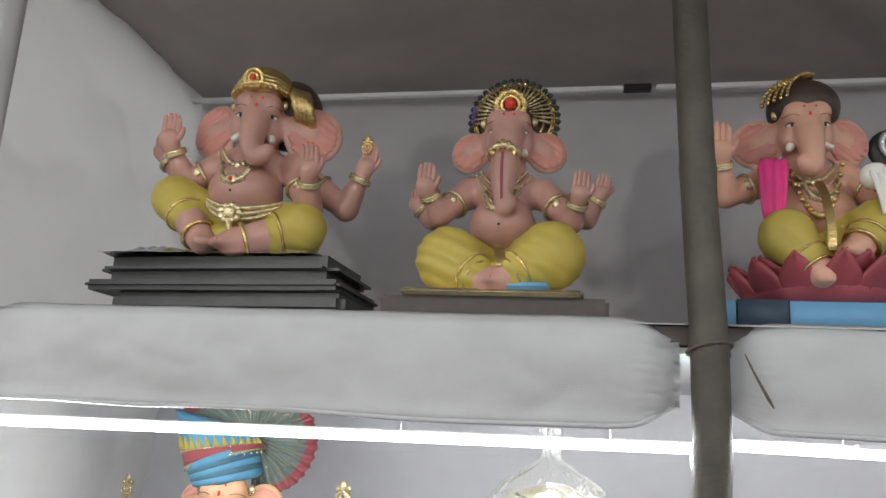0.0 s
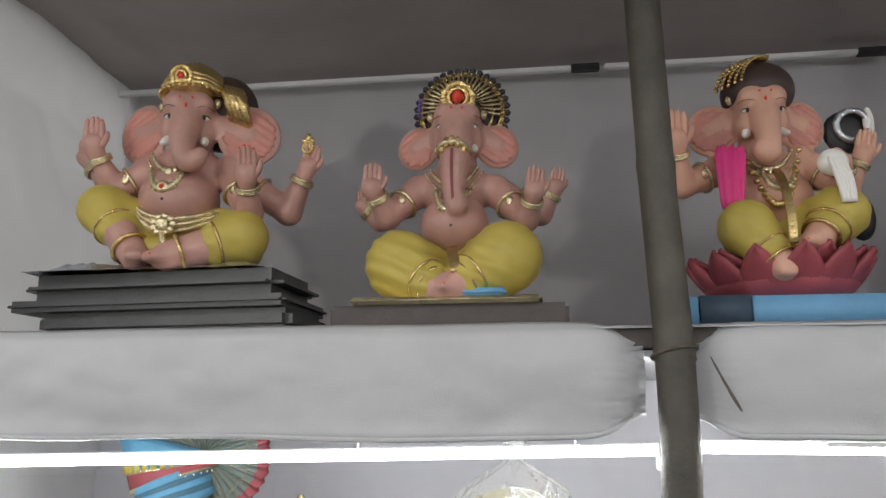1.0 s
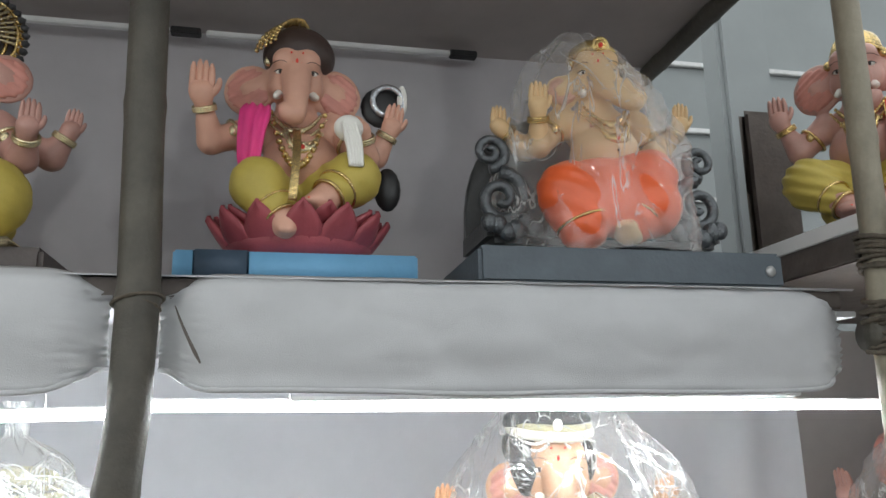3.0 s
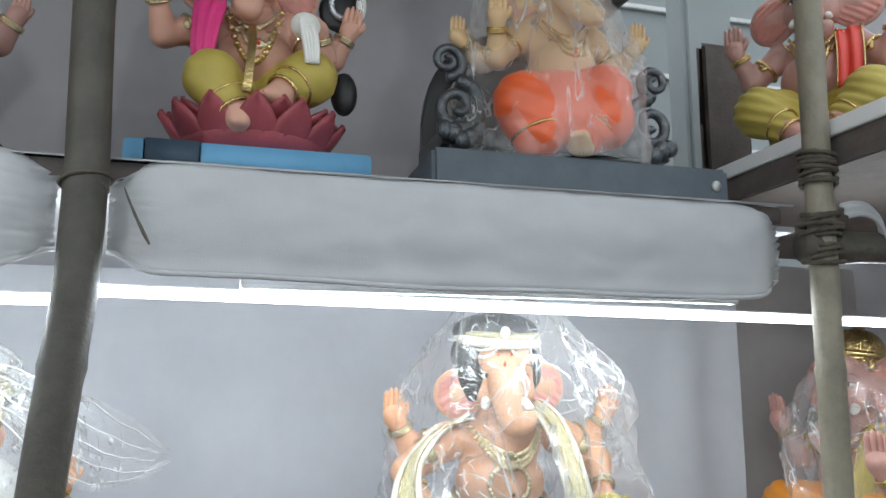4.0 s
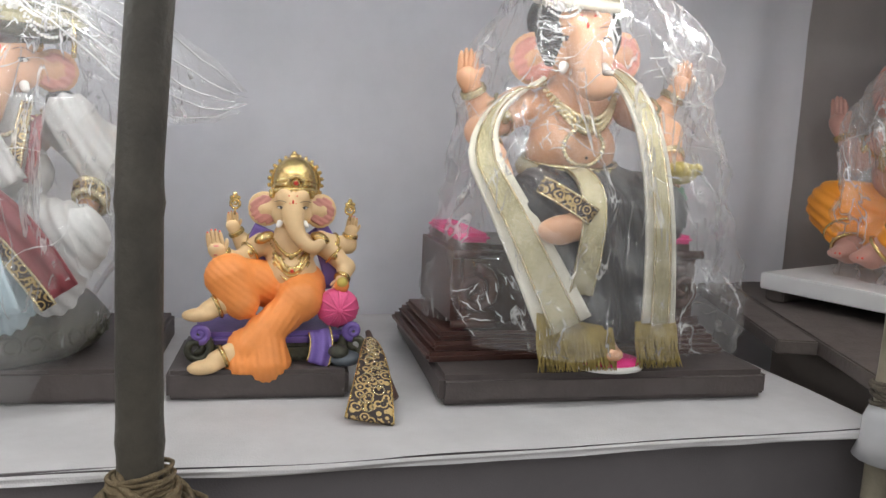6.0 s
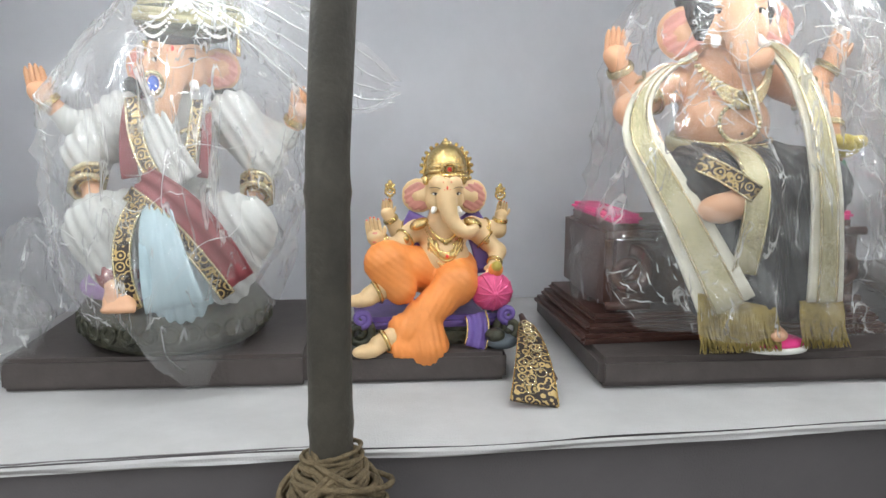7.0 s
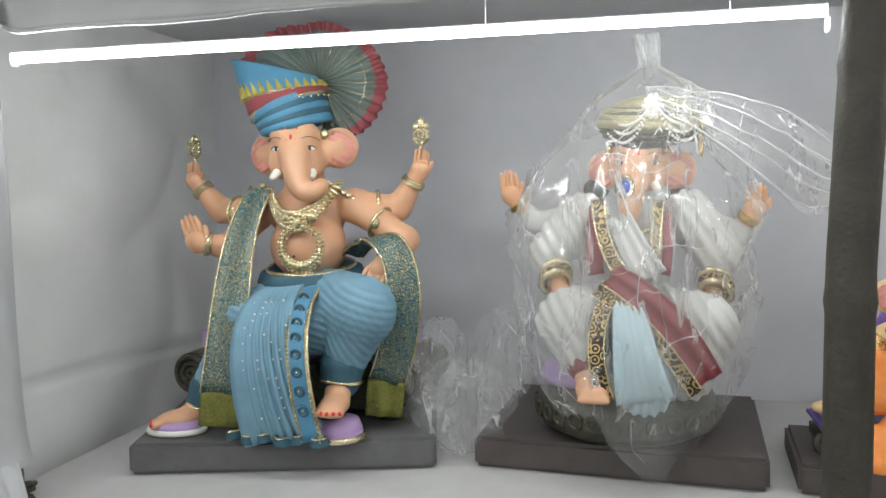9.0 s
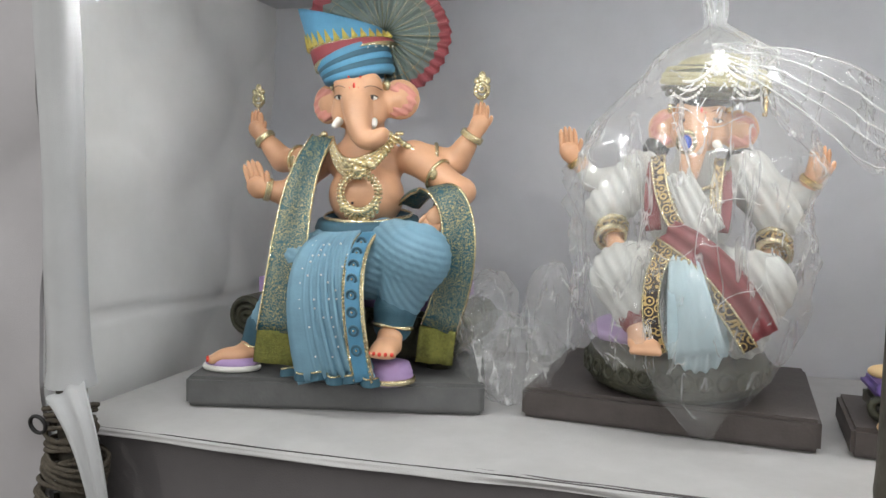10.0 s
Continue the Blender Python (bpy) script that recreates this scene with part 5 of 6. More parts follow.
# dhoti: two bent legs and the hanging pleats
fanr = ((0.35, 0, 0.95), 0.016, 0.0016)
c.cap("blue_cloth", (.060, -.040, .345), (.188, -.160, .345), .080, .076, fanr)
c.cap("blue_cloth", (.186, -.160, .335), (.138, -.160, .212), .070, .043, ((0.9, 0, 0.5), 0.016, 0.0016))
c.cap("blue_cloth", (-.030, -.040, .345), (-.095, -.150, .322), .072, .056, fanr)
c.cap("blue_cloth", (-.095, -.150, .318), (-.196, -.165, .150), .056, .038, ((1.0, 0, 0.4), 0.016, 0.0014))
c.cap("teal", (.141, -.165, .222), (.137, -.168, .192), .050, .044)
c.cap("teal", (-.192, -.165, .160), (-.206, -.168, .122), .041, .037)
for at_, r_ in (((.137, -.168, .190), .046), ((-.207, -.168, .118), .038)):
    b.ring("gold_pale", at_, r_, .004, (0.1, 0.1, 1), 30, 6, 1.0, 26, 0.4)
c.ell("blue_cloth", (.015, -.05, .325), (.120, .11, .062))
c.ell("blue_cloth", (.075, -.14, .305), (.080, .060, .066), None, fanr)
b.ring("teal", (.012, -.016, .402), .104, .026, (0, -0.12, 1), 44, 8, 1.0)
b.ring("gold_pale", (.012, -.018, .428), .106, .0045, (0, -0.12, 1), 44, 6, 1.0, 40, 0.3)
b.ring("gold_pale", (.012, -.020, .376), .115, .0045, (0, -0.12, 1), 44, 6, 1.0, 40, 0.3)
APRON = bezier((-.006, -.128, .392), (-.022, -.262, .370), (.004, -.300, .240), (.046, -.272, .088), 20)
b.strip("blue_cloth", APRON, [.098 + .080 * (i / 20) ** 0.9 for i in range(21)], .007, (1, 0.1, 0.12), .0, 1)
for k in range(9):
    u = k / 8 - 0.5
    line = [(p[0] + u * (.092 + .076 * (i / 20) ** 0.9), p[1] - .004 + .02 * u * u, p[2] + u * .012) for i, p in enumerate(APRON)]
    b.tube_path("blue_cloth", line, [.0035 + .0035 * i / 20 for i in range(21)], 7)
rnd = random.Random(44)
for k in range(44):
    i, u = rnd.randint(3, 19), rnd.choice((-3, -2, -1, 0, 1, 2, 3)) / 8 + .0625
    p = APRON[i]
    b.ball("white", (p[0] + u * (.092 + .076 * (i / 20) ** 0.9), p[1] - .008 + .02 * u * u, p[2] + u * .012), .0024, 6, 4)
BORDER = bezier((.062, -.118, .395), (.072, -.285, .360), (.086, -.300, .240), (.112, -.278, .086), 20)
b.strip("gold_pale", [(p[0], p[1] + .002, p[2]) for p in BORDER], .048, .005, (1, 0.1, 0.05), 0, 1)
b.strip("blue_deep", [(p[0], p[1] - .002, p[2]) for p in BORDER], .032, .006, (1, 0.1, 0.05), 0, 1)
for k in range(8):
    p = BORDER[3 + 2 * k]
    b.ring("teal", (p[0], p[1] - .006, p[2]), .010, .0032, (0, 1, 0.1), 16, 6)
    b.ball("gold_pale", (p[0], p[1] - .007, p[2]), .003, 6, 4)
for q in (-1, 1):
    for i in range(1, 41):
        p = Vector(BORDER[i // 2]).lerp(Vector(BORDER[min(20, (i + 1) // 2)]), 0.5)
        b.ball("gold_pale", (p.x + q * .021, p.y - .005, p.z), .0030, 6, 4)
HEM = [(-.085 + .225 * i / 40, -.268 - .010 * math.sin(i * 0.9) - .012 * math.sin(math.pi * i / 40), .085 + .004 * math.sin(i * 0.45)) for i in range(41)]
b.strip("teal", HEM, .020, .010, (0, 0.15, 1))
b.tube_path("gold_pale", [(p[0], p[1] - .005, p[2] + .009) for p in HEM], .0025, 6)
# feet
c.cap("skin_peach", (-.206, -.168, .125), (-.218, -.190, .106), .030, .026)
c.ell("skin_peach", (-.236, -.218, .100), (.046, .032, .020), (0, 0, 28))
c.cap("skin_peach", (.137, -.168, .195), (.140, -.195, .168), .032, .028)
c.ell("skin_peach", (.146, -.228, .152), (.032, .046, .022), (0, 0, 8))
for k in range(5):
    u = k - 2
    c.cap("skin_peach", (-.252 + .004 * u, -.232 + .008 * u, .098), (-.281 + .008 * abs(u), -.246 + .012 * u, .094), .009, .007)
    b.ball("red", (-.287 + .008 * abs(u), -.249 + .012 * u, .097), .0048, 6, 5)
    c.cap("skin_peach", (.148 + .010 * u, -.255, .148), (.150 + .013 * u, -.278 + .003 * abs(u), .144), .009, .007)
    b.ball("red", (.150 + .013 * u, -.284 + .003 * abs(u), .147), .0048, 6, 5)
# stoles
b.strip("teal_brocade", bezier((-.098, -.045, .612), (-.138, -.125, .510), (-.098, -.205, .370), (-.108, -.245, .168), 24), [.058 + .040 * i / 24 for i in range(25)], .009, (0.95, 0.2, 0.18), .003, 1, "gold_pale")
b.strip("olive", bezier((-.111, -.246, .172), (-.111, -.249, .14), (-.112, -.252, .098), None, 6), [.094, .096, .098, .10, .102, .104, .106], .010, (1, 0, 0.1), .004, 11)
b.strip("teal_brocade", bezier((.112, -.005, .455), (.235, -.120, .565), (.330, -.120, .440), (.228, -.120, .178), 24), [.052 + .030 * i / 24 for i in range(25)], .010, (0.95, 0.28, 0.15), .003, 1, "gold_pale")
b.strip("olive", bezier((.228, -.12, .18), (.224, -.122, .15), (.220, -.122, .100), None, 6), .084, .010, (0.95, 0.28, 0.1), .004, 10)
# turban: twisted wrap, leaning banded cone, pleated fan
for k in range(5):
    b.ring("teal" if k % 2 else "blue_deep", (-.022 - .004 * k, -.004, .768 + .011 * k), .076 + .001 * k, .0135, (-0.20 - 0.05 * k, -0.10, 1), 44, 8)


def cone_part(v0, v1, m, swell=0.0, n=4):
    """A stretch of the leaning cone, from v0 at its brim to v1 towards its top."""
    rows = []
    for i in range(n + 1):
        v = v0 + (v1 - v0) * i / n
        lft = Vector((-.132, 0, .776)).lerp(Vector((-.186, 0, .930)), v)
        rgt = Vector((.068, 0, .842)).lerp(Vector((.030, 0, .880)), v)
        mid_, half = (lft + rgt) / 2, (rgt - lft) / 2 * (1 + swell)
        deep = (.088 - .020 * v) * (1 + swell)
        rows.append([tuple(mid_ + half * math.cos(a) + Vector((0, deep * math.sin(a), 0))) for a in [2 * math.pi * j / 48 for j in range(48)]])
    b.grid(np.array(rows), m, True, True)


cone_part(-.02, .05, "gold_pale", .025)
cone_part(.05, .28, "maroon", .015)
cone_part(.28, .32, "gold_pale", .02)
cone_part(.32, 1.0, "blue_deep", 0, 8)
for k in range(15):
    a = -math.pi * (0.03 + 0.94 * k / 14)
    lft, rgt = Vector((-.149, 0, .825)), Vector((.056, 0, .854))
    up_ = Vector((-.045, 0, .11)).lerp(Vector((-.02, 0, .05)), (math.cos(a) + 1) / 2)
    o = (lft + rgt) / 2 + (rgt - lft) / 2 * math.cos(a) * 1.01 + Vector((0, .083 * math.sin(a), 0))
    b.tube_path("yellow", [tuple(o), tuple(o + up_ * 0.10), tuple(o + up_ * 0.32)], [.0085, .006, .001], 6)
    b.ball("white", tuple(o - up_ * 0.42), .0022, 6, 4)
fc = Vector((.030, .020, .866))


def fan_radius(a):
    return float(np.interp(a / math.pi, (-0.50, -0.25, 0.0, 0.30, 0.60, 0.92), (.125, .142, .150, .132, .135, .205)))


rows = []
for i in range(9):
    t = i / 8
    row = []
    for j in range(113):
        a = math.pi * (-0.50 + 1.42 * j / 112)
        rr = .010 + (fan_radius(a) - .010) * t
        row.append((fc.x + math.cos(a) * rr, fc.y + .011 * t * math.sin(j * math.pi / 2.0) + .012 * t, fc.z + math.sin(a) * rr))
    rows.append(row)
b.grid(np.array(rows), "fan")
b.grid(np.array([[(x, y + .012, z) for x, y, z in r][::-1] for r in rows]), "fan")
for dy, flip in ((-.003, 1), (.015, -1)):
    b.grid(np.array([[(fc.x + (x - fc.x) * f, y + dy, fc.z + (z - fc.z) * f) for x, y, z in rows[-1][::flip]] for f in (0.94, 1.0, 1.10)]), "maroon")
for j in range(2, 112, 6):
    a = math.pi * (-0.50 + 1.42 * j / 112)
    rr = fan_radius(a) * 0.97
    b.tube_path("gold_pale", [(fc.x + math.cos(a) * .012, fc.y - .004, fc.z + math.sin(a) * .012), (fc.x + math.cos(a) * rr, fc.y - .004, fc.z + math.sin(a) * rr)], .0011, 5)
b.tube_path("gold_pale", [(fc.x + math.cos(a) * fan_radius(a) * .80, fc.y - .003, fc.z + math.sin(a) * fan_radius(a) * .80) for a in [math.pi * (-0.50 + 1.42 * j / 60) for j in range(61)]], .0010, 5)
flame_emblem(b, (-.318, .03, .715), .056, "gold_pale")
flame_emblem(b, (.276, .04, .732), .062, "gold_pale")
finish(c, b, (-.83, 1.96, Z2), "peach elephant-headed statue in blue dhoti with fanned blue turban")
plinth((-1.13, 1.640, Z2), (-.46, 2.22, Z2 + .068), "plinth_grey", "grey slab under the turbaned statue", 14.5, seed=7)
Z4 = Z2 + .068


def settee(name, at, w, d, h, cushion, frame_m, label, rz=0.0, roll=.05):
    e = root(name, at, rz)
    b = Build()
    b.box(frame_m, (-w / 2, -d / 2, .02), (w / 2, d / 2, h * 0.62), .012)
    for k in range(int(w / .03)):
        b.ball(frame_m, (-w / 2 + .02 + .03 * k, -d / 2 - .002, h * 0.52), (.012, .008, .016), 8, 6)
    b.object("frame", e, auto=True)
    b = Build()
    b.box(cushion, (-w / 2 + .01, -d / 2 + .005, h * 0.62), (w / 2 - .01, d / 2, h), .022)
    b.object("cushion", e, auto=True, label="padded cushion")
    for q in (-1, 1):
        b = Build()
        b.tube_path(frame_m, [(q * w / 2, -d / 2 - .01, h * 0.45), (q * w / 2, d / 2, h * 0.45)], roll, 20)
        for rr in (.8, .5, .2):
            b.ring(frame_m, (q * w / 2, -d / 2 - .014, h * 0.45), roll * rr, roll * .13, (0, 1, 0), 22, 6)
        b.object("scroll_arm", e, auto=True)
        b = Build()
        b.tube_path(frame_m, [(q * w * .42, -d / 2 + .03, 0), (q * w * .42, -d / 2 + .03, .03)], [.03, .022], 12)
        b.object("foot", e)
    return tagged(e, label, "settee")


settee("settee", (-.855, 2.03, Z4), .54, .24, .215, "lilac", "bronze_green", "dark green carved settee with lilac cushion", 0, .052)


def foot_cushion(at, rx, ry, m, trim_m, label, rz=0.0):
    e = root("foot_cushion", at, rz)
    b = Build()
    b.ball(m, (0, 0, .017), (rx, ry, .018), 26, 10)
    b.object("pad", e)
    b = Build()
    b.ring(trim_m, (0, 0, .008), rx, .007, (0, 0, 1), 40, 7, ry / rx, 40, 0.35)
    b.object("trim", e, label="corded trim")
    return tagged(e, label, "cushion", "foot cushions")


foot_cushion((-1.070, 1.738, Z4), .062, .042, "lilac", "white", "small lilac foot cushion with pearl trim on the slab", 10)
e = foot_cushion((-.690, 1.762, Z4), .055, .050, "lilac", "gold_pale", "raised lilac foot cushion with gold trim on the slab", 0)
b = Build()
b.tube_path("lilac", [(0, 0, .0), (0, 0, .025), (0, 0, .044)], [.050, .053, .046], 22)
b.object("bolster", e)

# -- lower shelf: wrapped figure in white dress --
S = 0.060
J = dict(head=(.022, .644), earL=(-.044, .640), earR=(.106, .636), tip=(.006, .532), chest=(.012, .510), belly=(.013, .430), shL=(-.092, .535), shR=(.128, .538), haL=(-.260, .588), belL=(-.205, .522), haR=(.267, .548), belR=(.235, .492), elL=(-.172, .452), fhL=(-.135, .378), elR=(.194, .452), fhR=(.170, .350))
c, b = figure(J, S, "skin_peach", "ear_pink", "white_dress", dict(turn=3, bow=8, ear=0.74, top="white_dress", sleeve="white_dress", neck=False, armlet=False, bend=(.008, .59), bw=1.45, arms=[("shL", "belL", "haL", 0.5, 0.2, (-0.1, 0, 1), 1.15), ("shR", "belR", "haR", 0.5, 0.2, (0.1, 0, 1), 1.15), ("shL", "elL", "fhL", -0.4, -1.8, (0.3, -0.6, -0.7), 1.1), ("shR", "elR", "fhR", -0.4, -1.6, (-0.3, -0.6, -0.7), 1.1)]))
fold = ((0.8, 0, 0.5), 0.024, 0.003)
c.cap("white_dress", (-.095, .0, .535), (-.165, -.02, .460), .056, .050, fold)
c.cap("white_dress", (.130, .0, .538), (.190, -.02, .455), .056, .052, fold)
c.cap("white_dress", (-.02, -.03, .310), (-.110, -.130, .318), .086, .076, fold)
c.cap("white_dress", (-.110, -.130, .315), (-.085, -.165, .262), .072, .052, fold)
c.cap("maroon", (-.088, -.165, .262), (-.080, -.178, .245), .046, .042)
c.cap("skin_peach", (-.082, -.170, .250), (-.070, -.205, .212), .034, .028)
c.ell("skin_peach", (-.064, -.228, .200), (.034, .044, .022), (0, 0, 12))
for k in range(5):
    c.cap("skin_peach", (-.062 + .010 * (k - 2), -.252, .196), (-.060 + .013 * (k - 2), -.274, .190), .008, .006)
c.cap("white_dress", (.05, -.04, .310), (.150, -.130, .315), .082, .070, fold)
c.cap("white_dress", (.150, -.130, .312), (.120, -.160, .220), .064, .050, fold)
c.cap("sky_dress", (.02, -.110, .330), (.036, -.180, .200), .062, .060, ((1, 0, 0), 0.020, 0.004))
c.ell("sky_dress", (.05, -.12, .235), (.11, .08, .06), None, ((1, 0, 0), 0.020, 0.003))
# pleats, sash with its gold border, vest and crossing band
PLEAT = bezier((.000, -.185, .372), (.010, -.245, .340), (.020, -.262, .260), (.036, -.250, .188), 14)
b.strip("sky_dress", PLEAT, [.050 + .060 * i / 14 for i in range(15)], .008, (1, 0, 0.1), .0045, 5)
SASH = bezier((-.030, -.150, .420), (.045, -.215, .385), (.100, -.240, .325), (.158, -.232, .232), 20)
b.strip("maroon", SASH, [.050 + .018 * math.sin(math.pi * i / 20) for i in range(21)], .010, (0.72, 0, 0.70), .004, 2)
b.strip("gold_brocade", [(p[0] - .026, p[1] - .004, p[2] - .028) for p in SASH], .026, .010, (0.72, 0, 0.70), 0, 1, "gold_pale")
b.strip("gold_brocade", bezier((-.036, -.190, .372), (-.066, -.235, .320), (-.060, -.255, .250), (-.036, -.250, .185), 14), .030, .008, (1, 0, 0.1), 0, 1, "gold_pale")
b.strip("maroon", bezier((-.062, -.058, .560), (-.072, -.098, .490), (-.060, -.120, .420), None, 12), .032, .008)
b.strip("maroon", bezier((.082, -.062, .545), (.088, -.105, .480), (.078, -.125, .420), None, 12), .020, .008)
b.strip("gold_brocade", bezier((-.058, -.066, .575), (-.052, -.118, .480), (-.010, -.140, .425), None, 14), .026, .010, (0.9, 0, 0.4), 0, 1, "gold_pale")
b.strip("gold_brocade", bezier((.068, -.066, .570), (.060, -.110, .500), (.055, -.128, .430), None, 14), .018, .010, (1, 0, 0), 0, 1, "gold_pale")
b.strip("white_dress", bezier((-.015, -.098, .540), (.010, -.128, .480), (.050, -.150, .415), None, 12), [.05 + .02 * i / 12 for i in range(13)], .010, (1, 0, 0.2), .004, 3)
for k in range(3):
    beads(b, "gold_pale", (-.05, -.06, .555 - .008 * k), (.09, -.06, .555 - .008 * k), .05 + .022 * k, 22, .0045, .045)
for q, (ex, ez) in ((-1, (-.150, .408)), (1, (.180, .390))):
    for k in range(3):
        b.ring("gold_brocade" if k == 1 else "gold_pale", (ex, -.072 - .010 * k, ez + .012 - .010 * k), .031, .007, (0.3 * -q, -0.8, -0.6), 26, 7, 1.0, 18, 0.2)
b.ring("gold_pale", (-.002, -.142, .602), .017, .004, (0, 1, 0.3), 22, 6, 1.25)
b.ball("gem_blue", (-.002, -.142, .602), (.011, .006, .015), 12, 8)
for k in range(12):
    a = 2 * math.pi * k / 12
    b.ball("white", (-.002 + .014 * math.cos(a), -.147, .602 + .018 * math.sin(a)), .0026, 6, 4)
for q, (hx_, hz_) in ((-1, (-.066, .598)), (1, (.112, .578))):
    c.ell("black", (hx_, .012, hz_), (.030, .026, .026))
# broad beaded turban
c.ell("bronze_green", (.052, .0, .738), (.112, .100, .050), (0, 4, 0))
for k in range(5):
    b.ring("bronze_green" if k < 2 else "olive_brocade", (.052, .0, .712 + .012 * k), .085 + .022 * math.sin(math.pi * (k + 1) / 6), .010, (0.06, -0.1, 1), 44, 7, 0.9, 44, 0.3)
c.ell("olive_brocade", (.055, -.01, .772), (.085, .08, .026))
c.ell("black", (.03, -.035, .695), (.062, .055, .022))
b.ball("white", (.055, -.102, .765), (.015, .010, .020), 12, 8)
for k in range(10):
    a = 2 * math.pi * k / 10
    b.ball("white", (.055 + .017 * math.cos(a), -.104, .765 + .022 * math.sin(a)), .0055, 7, 5)
for q in (-1, 1):
    for k in range(3):
        beads(b, "white", (.055, -.108, .775), (.055 + q * (.085 + .012 * k), -.055 + .012 * k, .745), .030 + .018 * k, 20, .0030, .03)
b.tube_path("gold", bezier((.145, -.05, .735), (.155, -.06, .70), (.150, -.06, .66)), .005, 6)
finish(c, b, (-.08, 1.98, Z2), "white-dressed elephant-headed statue with a beaded turban, wrapped in polythene")
Z5 = Z2 + .065
plinth((-.405, 1.835, Z2), (.195, 2.33, Z2 + .065), "plinth_brown", "dark brown slab under the white-dressed statue", -4, seed=9)
e = root("round_seat", (-.085, 1.97, Z5))
b = Build()
b.tube_path("bronze_green", [(0, 0, 0), (0, 0, .02), (0, 0, .05), (0, 0, .085), (0, 0, .11)], [.15, .185, .20, .19, .17], 40)
drum = b.object("drum", e)
for k in range(30):
    a = 2 * math.pi * k / 30
    b = Build()
    b.ring("bronze_green", (.197 * math.cos(a), .197 * math.sin(a), .055), .015, .005, (math.cos(a), math.sin(a), 0), 12, 5)
    b.object("medallion", drum)
b = Build()
b.ball("lilac", (-.06, -.01, .125), (.13, .13, .04), 28, 12)
b.object("cushion", e, label="purple cushion")
tagged(e, "dark green carved round seat with a purple cushion", "seat")

# -- lower shelf: small figure in orange dhoti --
S = 0.042
J = dict(head=(.002, .378), earL=(-.053, .372), earR=(.064, .369), tip=(.036, .300), chest=(.000, .288), belly=(.001, .240), shL=(-.058, .298), shR=(.066, .300), haL=(-.150, .290), elL=(-.108, .264), bhL=(-.119, .332), belL=(-.095, .292), bhR=(.134, .325), elR=(.128, .292), felR=(.122, .248), fhR=(.104, .218))
c, b = figure(J, S, "skin_cream", "ear_pink", "orange", dict(step=0.0034, ear=0.90, bend=(.006, .33), curl=0.9, palm="palm", arms=[("shL", "elL", "haL", -0.6, -1.2, (-0.15, 0, 1), 1.3), ("shL", "belL", "bhL", 0.6, 0.4, (0, 0, 1), 0.95), ("shR", "elR", "bhR", 0.5, 0.4, (0.1, 0, 1), 0.95), ("shR", "felR", "fhR", -0.2, -1.1, (-0.4, -0.3, -0.6), 0.9)]))
r6 = ((0.6, 0, 0.75), 0.012, 0.0006)
c.move = b.move = (0, .016, .020)
c.cap("orange", (-.02, -.01, .185), (-.118, -.06, .208), .052, .047, r6)
c.cap("orange", (-.125, -.07, .215), (-.10, -.085, .165), .050, .036, r6)
c.cap("skin_cream", (-.125, -.08, .17), (-.165, -.09, .150), .024, .02)
c.ell("skin_cream", (-.185, -.10, .143), (.032, .02, .014))
c.cap("orange", (.025, -.01, .185), (.020, -.085, .170), .055, .046, r6)
c.cap("orange", (.020, -.085, .170), (-.085, -.115, .080), .041, .034, ((0.8, 0, -0.5), 0.012, 0.0009))
c.cap("orange", (-.055, -.105, .10), (-.050, -.115, .045), .040, .050, ((1, 0, 0.15), 0.013, 0.0011))
c.cap("orange", (-.095, -.105, .08), (-.095, -.115, .045), .034, .038, ((1, 0, 0.15), 0.013, 0.0011))
c.cap("skin_cream", (-.10, -.115, .075), (-.150, -.125, .055), .024, .019)
c.ell("skin_cream", (-.172, -.14, .046), (.034, .020, .015), (0, 0, 20))
b.ring("gold", (-.135, -.122, .062), .022, .005, (1, 0.2, 0.4), 18, 6)
b.ring("gold", (-.148, -.085, .157), .022, .005, (1, 0.2, 0.4), 18, 6)
c.move = b.move = (0, 0, 0)
b.strip("purple", bezier((-.05, .0, .33), (-.075, .01, .28), (-.085, .0, .22)), .05, .012)
b.strip("purple", bezier((.055, .02, .33), (.095, .01, .28), (.10, .0, .20)), .05, .012)
for q in (-1, 1):
    b.ball("gold", (.003 + q * .058, -.035, .315), (.022, .018, .012), 10, 7, (0, q * 25, 0))
for k in range(3):
    b.tube_path("gold", bezier((-.035, -.04, .285 - .010 * k), (0, -.080, .215 - .014 * k), (.037, -.04, .285 - .010 * k), None, 14), .0045, 6)
b.ball("orange", (.104, -.075, .220), .016, 12, 8)
b.ball("yellow", (.104, -.082, .228), .012, 12, 8)
crown_dome(b, c, (.008, .0, .410), .046, .070, 0.0)
halo(b, (.012, .022, .428), .056, "gold", "gold", 16, 0)
flame_emblem(b, (-.114, .0, .382), .034)
flame_emblem(b, (.128, .0, .372), .034)
finish(c, b, (.49, 1.92, Z2), "small cream elephant-headed statue in orange dhoti with gold crown")
Z6 = Z2 + .058
plinth((.245, 1.795, Z2), (.605, 2.08, Z2 + .058), "plinth_brown", "dark brown slab under the small orange statue", -4, seed=11)
e = root("carved_throne", (.462, 1.925, Z6))
b = Build()
b.box("purple", (-.165, -.09, .040), (.165, .09, .066), .010)
b.object("seat", e, auto=True)
b = Build()
b.box("bronze_green", (-.160, -.085, .0), (.160, .085, .042), .010)
b.object("base", e, auto=True)
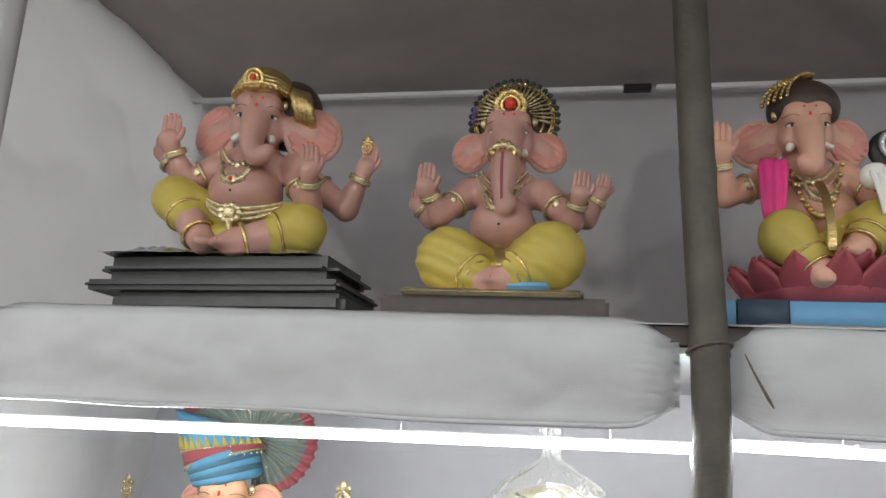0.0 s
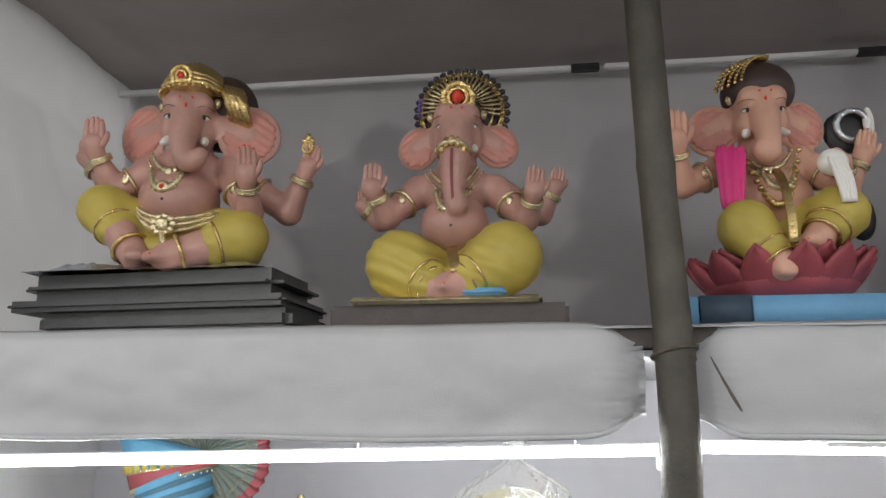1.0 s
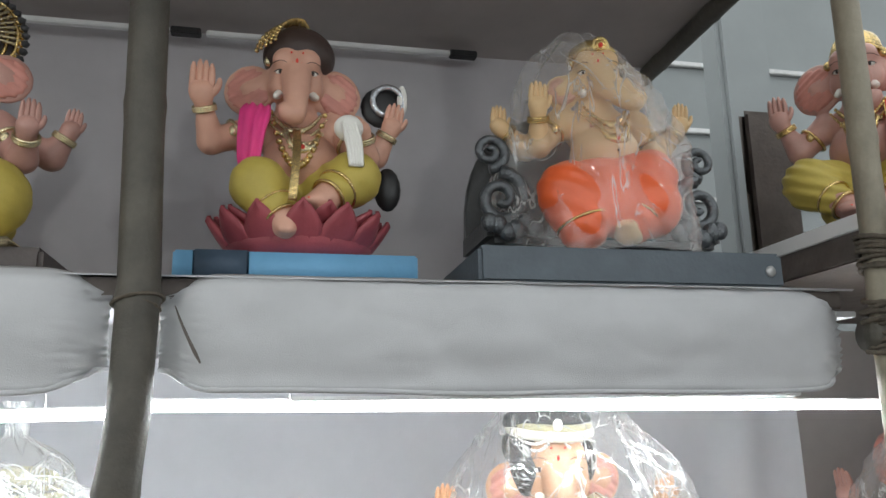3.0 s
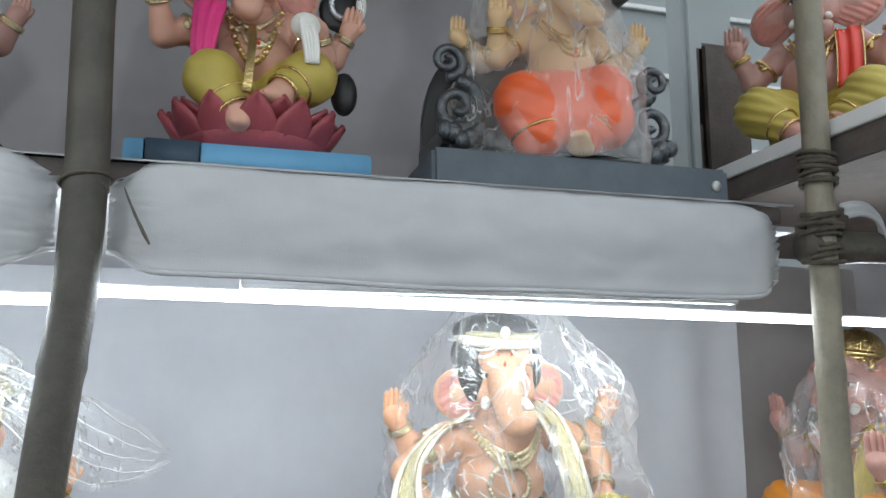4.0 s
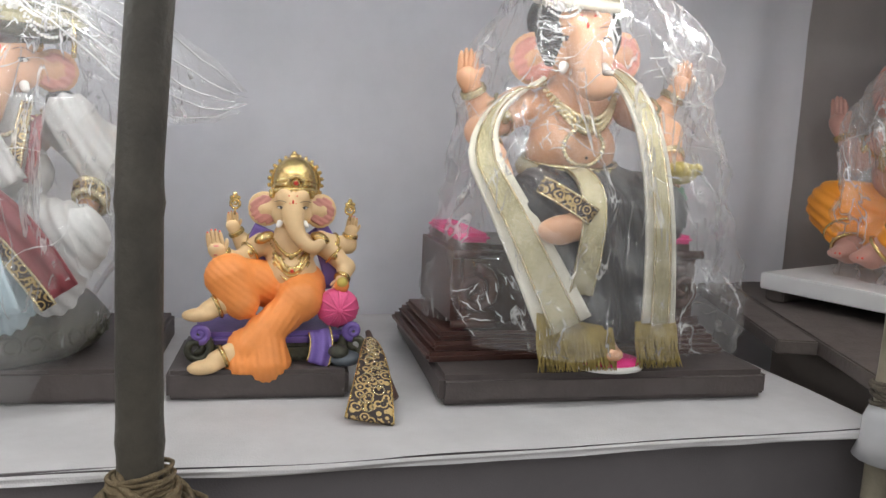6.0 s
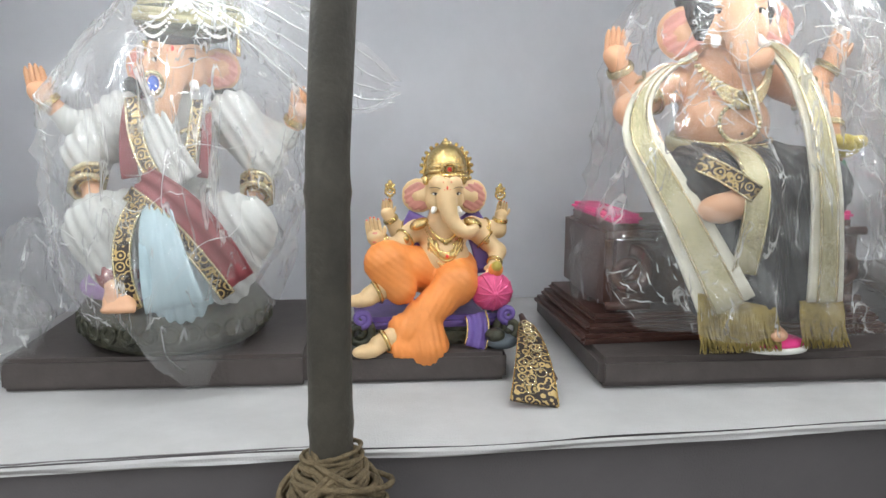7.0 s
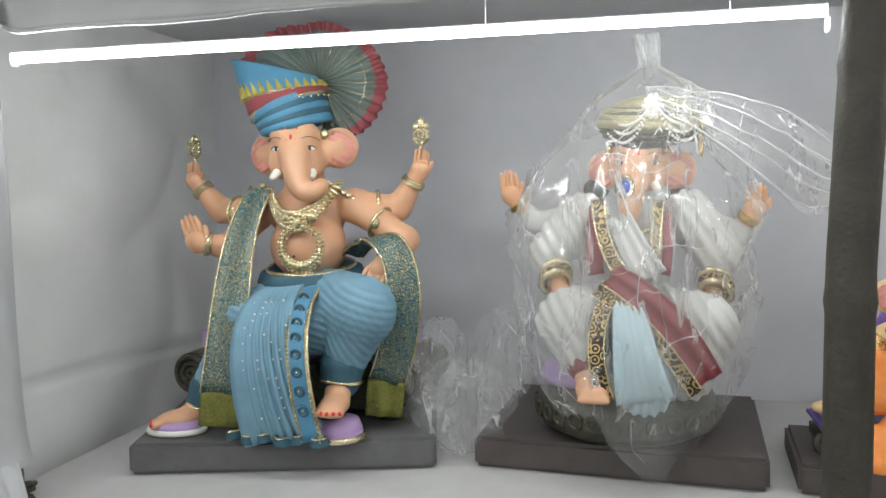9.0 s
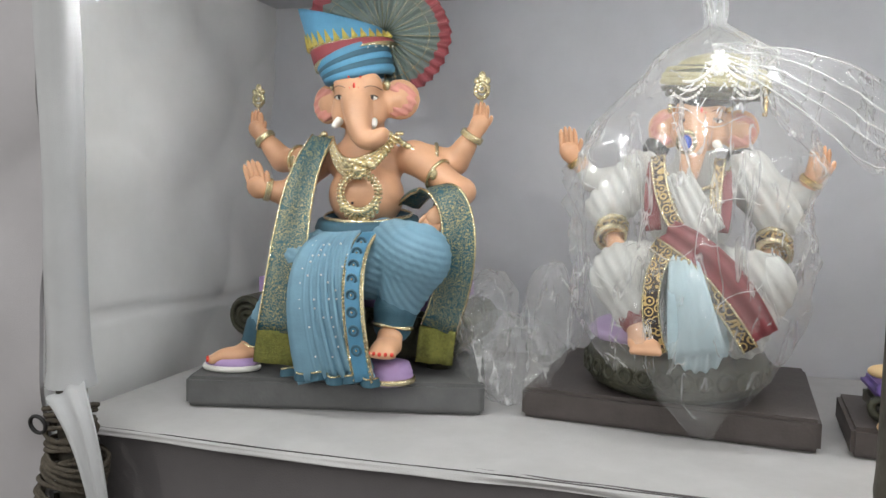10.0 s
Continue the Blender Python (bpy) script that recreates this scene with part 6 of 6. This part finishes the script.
for q in (-1, 1):
    b = Build()
    scroll(b, "bronze_green", (q * .160, -.09, .036), .030, .010, flip=q, start=math.pi / 2)
    scroll(b, "purple", (q * .155, -.095, .068), .018, .008, flip=-q, start=-math.pi / 2)
    scroll(b, "gold", (q * .12, -.10, .022), .016, .005, flip=q)
    b.object("scroll_leg", e)
b = Build()
b.strip("purple", bezier((.085, -.095, .070), (.095, -.112, .045), (.080, -.122, .004)), .045, .008, (1, 0, 0), .004, 2, "gold")
b.object("drape", e, label="purple drape with gold edge")
b = Build()
b.ball("magenta", (.125, -.075, .114), (.045, .036, .042), 22, 14)
bolster = b.object("bolster", e, label="shiny magenta round bolster")
for k in range(12):
    a = 2 * math.pi * k / 12
    b = Build()
    b.tube_path("magenta", bezier((.125, -.112, .114), (.125 + .03 * math.cos(a), -.110, .114 + .03 * math.sin(a)), (.125 + .043 * math.cos(a), -.082, .114 + .041 * math.sin(a))), .003, 5)
    b.object("rib", bolster)
b = Build()
b.ball("magenta", (.125, -.112, .114), .007, 8, 6)
b.object("button", bolster)
tagged(e, "purple carved throne with a magenta bolster", "throne")
b = Build()
b.ball("slab", (.60, 1.81, Z6 + .014), (.035, .03, .016), 12, 8)
b.ball("bronze_green", (.585, 1.80, Z6 + .032), (.022, .02, .016), 10, 7)
tagged(b.object("mouse_figure"), "small dark carved mount at the throne's foot", "ornament")

# embroidered ribbon end leaning on the slab
b = Build()
b.strip("gold_brocade", bezier((.655, 1.83, Z2 + .105), (.650, 1.72, Z2 + .085), (.622, 1.615, Z2 + .006), None, 14), [.018 + .075 * (i / 14) ** 0.7 for i in range(15)], .006, (1, 0.1, 0), .001, 1, "gold")
for k in range(14):
    t = (k + 1) / 15
    b.ring("gold_pale", (.652 - .028 * t * t + .018 * math.sin(k * 1.9) * t, 1.825 - .205 * t, Z2 + .104 - .094 * t * t + .006), .007 + .005 * t, .0016, (0, -0.6, 1), 14, 5)
ob = tagged(b.object("ribbon"), "black and gold embroidered ribbon propped against the slab", "ribbon")
b = Build()
b.tube_path("choc", [(.655, 1.86, Z2 + .115), (.668, 1.79, Z2 + .06), (.69, 1.72, Z2 + .012)], [.006, .016, .010], 10)
tagged(b.object("ribbon_tail"), "dark folded tail of the embroidered ribbon", "ribbon")

# -- lower shelf: large wrapped figure in black with cream stole --
S = 0.074
J = dict(head=(.002, .757), earL=(-.104, .722), earR=(.112, .738), tip=(-.010, .656), chest=(-.005, .605), belly=(-.008, .525), shL=(-.130, .615), shR=(.150, .622), bhL=(-.250, .672), belL=(-.200, .588), bhR=(.284, .682), belR=(.240, .600), elL=(-.232, .555), haL=(-.220, .505), elR=(.235, .568), haR=(.214, .492))
c, b = figure(J, S, "skin_peach", "ear_pink", "charcoal", dict(turn=-16, bow=10, ear=0.80, bend=(-.012, .700), curl=0.9, metal="gold_pale", bw=1.40, neck=False, arms=[("shL", "belL", "bhL", 0.6, 0.3, (-0.05, 0, 1), 1.05), ("shR", "belR", "bhR", 0.6, 0.3, (0.05, 0, 1), 1.05), ("shL", "elL", "haL", -0.4, -1.4, (0.2, -0.4, -0.8), 1.15), ("shR", "elR", "haR", -0.3, -1.3, (-0.3, -0.5, -0.4), 1.0)]))
for k in range(3):
    beads(b, "gold_pale", (-.085 - .004 * k, -.05, .650), (.075 + .004 * k, -.05, .650), .060 + .014 * k, 30, .0062, .060)
for k in range(9):
    a = 2 * math.pi * k / 9
    b.ball("gold_pale", (-.020 + .018 * math.cos(a), -.118, .578 + .016 * math.sin(a)), .008, 8, 6)
for k in range(26):
    a = 2 * math.pi * k / 26
    b.ball("gold_pale", (-.022 + .046 * math.cos(a), -.120, .530 + .040 * math.sin(a)), .0060, 7, 5)
r7 = ((0.7, 0, 0.7), 0.028, 0.0022)
c.cap("charcoal", (-.050, -.03, .410), (-.150, -.150, .392), .090, .075, r7)
c.cap("charcoal", (.050, -.03, .410), (.135, -.150, .392), .090, .080, r7)
c.ell("charcoal", (-.015, -.09, .375), (.175, .130, .110), None, r7)
c.cap("charcoal", (-.095, -.160, .360), (-.085, -.185, .175), .070, .062, ((1, 0, 0.2), 0.030, 0.003))
c.cap("charcoal", (-.010, -.175, .360), (-.005, -.195, .175), .070, .066, ((1, 0, 0.2), 0.030, 0.003))
c.cap("charcoal", (.085, -.160, .360), (.085, -.185, .175), .074, .064, ((1, 0, 0.2), 0.030, 0.003))
c.cap("skin_peach", (-.060, -.225, .372), (-.108, -.242, .366), .032, .028)
c.ell("skin_peach", (-.125, -.246, .362), (.040, .030, .028))
b.strip("gold_brocade", bezier((-.150, -.205, .452), (-.105, -.246, .430), (-.055, -.262, .392), None, 10), .034, .010, (0.4, 0, 0.9), 0, 1, "gold_pale")
b.strip("olive_brocade", bezier((-.040, -.130, .480), (-.040, -.262, .455), (-.050, -.272, .380), (-.072, -.262, .235), 16), .050, .008, (1, 0, 0), .002, 1, "gold_pale")
b.ring("olive_brocade", (-.010, -.018, .476), .104, .020, (0, -.15, 1), 40, 8, 1.0)
b.ring("gold_pale", (-.010, -.020, .497), .106, .005, (0, -.15, 1), 40, 6, 1.0, 36, .3)
c.cap("skin_peach", (.004, -.205, .160), (.008, -.222, .116), .030, .025)
c.ell("skin_peach", (.012, -.246, .104), (.026, .036, .016))
# hair, cap, headband with pearl strings
c.ell("black", (-.010, .030, .815), (.100, .088, .076))
c.ell("black", (-.072, -.010, .770), (.036, .050, .070))
c.ell("black", (.070, .000, .780), (.030, .050, .060))
c.ell("charcoal", (-.010, .0, .868), (.104, .096, .046))
b.ring("cream", (-.008, -.006, .852), .092, .013, (0.02, -.20, 1), 40, 8, 1.0)
b.ring("olive_brocade", (-.008, -.008, .868), .090, .010, (0.02, -.20, 1), 40, 8, 1.0)
for q in (-1, 1):
    for k in range(3):
        beads(b, "white", (-.022, -.100, .858 - .004 * k), (-.022 + q * .080, -.050, .842 - .006 * k), .014 + .010 * k, 16, .0034, .012)
b.ball("white", (-.022, -.106, .860), (.012, .007, .014), 10, 7)
# cream stoles with a woven middle band and long fringes
LEFT_STOLE = bezier((-.085, -.030, .672), (-.180, -.020, .640), (-.262, -.100, .575), (-.258, -.170, .490), 10) + bezier((-.258, -.170, .490), (-.182, -.240, .335), (-.102, -.266, .166), None, 14)[1:]
RIGHT_STOLE = bezier((.070, -.040, .700), (.118, -.130, .660), (.088, -.255, .500), (.098, -.262, .370), 14) + bezier((.098, -.262, .370), (.106, -.266, .27), (.110, -.262, .172), None, 10)[1:]
for line, w0, w1, tilt in ((LEFT_STOLE, .042, .118, 0.46), (RIGHT_STOLE, .052, .072, -0.02)):
    n = len(line)
    ws = [w0 + (w1 - w0) * (i / (n - 1)) ** 1.2 if w1 < .1 or i > 9 else .026 + .05 * (i / 10) ** 2 for i in range(n)]
    b.strip("cream", line, ws, .010, (1, -0.1, tilt), .003, 1)
    b.strip("olive_brocade", [(p[0], p[1] - .005, p[2]) for p in line], [w * .52 for w in ws], .010, (1, -0.1, tilt), 0, 1, "gold_pale")
for k in range(130):
    u = k / 129
    left_ = k < 86
    v = k / 85 if left_ else (k - 86) / 43
    x = -.160 + .165 * v if left_ else .066 + .088 * v
    y0, top = (-.262 if left_ else -.258), (.178 + .035 * (0.5 - v) if left_ else .172)
    w1, w2 = .010 * math.sin(k * 2.3), .016 * math.sin(k * 1.7)
    b.tube_path("fringe", bezier((x, y0 + .006, top), (x + w1, y0 - .004, .125), (x + .012 + w2, y0 - .006 - .006 * math.sin(k * 0.9), .074), None, 5), [.0042, .0042, .0038, .0034, .0026, .001], 5)
b.ball("yellow", (.205, -.140, .482), (.040, .034, .026), 16, 10)
for k in range(5):
    b.ball("yellow", (.185 + .012 * k, -.162, .488 + .006 * math.sin(2.2 * k)), .014, 10, 7)
c.ell("green", (.205, -.110, .415), (.038, .034, .045), None, ((0.5, 0, 0.8), .014, .002))
finish(c, b, (1.13, 1.93, Z2), "large elephant-headed statue in black with cream gold stole, wrapped in polythene")
Z7 = Z2 + .062
plinth((.778, 1.690, Z2), (1.515, 2.30, Z2 + .062), "plinth_brown", "dark brown slab under the large wrapped statue", -3, seed=13, bevel=.012)
e = root("carved_settee", (1.13, 1.985, Z7))
for k, (w, d, z0, z1) in enumerate(((.72, .40, 0, .022), (.69, .375, .022, .042), (.66, .35, .042, .060))):
    b = Build()
    b.box("choc", (-w / 2, -d / 2, z0), (w / 2, d / 2, z1), .008)
    b.object("base_step", e, auto=True)
b = Build()
b.box("choc", (-.26, -.10, .060), (.27, .15, .24), .014)
b.object("body", e, auto=True)
for q in (-1, 1):
    b = Build()
    b.box("choc", (q * .250 - .048, -.165, .060), (q * .250 + .048, .16, .252), .02)
    arm = b.object("arm", e, auto=True)
    for z in (.075, .230):
        b = Build()
        b.tube_path("choc", [(q * .250 - .050, -.166, z), (q * .250 + .050, -.166, z)], .010, 8)
        b.object("moulding", arm)
    b = Build()
    scroll(b, "choc", (q * .250, -.168, .150), .048, .014, flip=q, start=math.pi / 2)
    b.object("volute", arm)
    b = Build()
    b.box("hot_pink", (q * .250 - .036, -.15, .252), (q * .250 + .036, .14, .272), .008)
    b.object("arm_pad", arm, auto=True, label="hot pink velvet pad")
tagged(e, "chocolate-brown carved settee with hot pink arm pads", "settee")
foot_cushion((1.155, 1.706, Z7), .068, .044, "hot_pink", "white", "hot pink oval foot cushion with pearl trim on the slab", -5)


# ---- right-hand rack ----
def side_figure(at, s, rz, skin, cloth, stole, label, crown=True):
    J = dict(head=(0, 6.6 * s), earL=(-1.5 * s, 6.5 * s), earR=(1.5 * s, 6.5 * s), tip=(.2 * s, 5.0 * s), chest=(0, 4.7 * s), belly=(0, 3.6 * s), shL=(-1.4 * s, 4.9 * s), shR=(1.4 * s, 4.9 * s), elL=(-2.4 * s, 4.0 * s), haL=(-2.9 * s, 5.3 * s), elR=(2.4 * s, 4.0 * s), haR=(2.9 * s, 5.3 * s), ihR=(1.6 * s, 3.4 * s))
    c, b = figure(J, s, skin, "ear_pink", cloth, dict(ear=1.05, curl=0.7, arms=[("shL", "elL", "haL", -0.2, -0.8, (0, 0, 1), 1.2), ("shR", "elR", "haR", -0.2, -0.8, (0, 0, 1), 1.2)]))
    rg = ((0.4, 0, 0.9), .03, .003)
    leg(c, b, cloth, skin, (-.7 * s, 0, 2.2 * s), (-1.9 * s, -1.5 * s, 2.3 * s), (-.5 * s, -2.2 * s, .9 * s), 1.0 * s, .95 * s, .6 * s, s, rg)
    leg(c, b, cloth, skin, (.7 * s, 0, 2.2 * s), (1.9 * s, -1.5 * s, 2.3 * s), (.5 * s, -2.3 * s, .9 * s), 1.0 * s, .95 * s, .6 * s, s, rg)
    c.ell(cloth, (0, -.3 * s, 1.3 * s), (1.9 * s, 1.5 * s, .9 * s))
    b.strip(stole, bezier((1.2 * s, -.5 * s, 5.3 * s), (1.4 * s, -1.5 * s, 4.2 * s), (1.3 * s, -1.8 * s, 2.6 * s)), .9 * s, .010, (1, 0, 0), .004, 2, "gold")
    if crown:
        crown_dome(b, c, (0, 0, 7.4 * s), .95 * s, 1.1 * s)
    return finish(c, b, at, label, rz)


def pallet(at, w, d, rz, label):
    e = root("display_board", at, rz)
    b = Build()
    b.box("white_plastic", (-w / 2, -d / 2, .035), (w / 2, d / 2, .085), .004)
    b.object("board", e, auto=True, label="white painted board")
    for x in (-w * .42, w * .42):
        b = Build()
        b.box("wood", (x - .03, -d / 2 + .02, 0), (x + .03, d / 2 - .02, .035), .004)
        b.object("batten", e, auto=True)
    return tagged(e, label, "board", "display boards")


pallet((2.24, 2.10, .803), .50, .50, -70, "white board on battens under the saffron statue")
pallet((2.02, 1.45, .803), .44, .44, -62, "white board on battens under the purple statue")
side_figure((2.33, 2.12, .890), .086, -84, "skin_pink", "saffron", "yellow", "pink elephant-headed statue in saffron dhoti on a white board")
side_figure((2.06, 1.45, .890), .075, -62, "skin_pink", "purple", "gold_brocade", "pink elephant-headed statue in purple dhoti with gold border")
plinth((1.82, 1.62, 1.978), (2.22, 2.02, 2.02), "slab", "dark slab on the upper side shelf", 0, seed=15)
side_figure((2.03, 1.84, 2.022), .070, -50, "skin_pink", "yellow", "red", "elephant-headed statue in yellow with a red stole on a dark slab")
b = Build()
b.box("wood", (1.88, 2.16, 1.978), (2.06, 2.20, 2.52), .02)
tagged(b.object("backboard", auto=True), "dark wooden backboard standing on the side shelf", "board")


# ---- polythene ----
def wrap(at, prof, label, seed, material="film", squash=0.62, crumple=.012, name="polythene_wrap", n=120, thickv=70, folds=26, vfront=0.0, boxy=1.0):
    """A loose clear bag: a profile of (height, half width, sideways shift) with crumpled folds."""
    prof = sorted(prof)
    zs, ws, xs = [p[0] for p in prof], [p[1] for p in prof], [p[2] for p in prof]
    rows = []
    for i in range(thickv + 1):
        t = i / thickv
        z = zs[0] + (zs[-1] - zs[0]) * t
        w, x0 = float(np.interp(z, zs, ws)), float(np.interp(z, zs, xs))
        row = []
        for j in range(n):
            a = 2 * math.pi * j / n
            cx, cy = math.copysign(abs(math.cos(a)) ** boxy, math.cos(a)), math.copysign(abs(math.sin(a)) ** boxy, math.sin(a))
            q = Vector((cx * 1.4, cy * 1.4, z * 3.6 + cx * 1.2)) + Vector((seed * 3.7, seed, 0))
            f = abs(noise.noise(q * 1.1)) * 2.6 + abs(noise.noise(q * 2.6 + Vector((4, 1, 0)))) * 1.0 + abs(noise.noise(q * 5.5)) * 0.22
            r = w * (1 - 0.10 * f) + crumple * (0.5 - f)
            pleat = 0.05 * w * math.sin(a * 9 + z * 8 + seed) * t ** 3
            zz = z - vfront * max(0, -cy) ** 2 * (1 - t) ** 3
            row.append((x0 + (r + pleat) * cx, (r + pleat) * squash * cy - (0.10 * max(0, -cy) * (1 - t) * squash), zz))
        rows.append(row)
    b = Build()
    b.grid(np.array(rows), material, True)
    ob = b.object(name)
    ob.visible_shadow = False
    ob.matrix_basis = pose(*at)
    rnd = random.Random(seed)

    def skin(i, j):
        """A point just in front of the film at grid place (i, j)."""
        i = max(0.0, min(thickv - 0.001, i))
        i0, j0 = int(i), int(j) % n
        u, v = i - i0, j - int(j)
        p = [Vector(rows[a][d % n]) for a, d in ((i0, j0), (i0, j0 + 1), (i0 + 1, j0), (i0 + 1, j0 + 1))]
        q = p[0].lerp(p[1], v).lerp(p[2].lerp(p[3], v), u)
        return (q.x, q.y - .003, q.z)

    # long tension folds between the film's held points, shine added as white strokes
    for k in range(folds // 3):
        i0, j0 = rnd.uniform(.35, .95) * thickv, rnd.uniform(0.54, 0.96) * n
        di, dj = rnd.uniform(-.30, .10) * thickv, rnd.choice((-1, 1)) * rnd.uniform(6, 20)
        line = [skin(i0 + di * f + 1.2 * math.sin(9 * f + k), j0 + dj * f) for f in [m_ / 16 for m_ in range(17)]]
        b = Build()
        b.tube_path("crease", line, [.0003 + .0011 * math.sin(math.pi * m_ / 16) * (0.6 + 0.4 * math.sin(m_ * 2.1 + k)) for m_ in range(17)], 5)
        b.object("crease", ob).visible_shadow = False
    # clusters of short, angular lamp glints, put in as white strokes
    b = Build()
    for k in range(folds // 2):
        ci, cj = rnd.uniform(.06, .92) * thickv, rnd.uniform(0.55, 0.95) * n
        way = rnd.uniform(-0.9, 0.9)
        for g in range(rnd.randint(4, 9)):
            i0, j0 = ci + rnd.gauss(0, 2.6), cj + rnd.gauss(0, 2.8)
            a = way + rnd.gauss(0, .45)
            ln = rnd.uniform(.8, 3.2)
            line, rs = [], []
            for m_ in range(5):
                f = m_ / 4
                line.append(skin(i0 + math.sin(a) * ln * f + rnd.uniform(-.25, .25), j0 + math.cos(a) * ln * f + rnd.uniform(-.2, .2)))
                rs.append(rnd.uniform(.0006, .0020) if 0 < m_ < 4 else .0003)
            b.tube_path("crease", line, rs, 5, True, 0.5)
    glints = tagged(b.object("glint_strokes", ob), kind="stuff")
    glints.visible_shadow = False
    return tagged(ob, label, "plastic wrap", "polythene wraps")


wrap((-.08, 1.98, Z2), [(.085, .09, .05), (.15, .20, .02), (.25, .26, .01), (.42, .275, .01), (.58, .285, .01), (.66, .225, .02), (.74, .155, .04), (.80, .125, .05), (.83, .075, .055), (.86, .022, .05), (.93, .035, .04)], "crinkled clear polythene bag over the white-dressed statue", 1, squash=.86, vfront=.10, folds=40)
wrap((1.14, 1.90, Z2), [(.13, .345, .0), (.18, .350, .0), (.35, .330, .0), (.52, .300, .0), (.68, .290, .0), (.78, .245, .0), (.86, .175, -.01), (.92, .125, -.015), (.945, .060, -.02), (.955, .010, -.02)], "crinkled clear polythene bag over the large statue", 2, "film_clear", squash=.84, folds=54, boxy=0.70)
wrap((1.215, 1.80, Z1), [(.075, .26, .0), (.15, .27, .0), (.35, .25, .0), (.50, .19, -.01), (.60, .12, -.02), (.66, .05, -.02)], "clear polythene bag over the red-orange statue", 3, squash=.75, folds=14)
wrap((2.33, 2.12, .89), [(.0, .22, .0), (.2, .25, .0), (.45, .24, .0), (.6, .15, .0), (.68, .05, .0)], "clear polythene bag over the saffron statue", 6, squash=.9)

# the bunched bag on the shelf between two statues
for (x, y, z, rx, rz_, sd) in ((-.455, 1.90, .110, .098, .108, 4), (-.515, 1.92, .205, .055, .110, 5), (-.365, 1.93, .215, .052, .120, 6)):
    rows = []
    for i in range(61):
        a = math.pi * i / 60
        row = []
        for j in range(90):
            g = 2 * math.pi * j / 90
            p = Vector((math.sin(a) * math.cos(g), math.sin(a) * math.sin(g), math.cos(a)))
            q = p * 1.6 + Vector((sd * 5, 0, sd))
            k = 1.0 + 0.28 * noise.noise(q * 0.8) - 0.20 * abs(noise.noise(q * 1.5)) - 0.09 * abs(noise.noise(q * 3.0))
            row.append((p.x * rx * 1.35 * k, p.y * .09 * k, max(-.105, p.z * rz_ * k)))
        rows.append(row)
    b = Build()
    b.grid(np.array(rows), "film_thick", True)
    ob = b.object("polythene_bag")
    ob.visible_shadow = False
    ob.matrix_basis = pose(x, y, Z2 + z)
    tagged(ob, "bunched empty clear polythene bag between two slabs", "plastic bag", "polythene bags")

# streamers of film pulled from the white-dressed statue's wrap
rows = []
for i in range(40):
    t = i / 39
    row = []
    for j in range(24):
        u = j / 23
        q = Vector((t * 3, u * 6, 2.0))
        f = abs(noise.noise(q)) + 0.5 * abs(noise.noise(q * 2.6))
        z = .80 - .05 * t - u * (.03 + .24 * t) * (1 - .85 * max(0, (t - .6) / .4) ** 1.4) - .10 * t * t - .10 * max(0, t - .6)
        row.append((.02 + .44 * t - .03 * abs(math.sin(9 * u)) * t * t, -.10 - .10 * math.sin(math.pi * t) + .035 * f, z + .02 * f))
    rows.append(row)
b = Build()
b.grid(np.array(rows), "film")
ob = b.object("polythene_flap")
ob.visible_shadow = False
ob.matrix_basis = pose(-.06, 1.98, Z2)
# pale strokes laid along the flap's folds for their shine
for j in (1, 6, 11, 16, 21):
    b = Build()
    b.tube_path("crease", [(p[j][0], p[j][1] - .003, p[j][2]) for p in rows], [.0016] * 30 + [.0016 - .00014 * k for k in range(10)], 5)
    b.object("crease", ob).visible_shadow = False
tagged(ob, "loose flap of clear polythene spread beside the white-dressed statue", "plastic wrap", "polythene wraps")
